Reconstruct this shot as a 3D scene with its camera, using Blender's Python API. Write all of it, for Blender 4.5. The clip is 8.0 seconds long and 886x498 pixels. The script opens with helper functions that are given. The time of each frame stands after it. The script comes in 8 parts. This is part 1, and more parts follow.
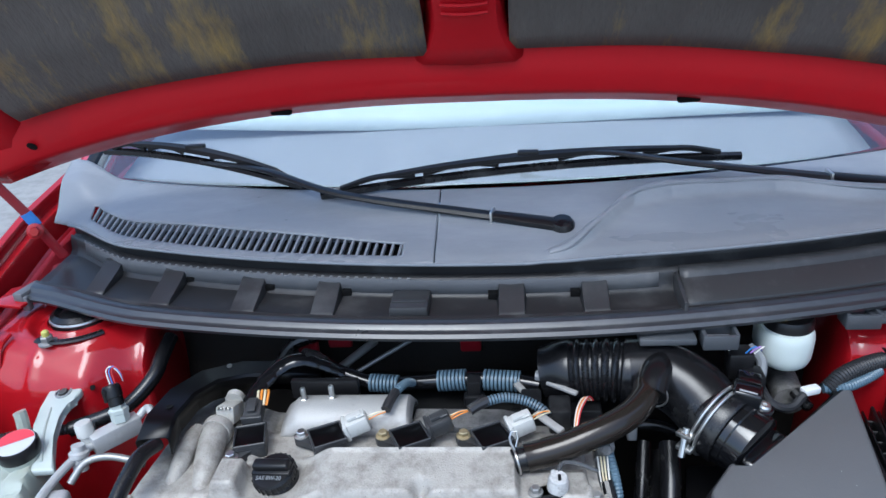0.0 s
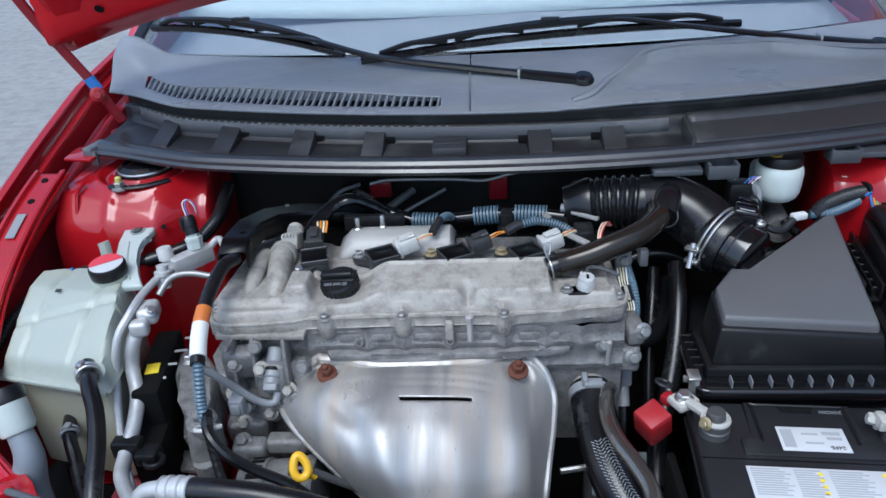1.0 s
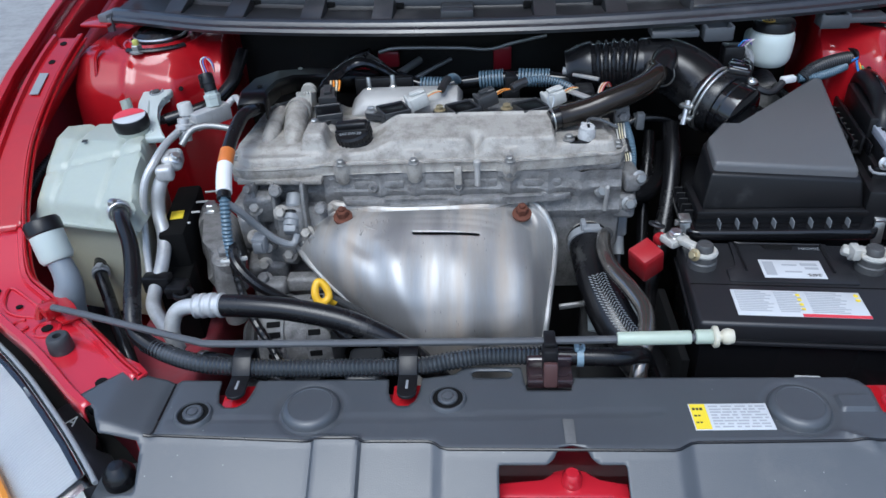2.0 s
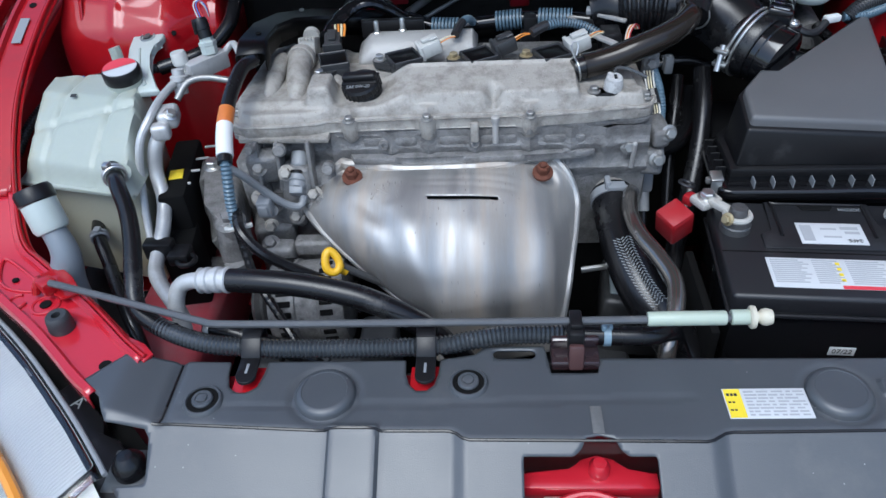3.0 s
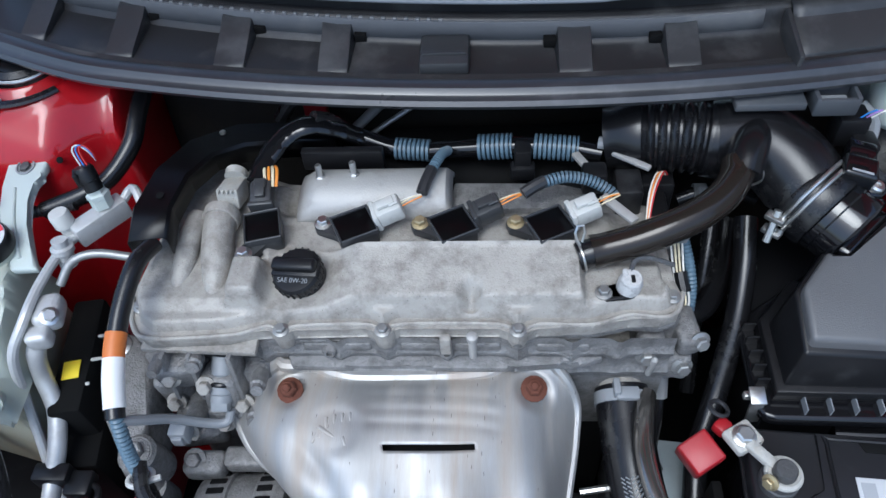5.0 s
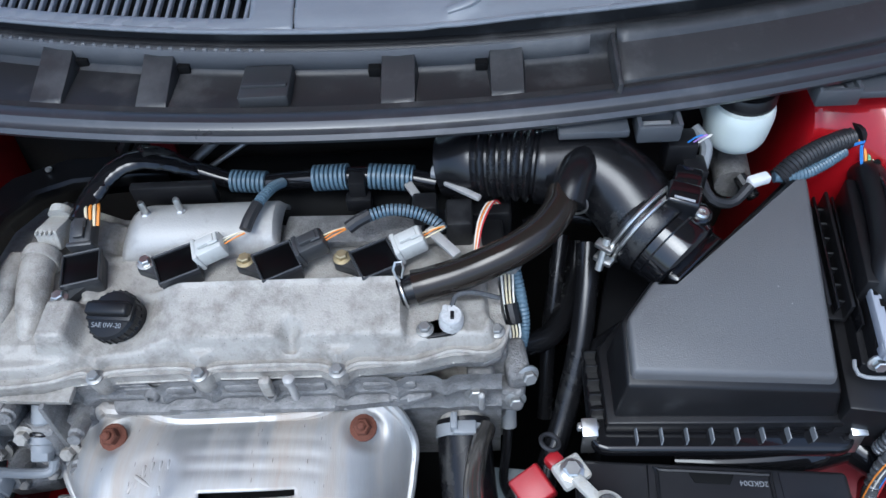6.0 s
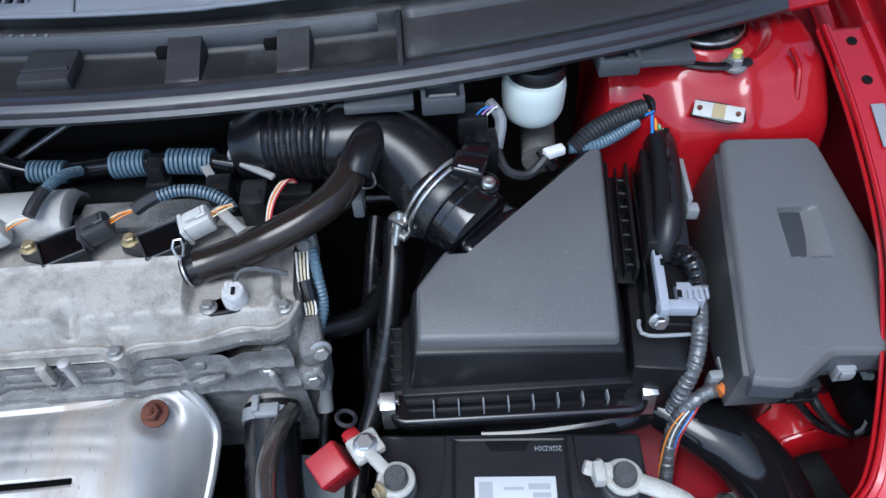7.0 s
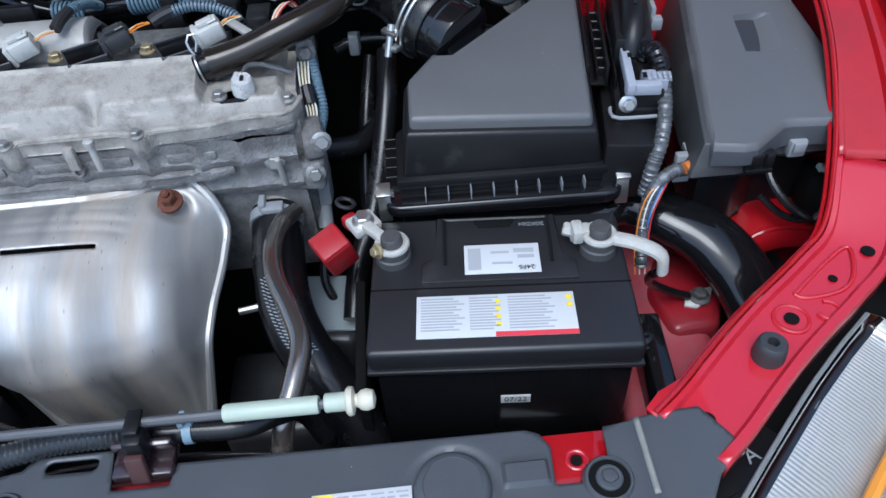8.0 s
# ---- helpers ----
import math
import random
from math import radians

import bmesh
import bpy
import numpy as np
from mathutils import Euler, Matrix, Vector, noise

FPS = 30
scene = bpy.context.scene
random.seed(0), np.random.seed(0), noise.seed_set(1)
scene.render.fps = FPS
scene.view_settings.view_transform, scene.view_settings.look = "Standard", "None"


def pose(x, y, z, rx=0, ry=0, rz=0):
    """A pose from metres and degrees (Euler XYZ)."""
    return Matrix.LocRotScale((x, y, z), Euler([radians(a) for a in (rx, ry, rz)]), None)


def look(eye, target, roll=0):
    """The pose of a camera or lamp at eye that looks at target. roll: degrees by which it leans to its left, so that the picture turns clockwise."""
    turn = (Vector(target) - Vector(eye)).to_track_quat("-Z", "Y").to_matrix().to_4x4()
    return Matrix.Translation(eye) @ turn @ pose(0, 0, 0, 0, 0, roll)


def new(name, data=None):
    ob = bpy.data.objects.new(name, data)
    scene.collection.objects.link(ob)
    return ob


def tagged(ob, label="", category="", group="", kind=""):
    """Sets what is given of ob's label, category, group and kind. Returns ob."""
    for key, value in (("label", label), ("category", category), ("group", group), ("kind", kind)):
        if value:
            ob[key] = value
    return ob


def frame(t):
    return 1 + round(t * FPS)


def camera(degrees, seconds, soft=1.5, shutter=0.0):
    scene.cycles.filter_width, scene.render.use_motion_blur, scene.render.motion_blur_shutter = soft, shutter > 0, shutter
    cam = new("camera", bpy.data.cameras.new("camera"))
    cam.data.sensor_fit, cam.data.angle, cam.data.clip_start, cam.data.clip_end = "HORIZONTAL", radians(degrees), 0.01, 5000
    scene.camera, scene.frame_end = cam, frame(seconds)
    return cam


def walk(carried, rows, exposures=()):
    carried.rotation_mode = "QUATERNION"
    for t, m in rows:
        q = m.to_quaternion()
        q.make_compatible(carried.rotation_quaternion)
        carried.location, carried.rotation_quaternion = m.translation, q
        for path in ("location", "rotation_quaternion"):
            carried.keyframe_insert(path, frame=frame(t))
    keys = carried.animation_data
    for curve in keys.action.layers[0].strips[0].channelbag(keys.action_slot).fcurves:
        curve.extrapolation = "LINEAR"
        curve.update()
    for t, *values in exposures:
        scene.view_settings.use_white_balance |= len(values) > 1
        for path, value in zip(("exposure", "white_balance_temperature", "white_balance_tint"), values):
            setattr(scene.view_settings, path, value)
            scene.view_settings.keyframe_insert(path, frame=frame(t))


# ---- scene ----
cam = camera(61.8, 8.0)
PATH = [
    (0, (0.055, -0.035, 1.526), (-0.137, 1.77, 0.686), -4.2),
    (0.5, (0.028, -0.085, 1.501), (-0.138, 1.689, 0.591), -4.2),
    (1, (-0.027, -0.242, 1.441), (-0.169, 1.508, 0.482), -3.8),
    (1.5, (-0.053, -0.353, 1.384), (-0.179, 1.353, 0.348), -3.4),
    (2, (-0.055, -0.373, 1.36), (-0.171, 1.295, 0.262), -3.1),
    (2.2, (-0.061, -0.369, 1.354), (-0.174, 1.283, 0.233), -3.1),
    (3.3, (-0.074, -0.217, 1.394), (-0.212, 1.265, 0.057), -4.5),
    (3.5, (-0.069, -0.163, 1.398), (-0.207, 1.296, 0.037), -4.7),
    (4, (-0.054, -0.033, 1.447), (-0.2, 1.354, 0.013), -5.1),
    (4.5, (-0.04, 0.099, 1.502), (-0.193, 1.42, 0.008), -5.4),
    (4.7, (-0.041, 0.145, 1.514), (-0.192, 1.428, -0.012), -5.5),
    (5.8, (0.061, 0.244, 1.525), (-0.056, 1.483, -0.041), -5.9),
    (6, (0.127, 0.244, 1.522), (0.039, 1.494, -0.036), -5.1),
    (6.5, (0.241, 0.232, 1.499), (0.213, 1.515, -0.035), -4.1),
    (7, (0.303, 0.195, 1.475), (0.331, 1.502, -0.039), -3.3),
    (7.5, (0.32, 0.056, 1.428), (0.368, 1.401, -0.051), -3.4),
    (8, (0.287, -0.062, 1.342), (0.331, 1.328, -0.095), -4.1),
]
walk(cam, [(t, look(eye, target, roll)) for t, eye, target, roll in PATH], exposures=[(0.0, 0.90, 5350, 4), (0.5, 0.77, 5350, 4), (1.2, 0.60, 5350, 4), (4.5, 0.60, 5350, 4), (6.0, 0.85, 5250, 4), (7.0, 0.84, 5250, 4), (8.0, 0.71, 5250, 4)])

# ---- world and light ----
world = bpy.data.worlds.new("overcast_sky")
scene.world = world
world.use_nodes = True
wn = world.node_tree.nodes
wl = world.node_tree.links
sky = wn.new("ShaderNodeTexSky")
sky.sky_type = "NISHITA"
sky.sun_disc = False
sky.sun_elevation = radians(64)
sky.sun_rotation = radians(200)
sky.air_density, sky.dust_density, sky.ozone_density = 1.0, 4.0, 1.0
wl.new(sky.outputs[0], wn["Background"].inputs[0])
wn["Background"].inputs[1].default_value = 0.15
sun = new("sun", bpy.data.lights.new("sun", "SUN"))
sun.data.energy, sun.data.angle, sun.data.color = 0.85, radians(32), (1.0, 0.96, 0.9)
sun.matrix_world = look((-1.0, -1.9, 6.4), (0, 0.6, 0.8))

# ---- geometry helpers: every maker returns (vertices, faces) ----


def ss(a, b, x):
    t = np.clip((np.asarray(x, float) - a) / (b - a), 0, 1)
    return t * t * (3 - 2 * t)


def lerp_table(table, x):
    a = np.array(table, float)
    return np.interp(x, a[:, 0], a[:, 1])


def join(*geos):
    vs, fs = [], []
    for v, f in geos:
        k = len(vs)
        vs.extend([tuple(p) for p in v])
        fs.extend([tuple(i + k for i in q) for q in f])
    return vs, fs


def moved(g, m):
    return [tuple(m @ Vector(p)) for p in g[0]], g[1]


def mirrored(g):
    return [(-p[0], p[1], p[2]) for p in g[0]], [tuple(reversed(q)) for q in g[1]]


def from_bm(bm):
    bm.verts.index_update()
    g = [tuple(v.co) for v in bm.verts], [tuple(v.index for v in f.verts) for f in bm.faces]
    bm.free()
    return g


def box(c, size, bev=0.002, seg=2, rz=0.0, rx=0.0, ry=0.0, top=1.0):
    """A rounded box round c; top narrows its upper face."""
    bm = bmesh.new()
    bmesh.ops.create_cube(bm, size=1.0)
    for v in bm.verts:
        k = top if v.co.z > 0 else 1.0
        v.co = Vector((v.co.x * size[0] * k, v.co.y * size[1] * k, v.co.z * size[2]))
    if bev > 0:
        bmesh.ops.bevel(bm, geom=list(bm.edges), offset=bev, segments=seg, affect="EDGES", profile=0.5)
    return moved(from_bm(bm), pose(c[0], c[1], c[2], rx, ry, rz))


def prism(poly, z0, z1, bev=0.002, seg=2, taper=0.0, slope=None):
    """A polygon in x, y raised from z0 to z1; taper draws its top in by metres; slope(x, y) adds to the top's height."""
    pts = [Vector((p[0], p[1])) for p in poly]
    area = sum(a.x * b.y - a.y * b.x for a, b in zip(pts, pts[1:] + pts[:1]))
    if area < 0:
        pts.reverse()
    n = len(pts)
    top = []
    for i in range(n):
        a, b, c = pts[i - 1], pts[i], pts[(i + 1) % n]
        e1, e2 = (b - a).normalized(), (c - b).normalized()
        n1, n2 = Vector((-e1.y, e1.x)), Vector((-e2.y, e2.x))
        m = (n1 + n2)
        m = m / max(0.3, m.dot(m) / 2)
        top.append(b + m * taper)
    bm = bmesh.new()
    lo = [bm.verts.new((p.x, p.y, z0)) for p in pts]
    hi = [bm.verts.new((p.x, p.y, z1 + (slope(p.x, p.y) if slope else 0.0))) for p in top]
    bm.faces.new(list(reversed(lo)))
    bm.faces.new(hi)
    for i in range(n):
        bm.faces.new((lo[i], lo[(i + 1) % n], hi[(i + 1) % n], hi[i]))
    if bev > 0:
        bmesh.ops.bevel(bm, geom=list(bm.edges), offset=bev, segments=seg, affect="EDGES", profile=0.5, clamp_overlap=True)
    return from_bm(bm)


def turn_to(axis):
    return Vector(axis).normalized().to_track_quat("Z", "Y").to_matrix().to_4x4()


def lathe(profile, c=(0, 0, 0), axis=(0, 0, 1), seg=20):
    """(radius, height) pairs turned round an axis through c."""
    vs, fs = [], []
    for r, h in profile:
        for k in range(seg):
            a = 2 * math.pi * k / seg
            vs.append((max(r, 1e-5) * math.cos(a), max(r, 1e-5) * math.sin(a), h))
    for i in range(len(profile) - 1):
        for k in range(seg):
            k2 = (k + 1) % seg
            fs.append((i * seg + k, i * seg + k2, (i + 1) * seg + k2, (i + 1) * seg + k))
    fs.append(tuple(range(seg - 1, -1, -1)))
    fs.append(tuple((len(profile) - 1) * seg + k for k in range(seg)))
    return moved((vs, fs), Matrix.Translation(c) @ turn_to(axis))


def spline(pts, step):
    """Points every step metres along a smooth line through pts."""
    p = [Vector(q) for q in pts]
    p = [p[0] * 2 - p[1]] + p + [p[-1] * 2 - p[-2]]
    fine = []
    for i in range(1, len(p) - 2):
        d = (p[i + 1] - p[i]).length
        k = max(4, int(d / 0.004))
        for j in range(k):
            t = j / k
            a, b, c, e = p[i - 1], p[i], p[i + 1], p[i + 2]
            fine.append(0.5 * (2 * b + (c - a) * t + (2 * a - 5 * b + 4 * c - e) * t * t + (3 * b - a - 3 * c + e) * t ** 3))
    fine.append(p[-2])
    out, left = [fine[0]], step
    for a, b in zip(fine, fine[1:]):
        d = (b - a).length
        while d > 1e-9 and left <= d:
            a = a + (b - a) * (left / d)
            out.append(a.copy())
            d = (b - a).length
            left = step
        left -= d
    if (out[-1] - fine[-1]).length > step * 0.3:
        out.append(fine[-1])
    else:
        out[-1] = fine[-1]
    return out


def tube(pts, r, seg=10, step=0.008, rfun=None, flat=1.0, smooth=True):
    """A hose along pts; rfun(metres along, share along) scales its radius; flat squashes it."""
    line = spline(pts, step) if smooth else [Vector(q) for q in pts]
    n = len(line)
    tan = [(line[min(i + 1, n - 1)] - line[max(i - 1, 0)]).normalized() for i in range(n)]
    ref = Vector((0, 0, 1)) if abs(tan[0].z) < 0.9 else Vector((0, 1, 0))
    nor = (ref - tan[0] * ref.dot(tan[0])).normalized()
    vs, fs, s = [], [], 0.0
    for i in range(n):
        if i:
            s += (line[i] - line[i - 1]).length
        nor = (nor - tan[i] * nor.dot(tan[i])).normalized()
        bi = tan[i].cross(nor)
        k = r * (rfun(s, i / (n - 1)) if rfun else 1.0)
        for j in range(seg):
            a = 2 * math.pi * j / seg
            vs.append(tuple(line[i] + nor * (math.cos(a) * k * flat) + bi * (math.sin(a) * k)))
    for i in range(n - 1):
        for j in range(seg):
            j2 = (j + 1) % seg
            fs.append((i * seg + j, i * seg + j2, (i + 1) * seg + j2, (i + 1) * seg + j))
    fs.append(tuple(range(seg - 1, -1, -1)))
    fs.append(tuple((n - 1) * seg + j for j in range(seg)))
    return vs, fs


def corrugated(pts, r, pitch=0.005, depth=0.16, seg=12):
    return tube(pts, r, seg, pitch / 4, lambda s, f: 1.0 - depth * (0.5 - 0.5 * math.cos(2 * math.pi * s / pitch)))


def ribbed(pts, r, pitch=0.0052, seg=14):
    """A split cable sleeve: broad round ribs with narrow deep gaps between them."""
    return tube(pts, r, seg, pitch / 10, lambda s, f: 1.0 - 0.34 * float(ss(0.66, 0.86, abs(2 * ((s / pitch) % 1.0) - 1))))


def torus(c, axis, big, small, seg=24, ring=8, arc=1.0):
    n = int(seg * arc)
    pts = []
    m = Matrix.Translation(c) @ turn_to(axis)
    for i in range(n + 1):
        a = 2 * math.pi * arc * i / n
        pts.append(m @ Vector((big * math.cos(a), big * math.sin(a), 0)))
    return tube(pts, small, ring, smooth=False)


def bolt_geo(c, axis, r, h=None, washer=1.5):
    """A hexagon head on its flange washer."""
    h = h or r * 1.1
    head = lathe([(r * 0.9, 0), (r, h * 0.08), (r, h * 0.85), (r * 0.82, h), (r * 0.1, h)], seg=6)
    disc = lathe([(r * washer, -h * 0.25), (r * washer, 0.0), (r * washer * 0.75, h * 0.15), (r * 0.5, h * 0.2)], seg=14)
    return moved(join(disc, head), Matrix.Translation(c) @ turn_to(axis))


def loft(rows):
    """A sheet through rows of points, all rows of one length."""
    w = len(rows[0])
    vs = [tuple(p) for row in rows for p in row]
    fs = [(i * w + j, i * w + j + 1, (i + 1) * w + j + 1, (i + 1) * w + j) for i in range(len(rows) - 1) for j in range(w - 1)]
    return vs, fs


def sdf(poly, x, y):
    """Signed distance to a polygon, negative inside."""
    p = np.array(poly, float)
    q = np.roll(p, -1, axis=0)
    d2 = np.full(np.shape(x), 1e9)
    inside = np.zeros(np.shape(x), bool)
    for (ax, ay), (bx, by) in zip(p, q):
        ex, ey = bx - ax, by - ay
        t = np.clip(((x - ax) * ex + (y - ay) * ey) / (ex * ex + ey * ey + 1e-12), 0, 1)
        d2 = np.minimum(d2, (x - ax - t * ex) ** 2 + (y - ay - t * ey) ** 2)
        cross = (ay > y) != (by > y)
        inside ^= cross & (x < (bx - ax) * (y - ay) / (by - ay + 1e-12) + ax)
    d = np.sqrt(d2)
    return np.where(inside, -d, d)


def sheet(field, height, x0, x1, y0, y1, res):
    """A sheet z = height(x, y) where field(x, y) < 0, its rim drawn onto field = 0."""
    xs, ys = np.arange(x0, x1 + res, res), np.arange(y0, y1 + res, res)
    X, Y = np.meshgrid(xs, ys)
    cx, cy = (X[:-1, :-1] + X[1:, 1:]) / 2, (Y[:-1, :-1] + Y[1:, 1:]) / 2
    keep = field(cx, cy) < 0
    used = np.zeros(X.shape, int)
    for a, b in ((0, 0), (0, 1), (1, 0), (1, 1)):
        used[a:a + keep.shape[0], b:b + keep.shape[1]] += keep
    rim = (used > 0) & (used < 4)
    for _ in range(3):
        f = field(X, Y)
        e = res * 0.2
        gx = (field(X + e, Y) - field(X - e, Y)) / (2 * e)
        gy = (field(X, Y + e) - field(X, Y - e)) / (2 * e)
        g2 = np.maximum(gx * gx + gy * gy, 0.2)
        step_x, step_y = np.clip(f * gx / g2, -res, res), np.clip(f * gy / g2, -res, res)
        X = np.where(rim, X - step_x, X)
        Y = np.where(rim, Y - step_y, Y)
    Z = height(X, Y)
    index = np.full(X.shape, -1)
    sel = used > 0
    index[sel] = np.arange(sel.sum())
    vs = [tuple(p) for p in np.stack([X[sel], Y[sel], Z[sel]], -1).tolist()]
    ii, jj = np.nonzero(keep)
    fs = np.stack([index[ii, jj], index[ii, jj + 1], index[ii + 1, jj + 1], index[ii + 1, jj]], -1).tolist()
    return vs, [tuple(q) for q in fs]


ORIGIN = {}


def link(name, g, material, origin=(0, 0, 0), angle=35, thick=0.0):
    o = Vector(origin)
    me = bpy.data.meshes.new(name)
    me.from_pydata([tuple(Vector(p) - o) for p in g[0]], [], g[1])
    me.validate()
    me.polygons.foreach_set("use_smooth", [True] * len(me.polygons))
    me.set_sharp_from_angle(angle=radians(angle))
    me.materials.append(material)
    ob = new(name, me)
    if thick:
        m = ob.modifiers.new("thickness", "SOLIDIFY")
        m.thickness, m.offset = thick, -1
    return ob


def thing(name, at, label, category, group="", kind=""):
    ob = new(name)
    ob.empty_display_size = 0.02
    ob.location = at
    ORIGIN[ob.name] = Vector(at)
    return tagged(ob, label, category, group, kind)


def part(name, g, material, parent, label="", angle=35, thick=0.0):
    o = ORIGIN[parent.name]
    ob = link(name, g, material, o, angle, thick)
    ob.parent = parent
    ORIGIN[ob.name] = o
    if label:
        ob["label"] = label
    return ob


def single(name, g, material, label, category, group="", kind="", angle=35, thick=0.0):
    """A thing of one mesh, its origin at its base."""
    a = np.array(g[0])
    o = ((a[:, 0].min() + a[:, 0].max()) / 2, (a[:, 1].min() + a[:, 1].max()) / 2, a[:, 2].min())
    ob = link(name, g, material, o, angle, thick)
    ob.location = o
    ORIGIN[ob.name] = Vector(o)
    return tagged(ob, label, category, group, kind)


# ---- materials ----


def mat(name, color, rough=0.5, metal=0.0, vary=0.12, scale=14.0, fine=220.0, bump=0.05, dirt=None, dirt_amount=0.0, dirt_scale=9.0,
        coat=0.0, rough_vary=0.12, spec=0.5, sub=0.0, stretch=None, flecks=None):
    """A surface with uneven tone at two scales, grain in relief, and patches of dirt."""
    m = bpy.data.materials.new(name)
    m.use_nodes = True
    n, l = m.node_tree.nodes, m.node_tree.links
    b = n["Principled BSDF"]
    tc = n.new("ShaderNodeTexCoord")
    mp = n.new("ShaderNodeMapping")
    if stretch:
        mp.inputs["Scale"].default_value = stretch
    l.new(tc.outputs["Object"], mp.inputs["Vector"])

    def noise_node(s, detail, rough_=0.6):
        t = n.new("ShaderNodeTexNoise")
        t.inputs["Scale"].default_value, t.inputs["Detail"].default_value, t.inputs["Roughness"].default_value = s, detail, rough_
        l.new(mp.outputs[0], t.inputs["Vector"])
        return t

    def maths(op, a, c):
        t = n.new("ShaderNodeMath")
        t.operation = op
        for k, v in enumerate((a, c)):
            if isinstance(v, (int, float)):
                t.inputs[k].default_value = v
            else:
                l.new(v, t.inputs[k])
        return t.outputs[0]

    def mixed(f, a, c, blend="MIX"):
        t = n.new("ShaderNodeMix")
        t.data_type, t.blend_type = "RGBA", blend
        for k, v in ((0, f), (6, a), (7, c)):
            if isinstance(v, (int, float)):
                t.inputs[k].default_value = v
            elif isinstance(v, tuple):
                t.inputs[k].default_value = (*v[:3], 1)
            else:
                l.new(v, t.inputs[k])
        return t.outputs[2]

    big, small = noise_node(scale, 4), noise_node(fine, 3)
    lo = tuple(c * (1 - vary) for c in color)
    hi = tuple(min(1, c * (1 + vary)) for c in color)
    col = mixed(big.outputs[0], lo, hi)
    col = mixed(maths("MULTIPLY", small.outputs[0], vary * 1.5), col, tuple(c * 0.6 for c in color))
    rough_out = maths("ADD", maths("MULTIPLY", maths("SUBTRACT", big.outputs[0], 0.5), rough_vary * 2), rough)
    if dirt:
        d = noise_node(dirt_scale, 6, 0.68)
        ramp = n.new("ShaderNodeMapRange")
        ramp.inputs[1].default_value, ramp.inputs[2].default_value = 0.62 - 0.3 * dirt_amount, 0.78 - 0.1 * dirt_amount
        l.new(d.outputs[0], ramp.inputs[0])
        f = maths("MULTIPLY", ramp.outputs[0], min(1.0, 0.45 + dirt_amount * 0.5))
        col = mixed(f, col, dirt)
        rough_out = maths("ADD", rough_out, maths("MULTIPLY", f, 0.25))
        if metal:
            l.new(maths("MULTIPLY", maths("SUBTRACT", 1.0, f), metal), b.inputs["Metallic"])
    if flecks:
        v = n.new("ShaderNodeTexVoronoi")
        v.inputs["Scale"].default_value = flecks[1]
        l.new(mp.outputs[0], v.inputs["Vector"])
        near = maths("LESS_THAN", v.outputs["Distance"], flecks[2])
        gate = noise_node(flecks[1] * 0.13, 2)
        col = mixed(maths("MULTIPLY", near, maths("GREATER_THAN", gate.outputs[0], 0.5)), col, flecks[0])
    l.new(col, b.inputs["Base Color"])
    l.new(maths("MINIMUM", maths("MAXIMUM", rough_out, 0.03), 1.0), b.inputs["Roughness"])
    if not (dirt and metal):
        b.inputs["Metallic"].default_value = metal
    b.inputs["Coat Weight"].default_value, b.inputs["Coat Roughness"].default_value = coat, 0.06
    b.inputs["Specular IOR Level"].default_value = spec
    if sub:
        b.inputs["Subsurface Weight"].default_value, b.inputs["Subsurface Radius"].default_value = sub, (0.02, 0.02, 0.015)
    if bump:
        bp = n.new("ShaderNodeBump")
        bp.inputs["Strength"].default_value, bp.inputs["Distance"].default_value = bump, 0.002
        l.new(maths("ADD", small.outputs[0], maths("MULTIPLY", big.outputs[0], 0.6)), bp.inputs["Height"])
        l.new(bp.outputs[0], b.inputs["Normal"])
    return m


PAINT = mat("red_paint", (0.46, 0.012, 0.025), 0.32, 0.0, 0.06, 6, 60, 0.0, coat=0.9, rough_vary=0.06, spec=0.45)
# deeper copy of the body red for shaded bay parts, dusty in patches
PAINT_BAY = mat("red_paint_shaded_dusty", (0.36, 0.004, 0.009), 0.45, 0.0, 0.20, 10, 120, 0.015, dirt=(0.20, 0.016, 0.020), dirt_amount=0.25, dirt_scale=7, coat=1.0, spec=0.12)
# darkest copy of the same red: shade put into its colour, plus grime
PAINT_LOW = mat("red_paint_shaded_grimy", (0.25, 0.008, 0.016), 0.48, 0.0, 0.15, 9, 90, 0.03, dirt=(0.12, 0.030, 0.034), dirt_amount=0.5, dirt_scale=8, coat=0.5, spec=0.2)
FRAME_RED = mat("dusty_faded_red_paint", (0.36, 0.055, 0.070), 0.6, 0.0, 0.2, 9, 120, 0.05, dirt=(0.26, 0.13, 0.14), dirt_amount=0.55, dirt_scale=11, spec=0.3)
HOODRED = mat("red_primer_coat", (0.44, 0.006, 0.012), 0.48, 0.0, 0.08, 5, 80, 0.01, dirt=(0.30, 0.012, 0.020), dirt_amount=0.2, dirt_scale=4, coat=0.12, spec=0.15)
PLASTIC = mat("black_plastic", (0.009, 0.009, 0.010), 0.34, 0.0, 0.15, 12, 700, 0.10, dirt=(0.08, 0.08, 0.08), dirt_amount=0.08, spec=0.35)
BOXLID = mat("grained_charcoal_plastic", (0.099, 0.100, 0.103), 0.40, 0.0, 0.12, 9, 700, 0.25, dirt=(0.14, 0.14, 0.14), dirt_amount=0.15, dirt_scale=6, flecks=((0.40, 0.40, 0.40), 55, 0.03), spec=0.6)
COVER = mat("grey_black_plastic", (0.064, 0.070, 0.078), 0.38, 0.0, 0.16, 10, 700, 0.12, dirt=(0.12, 0.12, 0.12), dirt_amount=0.18, dirt_scale=6, flecks=((0.30, 0.30, 0.30), 45, 0.03), spec=0.7)
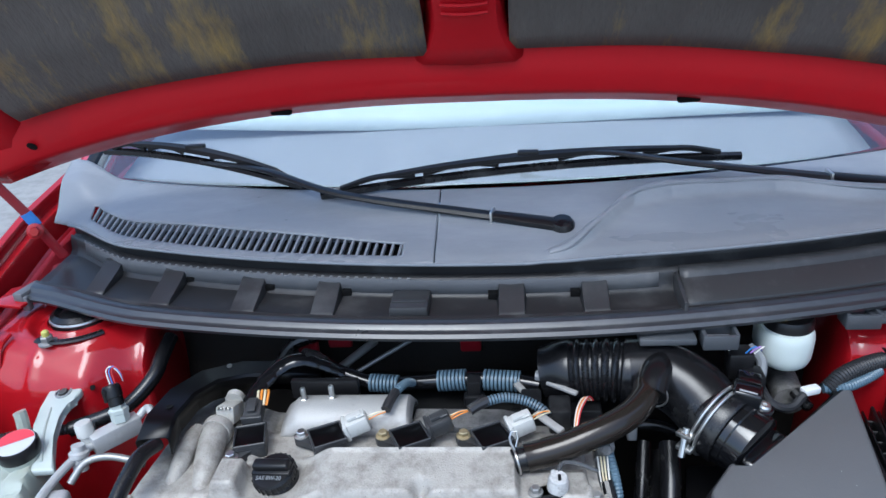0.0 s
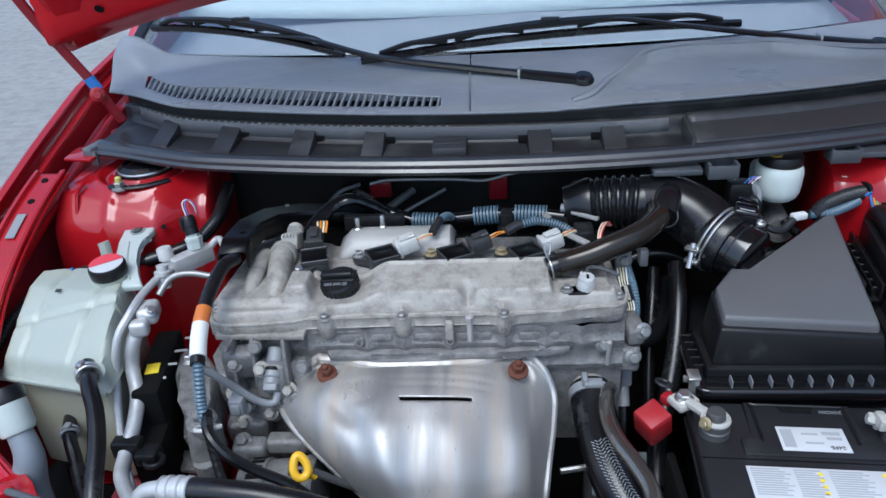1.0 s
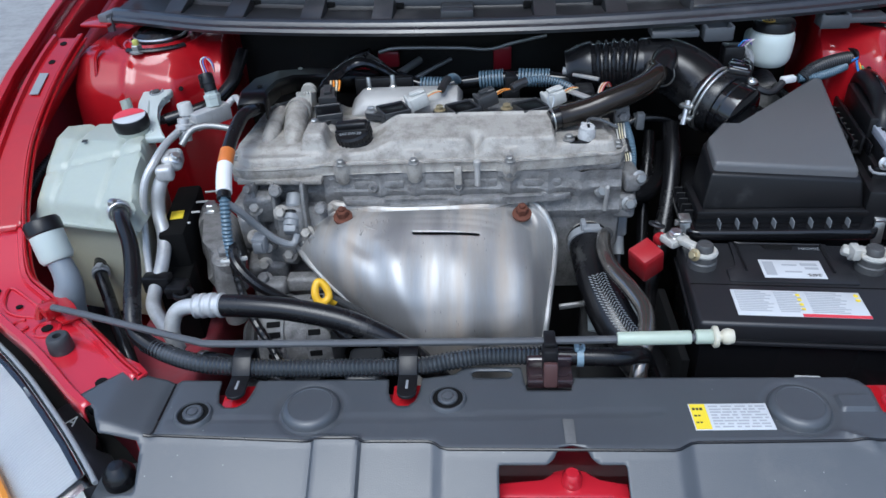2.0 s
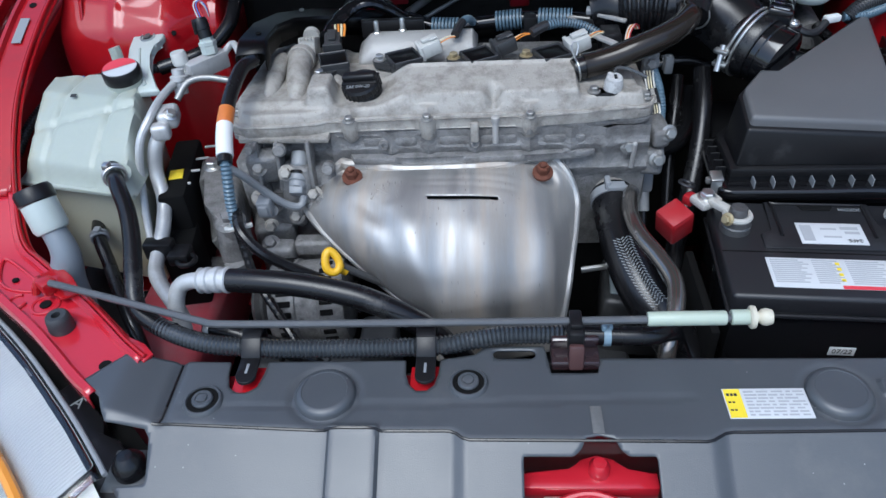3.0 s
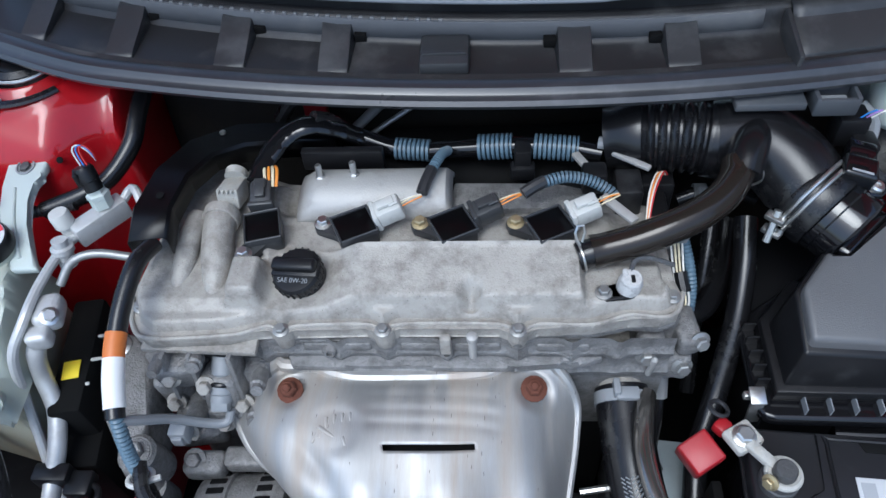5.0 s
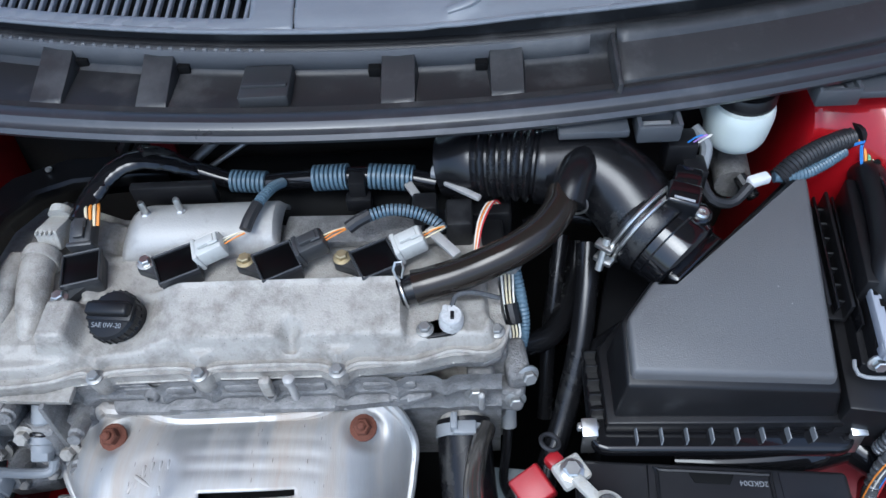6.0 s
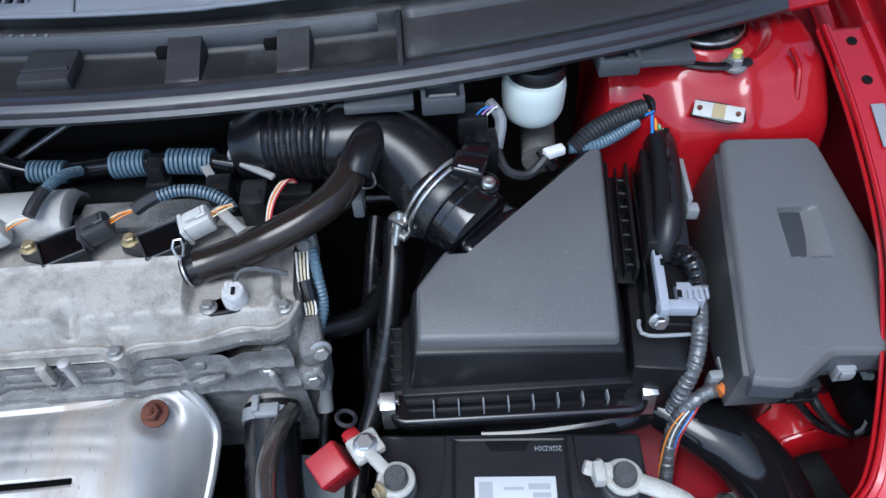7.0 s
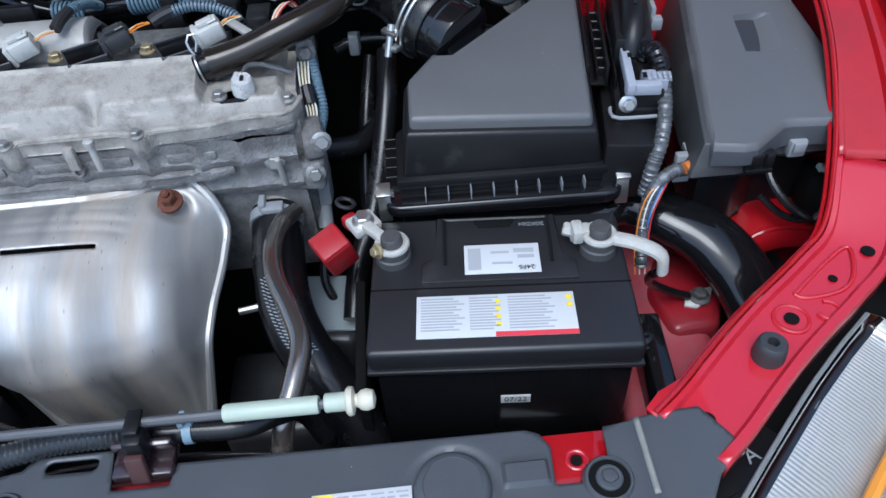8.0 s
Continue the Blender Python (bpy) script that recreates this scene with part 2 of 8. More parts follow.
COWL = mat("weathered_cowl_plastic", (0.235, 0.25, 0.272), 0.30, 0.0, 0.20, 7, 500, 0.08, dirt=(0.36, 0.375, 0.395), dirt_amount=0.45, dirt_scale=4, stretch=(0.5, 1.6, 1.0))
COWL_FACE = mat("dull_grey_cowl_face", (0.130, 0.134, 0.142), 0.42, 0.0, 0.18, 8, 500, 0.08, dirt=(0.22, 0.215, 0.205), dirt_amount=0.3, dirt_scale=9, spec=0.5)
TRAY = mat("dusty_black_plastic", (0.036, 0.037, 0.039), 0.38, 0.0, 0.15, 12, 500, 0.08, dirt=(0.11, 0.11, 0.11), dirt_amount=0.30, dirt_scale=11, spec=0.55)
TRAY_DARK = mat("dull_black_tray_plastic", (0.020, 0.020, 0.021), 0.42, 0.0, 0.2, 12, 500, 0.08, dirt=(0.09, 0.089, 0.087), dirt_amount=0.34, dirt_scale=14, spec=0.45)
GLOSS = mat("gloss_black_plastic", (0.007, 0.007, 0.008), 0.09, 0.0, 0.1, 14, 300, 0.01, rough_vary=0.05)
METERBLACK = mat("polished_black_plastic", (0.006, 0.006, 0.007), 0.10, 0.0, 0.1, 14, 300, 0.012, rough_vary=0.05, spec=0.7)
RUBBER = mat("black_rubber", (0.008, 0.008, 0.009), 0.25, 0.0, 0.15, 18, 400, 0.06, dirt=(0.09, 0.09, 0.085), dirt_amount=0.20, dirt_scale=14, spec=0.45)
SEAL = mat("seal_rubber", (0.030, 0.032, 0.036), 0.31, 0.0, 0.16, 8, 400, 0.03, dirt=(0.11, 0.112, 0.118), dirt_amount=0.2, spec=0.8)
# near-black of dark parts, and of shade painted into holes, slots and gaps
DARK = mat("hole_shade_and_part_black", (0.003, 0.003, 0.003), 0.85, 0.0, 0.2, 10, 200, 0.05, spec=0.2)
MATTING = mat("firewall_insulation", (0.020, 0.019, 0.017), 0.9, 0.0, 0.35, 14, 300, 0.4, dirt=(0.03, 0.025, 0.018), dirt_amount=0.4, spec=0.2)
CAST = mat("cast_aluminium", (0.405, 0.383, 0.345), 0.54, 0.2, 0.26, 12, 420, 0.5, dirt=(0.10, 0.085, 0.068), dirt_amount=0.55, dirt_scale=38, flecks=((0.10, 0.09, 0.075), 230, 0.10))
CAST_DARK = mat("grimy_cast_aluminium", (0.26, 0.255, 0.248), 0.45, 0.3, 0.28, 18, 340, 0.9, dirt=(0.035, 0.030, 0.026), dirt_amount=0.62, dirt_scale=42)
SMOOTH_CAST = mat("smooth_cast_aluminium", (0.42, 0.41, 0.39), 0.54, 0.3, 0.12, 14, 420, 0.25, dirt=(0.20, 0.18, 0.155), dirt_amount=0.4, dirt_scale=18)
STEEL = mat("pressed_steel_shield", (0.52, 0.515, 0.50), 0.55, 0.85, 0.20, 8, 300, 0.08, dirt=(0.36, 0.28, 0.20), dirt_amount=0.55, dirt_scale=9, flecks=((0.05, 0.04, 0.03), 110, 0.09), rough_vary=0.16, stretch=(3.0, 0.30, 0.30))
ZINC = mat("zinc_plated_steel", (0.62, 0.62, 0.60), 0.32, 0.95, 0.1, 30, 300, 0.05, dirt=(0.35, 0.33, 0.3), dirt_amount=0.3, dirt_scale=60)
BRASS = mat("yellow_zinc_bolt", (0.48, 0.40, 0.24), 0.48, 0.75, 0.12, 30, 300, 0.05)
RUST = mat("rusty_bolt", (0.13, 0.042, 0.022), 0.8, 0.1, 0.4, 90, 500, 0.5)
ALU_PIPE = mat("aluminium_pipe", (0.54, 0.545, 0.54), 0.42, 0.35, 0.10, 14, 300, 0.08, dirt=(0.24, 0.23, 0.21), dirt_amount=0.35, dirt_scale=22)
BRONZE = mat("dark_coated_pipe", (0.026, 0.021, 0.017), 0.13, 0.3, 0.18, 12, 250, 0.04, rough_vary=0.08)
MILK = mat("translucent_white_plastic", (0.38, 0.415, 0.365), 0.34, 0.0, 0.10, 8, 200, 0.02, dirt=(0.42, 0.36, 0.22), dirt_amount=0.5, dirt_scale=6, sub=0.35)
WHITE = mat("white_plastic", (0.48, 0.53, 0.50), 0.35, 0.0, 0.05, 10, 200, 0.02, dirt=(0.42, 0.40, 0.32), dirt_amount=0.3, dirt_scale=8, sub=0.15)
OFFWHITE = mat("aged_white_plastic", (0.52, 0.52, 0.49), 0.45, 0.0, 0.1, 30, 200, 0.05, dirt=(0.3, 0.28, 0.25), dirt_amount=0.3, dirt_scale=40)
MINT = mat("pale_green_grip", (0.43, 0.49, 0.40), 0.45, 0.0, 0.08, 20, 200, 0.03, sub=0.1)
CREAM = mat("cream_plastic", (0.56, 0.53, 0.42), 0.4, 0.0, 0.06, 20, 200, 0.03, sub=0.1)
YELLOW = mat("yellow_plastic", (0.78, 0.46, 0.015), 0.38, 0.0, 0.06, 20, 200, 0.03)
RED = mat("red_plastic", (0.33, 0.012, 0.018), 0.40, 0.0, 0.1, 20, 300, 0.05, dirt=(0.26, 0.08, 0.08), dirt_amount=0.2)
ORANGE = mat("orange_tape", (0.55, 0.16, 0.03), 0.5, 0.0, 0.1, 30, 200, 0.05)
TAPE = mat("white_tape", (0.72, 0.72, 0.71), 0.5, 0.0, 0.05, 30, 200, 0.05)
CONDUIT = mat("blue_grey_conduit", (0.100, 0.155, 0.200), 0.38, 0.0, 0.15, 25, 300, 0.05, dirt=(0.16, 0.16, 0.16), dirt_amount=0.2)
CONDUIT_DARK = mat("black_conduit", (0.022, 0.022, 0.024), 0.42, 0.0, 0.15, 25, 300, 0.05)
GREYCON = mat("grey_connector", (0.24, 0.25, 0.26), 0.45, 0.0, 0.1, 40, 300, 0.05, dirt=(0.3, 0.3, 0.3), dirt_amount=0.2)
HOUSING = mat("grey_metal_housing", (0.115, 0.115, 0.115), 0.5, 0.5, 0.22, 30, 300, 0.4, dirt=(0.03, 0.027, 0.024), dirt_amount=0.6, dirt_scale=26)
PAD = mat("hood_insulation_felt", (0.125, 0.110, 0.095), 0.9, 0.0, 0.5, 14, 200, 1.0, dirt=(0.50, 0.33, 0.07), dirt_amount=0.34, dirt_scale=16, stretch=(1.0, 0.30, 0.30))
CONCRETE = mat("grey_concrete", (0.30, 0.295, 0.28), 0.85, 0.0, 0.2, 1.2, 40, 0.6, dirt=(0.17, 0.165, 0.16), dirt_amount=0.6, dirt_scale=9)
SIDING = mat("grey_painted_siding", (0.33, 0.33, 0.31), 0.6, 0.0, 0.06, 2, 60, 0.05, dirt=(0.24, 0.235, 0.22), dirt_amount=0.3, dirt_scale=3)
PAPER = mat("white_label", (0.56, 0.57, 0.58), 0.4, 0.0, 0.05, 20, 200, 0.0)
PRINT = mat("grey_print", (0.36, 0.37, 0.385), 0.5, 0.0, 0.03, 20, 200, 0.0)
LABEL_RED = mat("red_print", (0.62, 0.05, 0.07), 0.45, 0.0, 0.03, 20, 200, 0.0)
LABEL_YELLOW = mat("yellow_print", (0.80, 0.62, 0.03), 0.45, 0.0, 0.03, 20, 200, 0.0)
INK = mat("black_print", (0.03, 0.03, 0.03), 0.5, 0.0, 0.03, 20, 200, 0.0)
WIRES = {k: mat(k + "_wire", c, 0.45, 0.0, 0.05, 40, 200, 0.0) for k, c in
         {"orange": (0.75, 0.26, 0.03), "red": (0.5, 0.03, 0.03), "white": (0.72, 0.70, 0.64), "cream": (0.70, 0.62, 0.42),
          "blue": (0.05, 0.20, 0.55), "violet": (0.40, 0.22, 0.55), "green": (0.15, 0.4, 0.2)}.items()}


def glass(name, color, rough=0.0, trans=1.0):
    m = bpy.data.materials.new(name)
    m.use_nodes = True
    b = m.node_tree.nodes["Principled BSDF"]
    b.inputs["Base Color"].default_value = (*color, 1)
    b.inputs["Roughness"].default_value = rough
    b.inputs["Transmission Weight"].default_value = trans
    b.inputs["IOR"].default_value = 1.5
    return m


GLASS = glass("windscreen_glass", (0.97, 0.99, 1.0))
GLASS.node_tree.nodes["Principled BSDF"].inputs["IOR"].default_value = 1.7
LENS = glass("headlight_lens", (0.95, 0.95, 0.94), 0.04)
CHROME = mat("headlight_reflector", (0.50, 0.495, 0.485), 0.34, 0.6, 0.1, 6, 100, 0.0)

# pale blue of the sky mirrored in the windscreen, painted on a panel
SKY_MIRROR = mat("mirrored_sky_blue", (0.36, 0.44, 0.465), 0.5, 0.0, 0.04, 5, 90, 0.05)
COILBODY = mat("satin_dark_grey_plastic", (0.040, 0.041, 0.043), 0.38, 0.0, 0.15, 20, 500, 0.08, dirt=(0.12, 0.12, 0.11), dirt_amount=0.15)
SILVERTAPE = mat("shiny_grey_sleeve", (0.17, 0.175, 0.18), 0.24, 0.5, 0.5, 90, 300, 0.5)
BATTERY = mat("satin_black_battery_plastic", (0.017, 0.017, 0.019), 0.36, 0.0, 0.12, 12, 700, 0.08, dirt=(0.07, 0.07, 0.07), dirt_amount=0.1)

HOUSING2 = mat("dull_zinc_bolt", (0.33, 0.33, 0.32), 0.45, 0.7, 0.12, 40, 300, 0.1, dirt=(0.2, 0.18, 0.16), dirt_amount=0.3, dirt_scale=60)
# ---- ground and background ----
gx = np.linspace(-60, 60, 41)
ground = link("ground", loft([[(x, y, 0.0) for x in gx] for y in gx * 1.0]), CONCRETE)
tagged(ground, "grey weathered concrete yard with dark stains", "ground", kind="structure")
far = link("ground_far", ([(-900, -900, -0.03), (900, -900, -0.03), (900, 900, -0.03), (-900, 900, -0.03)], [(0, 1, 2, 3)]), CONCRETE)
tagged(far, "flat grey ground reaching to the horizon", "ground", kind="structure")

wall_east = thing("wall_east", (1.9, 3.0, 0), "grey painted wall clad in wide horizontal boards", "wall", kind="structure")
part("wall_core", box((2.05, 3.5, 1.2), (0.2, 8.0, 2.4), 0.01), SIDING, wall_east)
board = box((1.935, 3.5, 0.0), (0.03, 7.98, 0.146), 0.004)
for k in range(16):
    part("board", moved(board, Matrix.Translation((0, 0, 0.08 + 0.150 * k))), SIDING, wall_east)

# ---- car body ----
CREST = [(0.36, 0.815), (0.45, 0.835), (0.6, 0.885), (0.8, 0.955), (1.0, 1.005), (1.2, 1.05), (1.5, 1.09), (1.9, 1.12)]
RAIL = [(0.500, 0.248, 0.757), (0.531, 0.272, 0.760), (0.565, 0.303, 0.762), (0.600, 0.334, 0.764), (0.635, 0.362, 0.766), (0.690, 0.403, 0.770), (0.738, 0.445, 0.780), (0.776, 0.528, 0.815), (0.793, 0.620, 0.864), (0.797, 0.700, 0.907), (0.797, 0.787, 0.946), (0.797, 0.860, 0.970), (0.797, 0.915, 0.984)]

car_body = thing("car", (0, 0.9, 0), "red car with its engine bay open", "car")
for sx in (-1, 1):
    wheel = part("wheel", lathe([(0.05, -0.09), (0.19, -0.10), (0.21, -0.085), (0.21, 0.085), (0.19, 0.10), (0.05, 0.07)], (sx * 0.74, 0.98, 0.315), (sx, 0, 0), 32), HOUSING, car_body)
    part("tyre", lathe([(0.205, -0.10), (0.27, -0.108), (0.305, -0.095), (0.315, -0.07), (0.315, 0.07), (0.305, 0.095), (0.27, 0.108), (0.205, 0.10)], (sx * 0.74, 0.98, 0.315), (sx, 0, 0), 40), RUBBER, wheel)


def fender_geo():
    rows = []
    for y in np.linspace(0.40, 1.9, 46):
        zc = float(lerp_table(CREST, y))
        w = 0.850 + 0.028 * float(ss(0.40, 1.3, y))
        rows.append([(w + 0.020, y, zc - 0.50), (w + 0.024, y, zc - 0.22), (w + 0.020, y, zc - 0.08), (w + 0.013, y, zc - 0.030), (w + 0.004, y, zc - 0.007), (w - 0.006, y, zc),
                     (w - 0.016, y, zc - 0.002), (w - 0.0175, y, zc - 0.007), (w - 0.013, y, zc - 0.022), (w - 0.016, y, zc - 0.029), (w - 0.029, y, zc - 0.031), (w - 0.031, y, zc - 0.036), (w - 0.030, y, zc - 0.080), (w - 0.050, y, zc - 0.090)])
    return loft(rows)


def apron_geo():
    """The inner wing: a wall set back below the rail, bulging over the wheel lower down."""
    rows = []
    for y in np.linspace(0.46, 1.30, 34):
        zc = float(lerp_table(CREST, y)) - 0.004
        k = 0.832 - 0.014 * float(ss(0.9, 0.6, y))
        wave = 0.006 * math.sin(y * 21)
        rows.append([(k, y, zc - 0.072), (k - 0.006, y, zc - 0.080), (k - 0.012 + wave, y, zc - 0.120), (k - 0.020 + wave, y, zc - 0.150), (k - 0.026, y, zc - 0.21), (k - 0.062, y, zc - 0.33), (k - 0.072, y, zc - 0.50)])
    return loft(rows)


def strip(path, halfw, lip, nseg=4):
    """A pressed channel along path: flat top, raised rims and turned-down sides."""
    line = spline(path, 0.012)
    rows = []
    for i, p in enumerate(line):
        t = line[min(i + 1, len(line) - 1)] - line[max(i - 1, 0)]
        side = Vector((t.y, -t.x, 0)).normalized() * (1.0 - 0.28 * float(ss(0.50, 0.70, p.y)))
        prof = [(-1.0, -lip), (-1.0, -0.004), (-0.94, 0.0), (-0.80, 0.0), (-0.72, -0.006), (-0.3, -0.006), (0.3, -0.006), (0.62, -0.006), (0.72, 0.001), (0.94, 0.001), (1.0, -0.004), (1.0, -lip)]
        rows.append([p + side * (halfw * a) + Vector((0, 0, b)) for a, b in prof])
    return loft(rows)


def tower_height(x, y):
    """Top of a strut tower: level round the strut, falling away forwards and inwards."""
    top = 0.2 * sum(lerp_table([(0.60, 0.54), (0.80, 0.56), (0.815, 0.70), (0.824, 0.872), (0.832, 0.900), (0.850, 0.922), (0.885, 0.952), (0.92, 0.958), (1.2, 0.962)], y + dy - 0.055 * ss(0.605, 0.535, x)) for dy in (-0.012, -0.006, 0.0, 0.006, 0.012))
    inner = ss(0.505, 0.548, x + 0.02 * np.sin(y * 9))
    z = 0.50 + (top - 0.50) * (0.15 + 0.85 * inner) * ss(0.43, 0.47, x)
    crease = 0.004 * np.exp(-((x - 0.68) / 0.008) ** 2) * ss(0.90, 0.86, y) * ss(0.80, 0.84, y)
    crease += 0.002 * np.exp(-((y - 0.845 - 0.25 * (x - 0.6)) / 0.010) ** 2) * ss(0.52, 0.56, x)
    dish = -0.004 * ss(0.078, 0.066, np.hypot(x - 0.650, y - 0.965))
    rim = 0.006 * np.exp(-((np.hypot(x - 0.650, y - 0.965) - 0.082) / 0.008) ** 2)
    return z + crease + dish + rim


def sides(name, g, material, parent, **kw):
    return part(name, g, material, parent, **kw), part(name, mirrored(g), material, parent, **kw)


# inner wing and rear rail take deeper reds that paint in their shade
sides("fender", fender_geo(), PAINT_BAY, car_body, thick=0.0015)
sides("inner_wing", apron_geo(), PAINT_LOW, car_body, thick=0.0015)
sides("front_rail", strip(RAIL[:8], 0.036, 0.022), PAINT, car_body, thick=0.002)
sides("rear_rail", strip(RAIL[7:], 0.036, 0.022), PAINT_BAY, car_body, thick=0.002)
bead = []
rail_pts = spline(RAIL, 0.02)
for i, p in enumerate(rail_pts):
    t = rail_pts[min(i + 1, len(rail_pts) - 1)] - rail_pts[max(i - 1, 0)]
    bead.append(p - Vector((t.y, -t.x, 0)).normalized() * (0.036 * (1.0 - 0.28 * float(ss(0.50, 0.70, p.y))) + 0.002) + Vector((0, 0, -0.001)))
sides("rail_bead", tube(bead, 0.0028, 8, 0.01), PAINT_BAY, car_body)
sides("rail_bead", tube([q - Vector((0.004, -0.002, 0.007)) for q in bead], 0.0024, 8, 0.01), PAINT_BAY, car_body)
sides("cowl_bracket", prism([(0.735, 0.945), (0.790, 0.955), (0.792, 1.010), (0.760, 1.030), (0.728, 0.995)], 0.984, 0.990, 0.002), PAINT_BAY, car_body)
sides("bracket_hole", lathe([(0.006, 0), (0.006, 0.001), (0.001, 0.0012)], (0.757, 0.978, 0.9902), seg=14), DARK, car_body)
sides("seam_bead", tube([(0.735, 0.905, 0.962), (0.737, 0.880, 0.955), (0.735, 0.862, 0.935), (0.736, 0.850, 0.905)], 0.0028, 6, 0.006), PAINT_BAY, car_body)
hole_field = lambda x, y: np.maximum(sdf([(0.43, 0.62), (0.77, 0.62), (0.77, 1.06), (0.43, 1.06)], x, y), 0.047 - np.hypot(x - 0.650, y - 0.965))
sides("strut_tower", sheet(hole_field, tower_height, 0.43, 0.77, 0.62, 1.06, 0.0028), PAINT_BAY, car_body, thick=0.0015)

sides("tower_hole", lathe([(0.0042, 0), (0.0042, 0.0014), (0.001, 0.0016)], (0.583, 0.8435, 0.9035), (0, -0.75, 0.66), 12), DARK, car_body)
# holes, embossed rings and small fittings of the front rails
for sx in (-1, 1):
    for x, y, z, r in ((0.634, 0.362, 0.7605, 0.0072), (0.738, 0.429, 0.772, 0.0070), (0.520, 0.266, 0.7545, 0.0075), (0.692, 0.403, 0.7650, 0.0045)):
        part("rail_hole", lathe([(r, 0.0), (r, 0.0012), (r * 0.2, 0.0013)], (sx * x, y, z), seg=18), DARK, car_body)
    part("embossed_ring", torus((sx * 0.634, 0.362, 0.7595), (0, 0, 1), 0.0165, 0.0026), PAINT, car_body)
    ring = [Vector((sx * (0.672 + 0.0115 * math.cos(a)), 0.366 + 0.0115 * math.sin(a), 0.7625)) for a in np.linspace(radians(-170), radians(95), 16)]
    part("embossed_arc", tube(ring, 0.0022, 8, smooth=False), PAINT, car_body)
    tri = [(0.648, 0.390, 0.7615), (0.683, 0.417, 0.7645), (0.716, 0.438, 0.7700), (0.723, 0.432, 0.7705), (0.712, 0.402, 0.7670), (0.694, 0.388, 0.7640), (0.669, 0.384, 0.7620), (0.654, 0.385, 0.7615), (0.648, 0.390, 0.7615)]
    part("embossed_triangle", tube([(sx * x, y, z) for x, y, z in tri], 0.0024, 8, 0.005), PAINT, car_body)
    part("rail_tongue", prism([(sx * 0.478, 0.272), (sx * 0.500, 0.290), (sx * 0.516, 0.303), (sx * 0.510, 0.312), (sx * 0.486, 0.300), (sx * 0.470, 0.284)], 0.751, 0.7545, 0.001), PAINT, car_body)
    # hood rest buffer
    stop = lathe([(0.0150, 0), (0.0155, 0.004), (0.0145, 0.016), (0.0135, 0.021), (0.0115, 0.023), (0.0055, 0.023), (0.005, 0.013), (0.001, 0.013)], (sx * 0.596, 0.324, 0.757), seg=22)
    single("hood_buffer", stop, mat("grey_rubber", (0.035, 0.037, 0.040), 0.55, dirt=(0.2, 0.2, 0.2), dirt_amount=0.2) if sx < 0 else bpy.data.materials["grey_rubber"],
           "round dark grey rubber hood buffer on the red rail", "rubber buffer", "hood buffers")
    # added black filler, standing for the shade in the gap behind the headlight
    part("gap_filler", prism([(sx * 0.40, 0.06), (sx * 0.48, 0.10), (sx * 0.60, 0.215), (sx * 0.76, 0.352), (sx * 0.85, 0.46), (sx * 0.79, 0.49), (sx * 0.71, 0.405), (sx * 0.61, 0.325), (sx * 0.50, 0.236), (sx * 0.42, 0.16)], 0.50, 0.672, 0.004), DARK, car_body)
    # frame member low in the bay
    part("frame_member", box((sx * 0.56, 0.62, 0.54), (0.13, 0.86, 0.13), 0.016, 3), FRAME_RED, car_body)
    part("wheel_arch_liner", loft([[(sx * x, y, z) for x, z in ((0.62, 0.40), (0.66, 0.52), (0.73, 0.55), (0.78, 0.60))] for y in np.linspace(0.46, 1.1, 12)]), TRAY_DARK, car_body, thick=0.002)
    for y in (0.895, 0.842):
        part("rail_hole", lathe([(0.006, 0), (0.006, 0.001), (0.001, 0.0012)], (sx * 0.797, y, float(np.interp(y, (0.787, 0.860, 0.915), (0.946, 0.970, 0.984))) - 0.0055), (0, -0.3, 1), seg=14), DARK, car_body)
    part("sticker", box((sx * 0.797, 0.785, 0.9415), (0.015, 0.052, 0.0012), 0, rx=21), GREYCON, car_body, "small grey identification sticker")

house = []
for f in np.linspace(0, 1, 16):
    row = []
    for u in np.linspace(0, 1, 14):
        x0, x1 = 0.640 + 0.020 * (1 - f), 0.782
        x = x0 + (x1 - x0) * u
        y = 0.545 + 0.015 * u + 0.22 * f
        row.append((x, y, 0.655 + 0.030 * math.sin(f * 1.57) + 0.016 * math.sin(u * 3.1) - 0.020 * math.exp(-(f / 0.04) ** 2) - 0.03 * (1 - u) ** 4))
    house.append(row)
part("wheel_house", loft(house), PAINT_BAY, car_body, "red pressed wheel house panel", thick=0.0015)
part("panel_flange", tube([house[1][k] for k in range(14)], 0.0035, 8, 0.01), PAINT_BAY, car_body)

crossmember = loft([[(x, y, z) for y, z in ((0.285, 0.56), (0.283, 0.715), (0.275, 0.724), (0.215, 0.724), (0.205, 0.56))] for x in np.linspace(-0.47, 0.47, 12)])
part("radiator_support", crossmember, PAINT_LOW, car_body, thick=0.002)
part("support_plate", box((0.403, 0.252, 0.7285), (0.060, 0.056, 0.006), 0.002), PAINT_BAY, car_body)
part("support_ring", torus((0.402, 0.252, 0.7318), (0, 0, 1), 0.009, 0.0022), PAINT, car_body)
part("support_hole", lathe([(0.0055, 0), (0.0055, 0.0010), (0.001, 0.0011)], (0.402, 0.252, 0.7315), seg=16), DARK, car_body)
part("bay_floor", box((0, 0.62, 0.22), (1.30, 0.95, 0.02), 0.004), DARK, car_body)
bump_rows = []
for z, d in ((0.690, 0.060), (0.68, 0.025), (0.66, 0.0), (0.58, -0.015), (0.45, -0.02), (0.30, -0.005), (0.22, 0.03)):
    bump_rows.append([(x, 0.02 + d + 0.55 * abs(x) ** 2.6, z) for x in np.linspace(-0.86, 0.86, 41)])
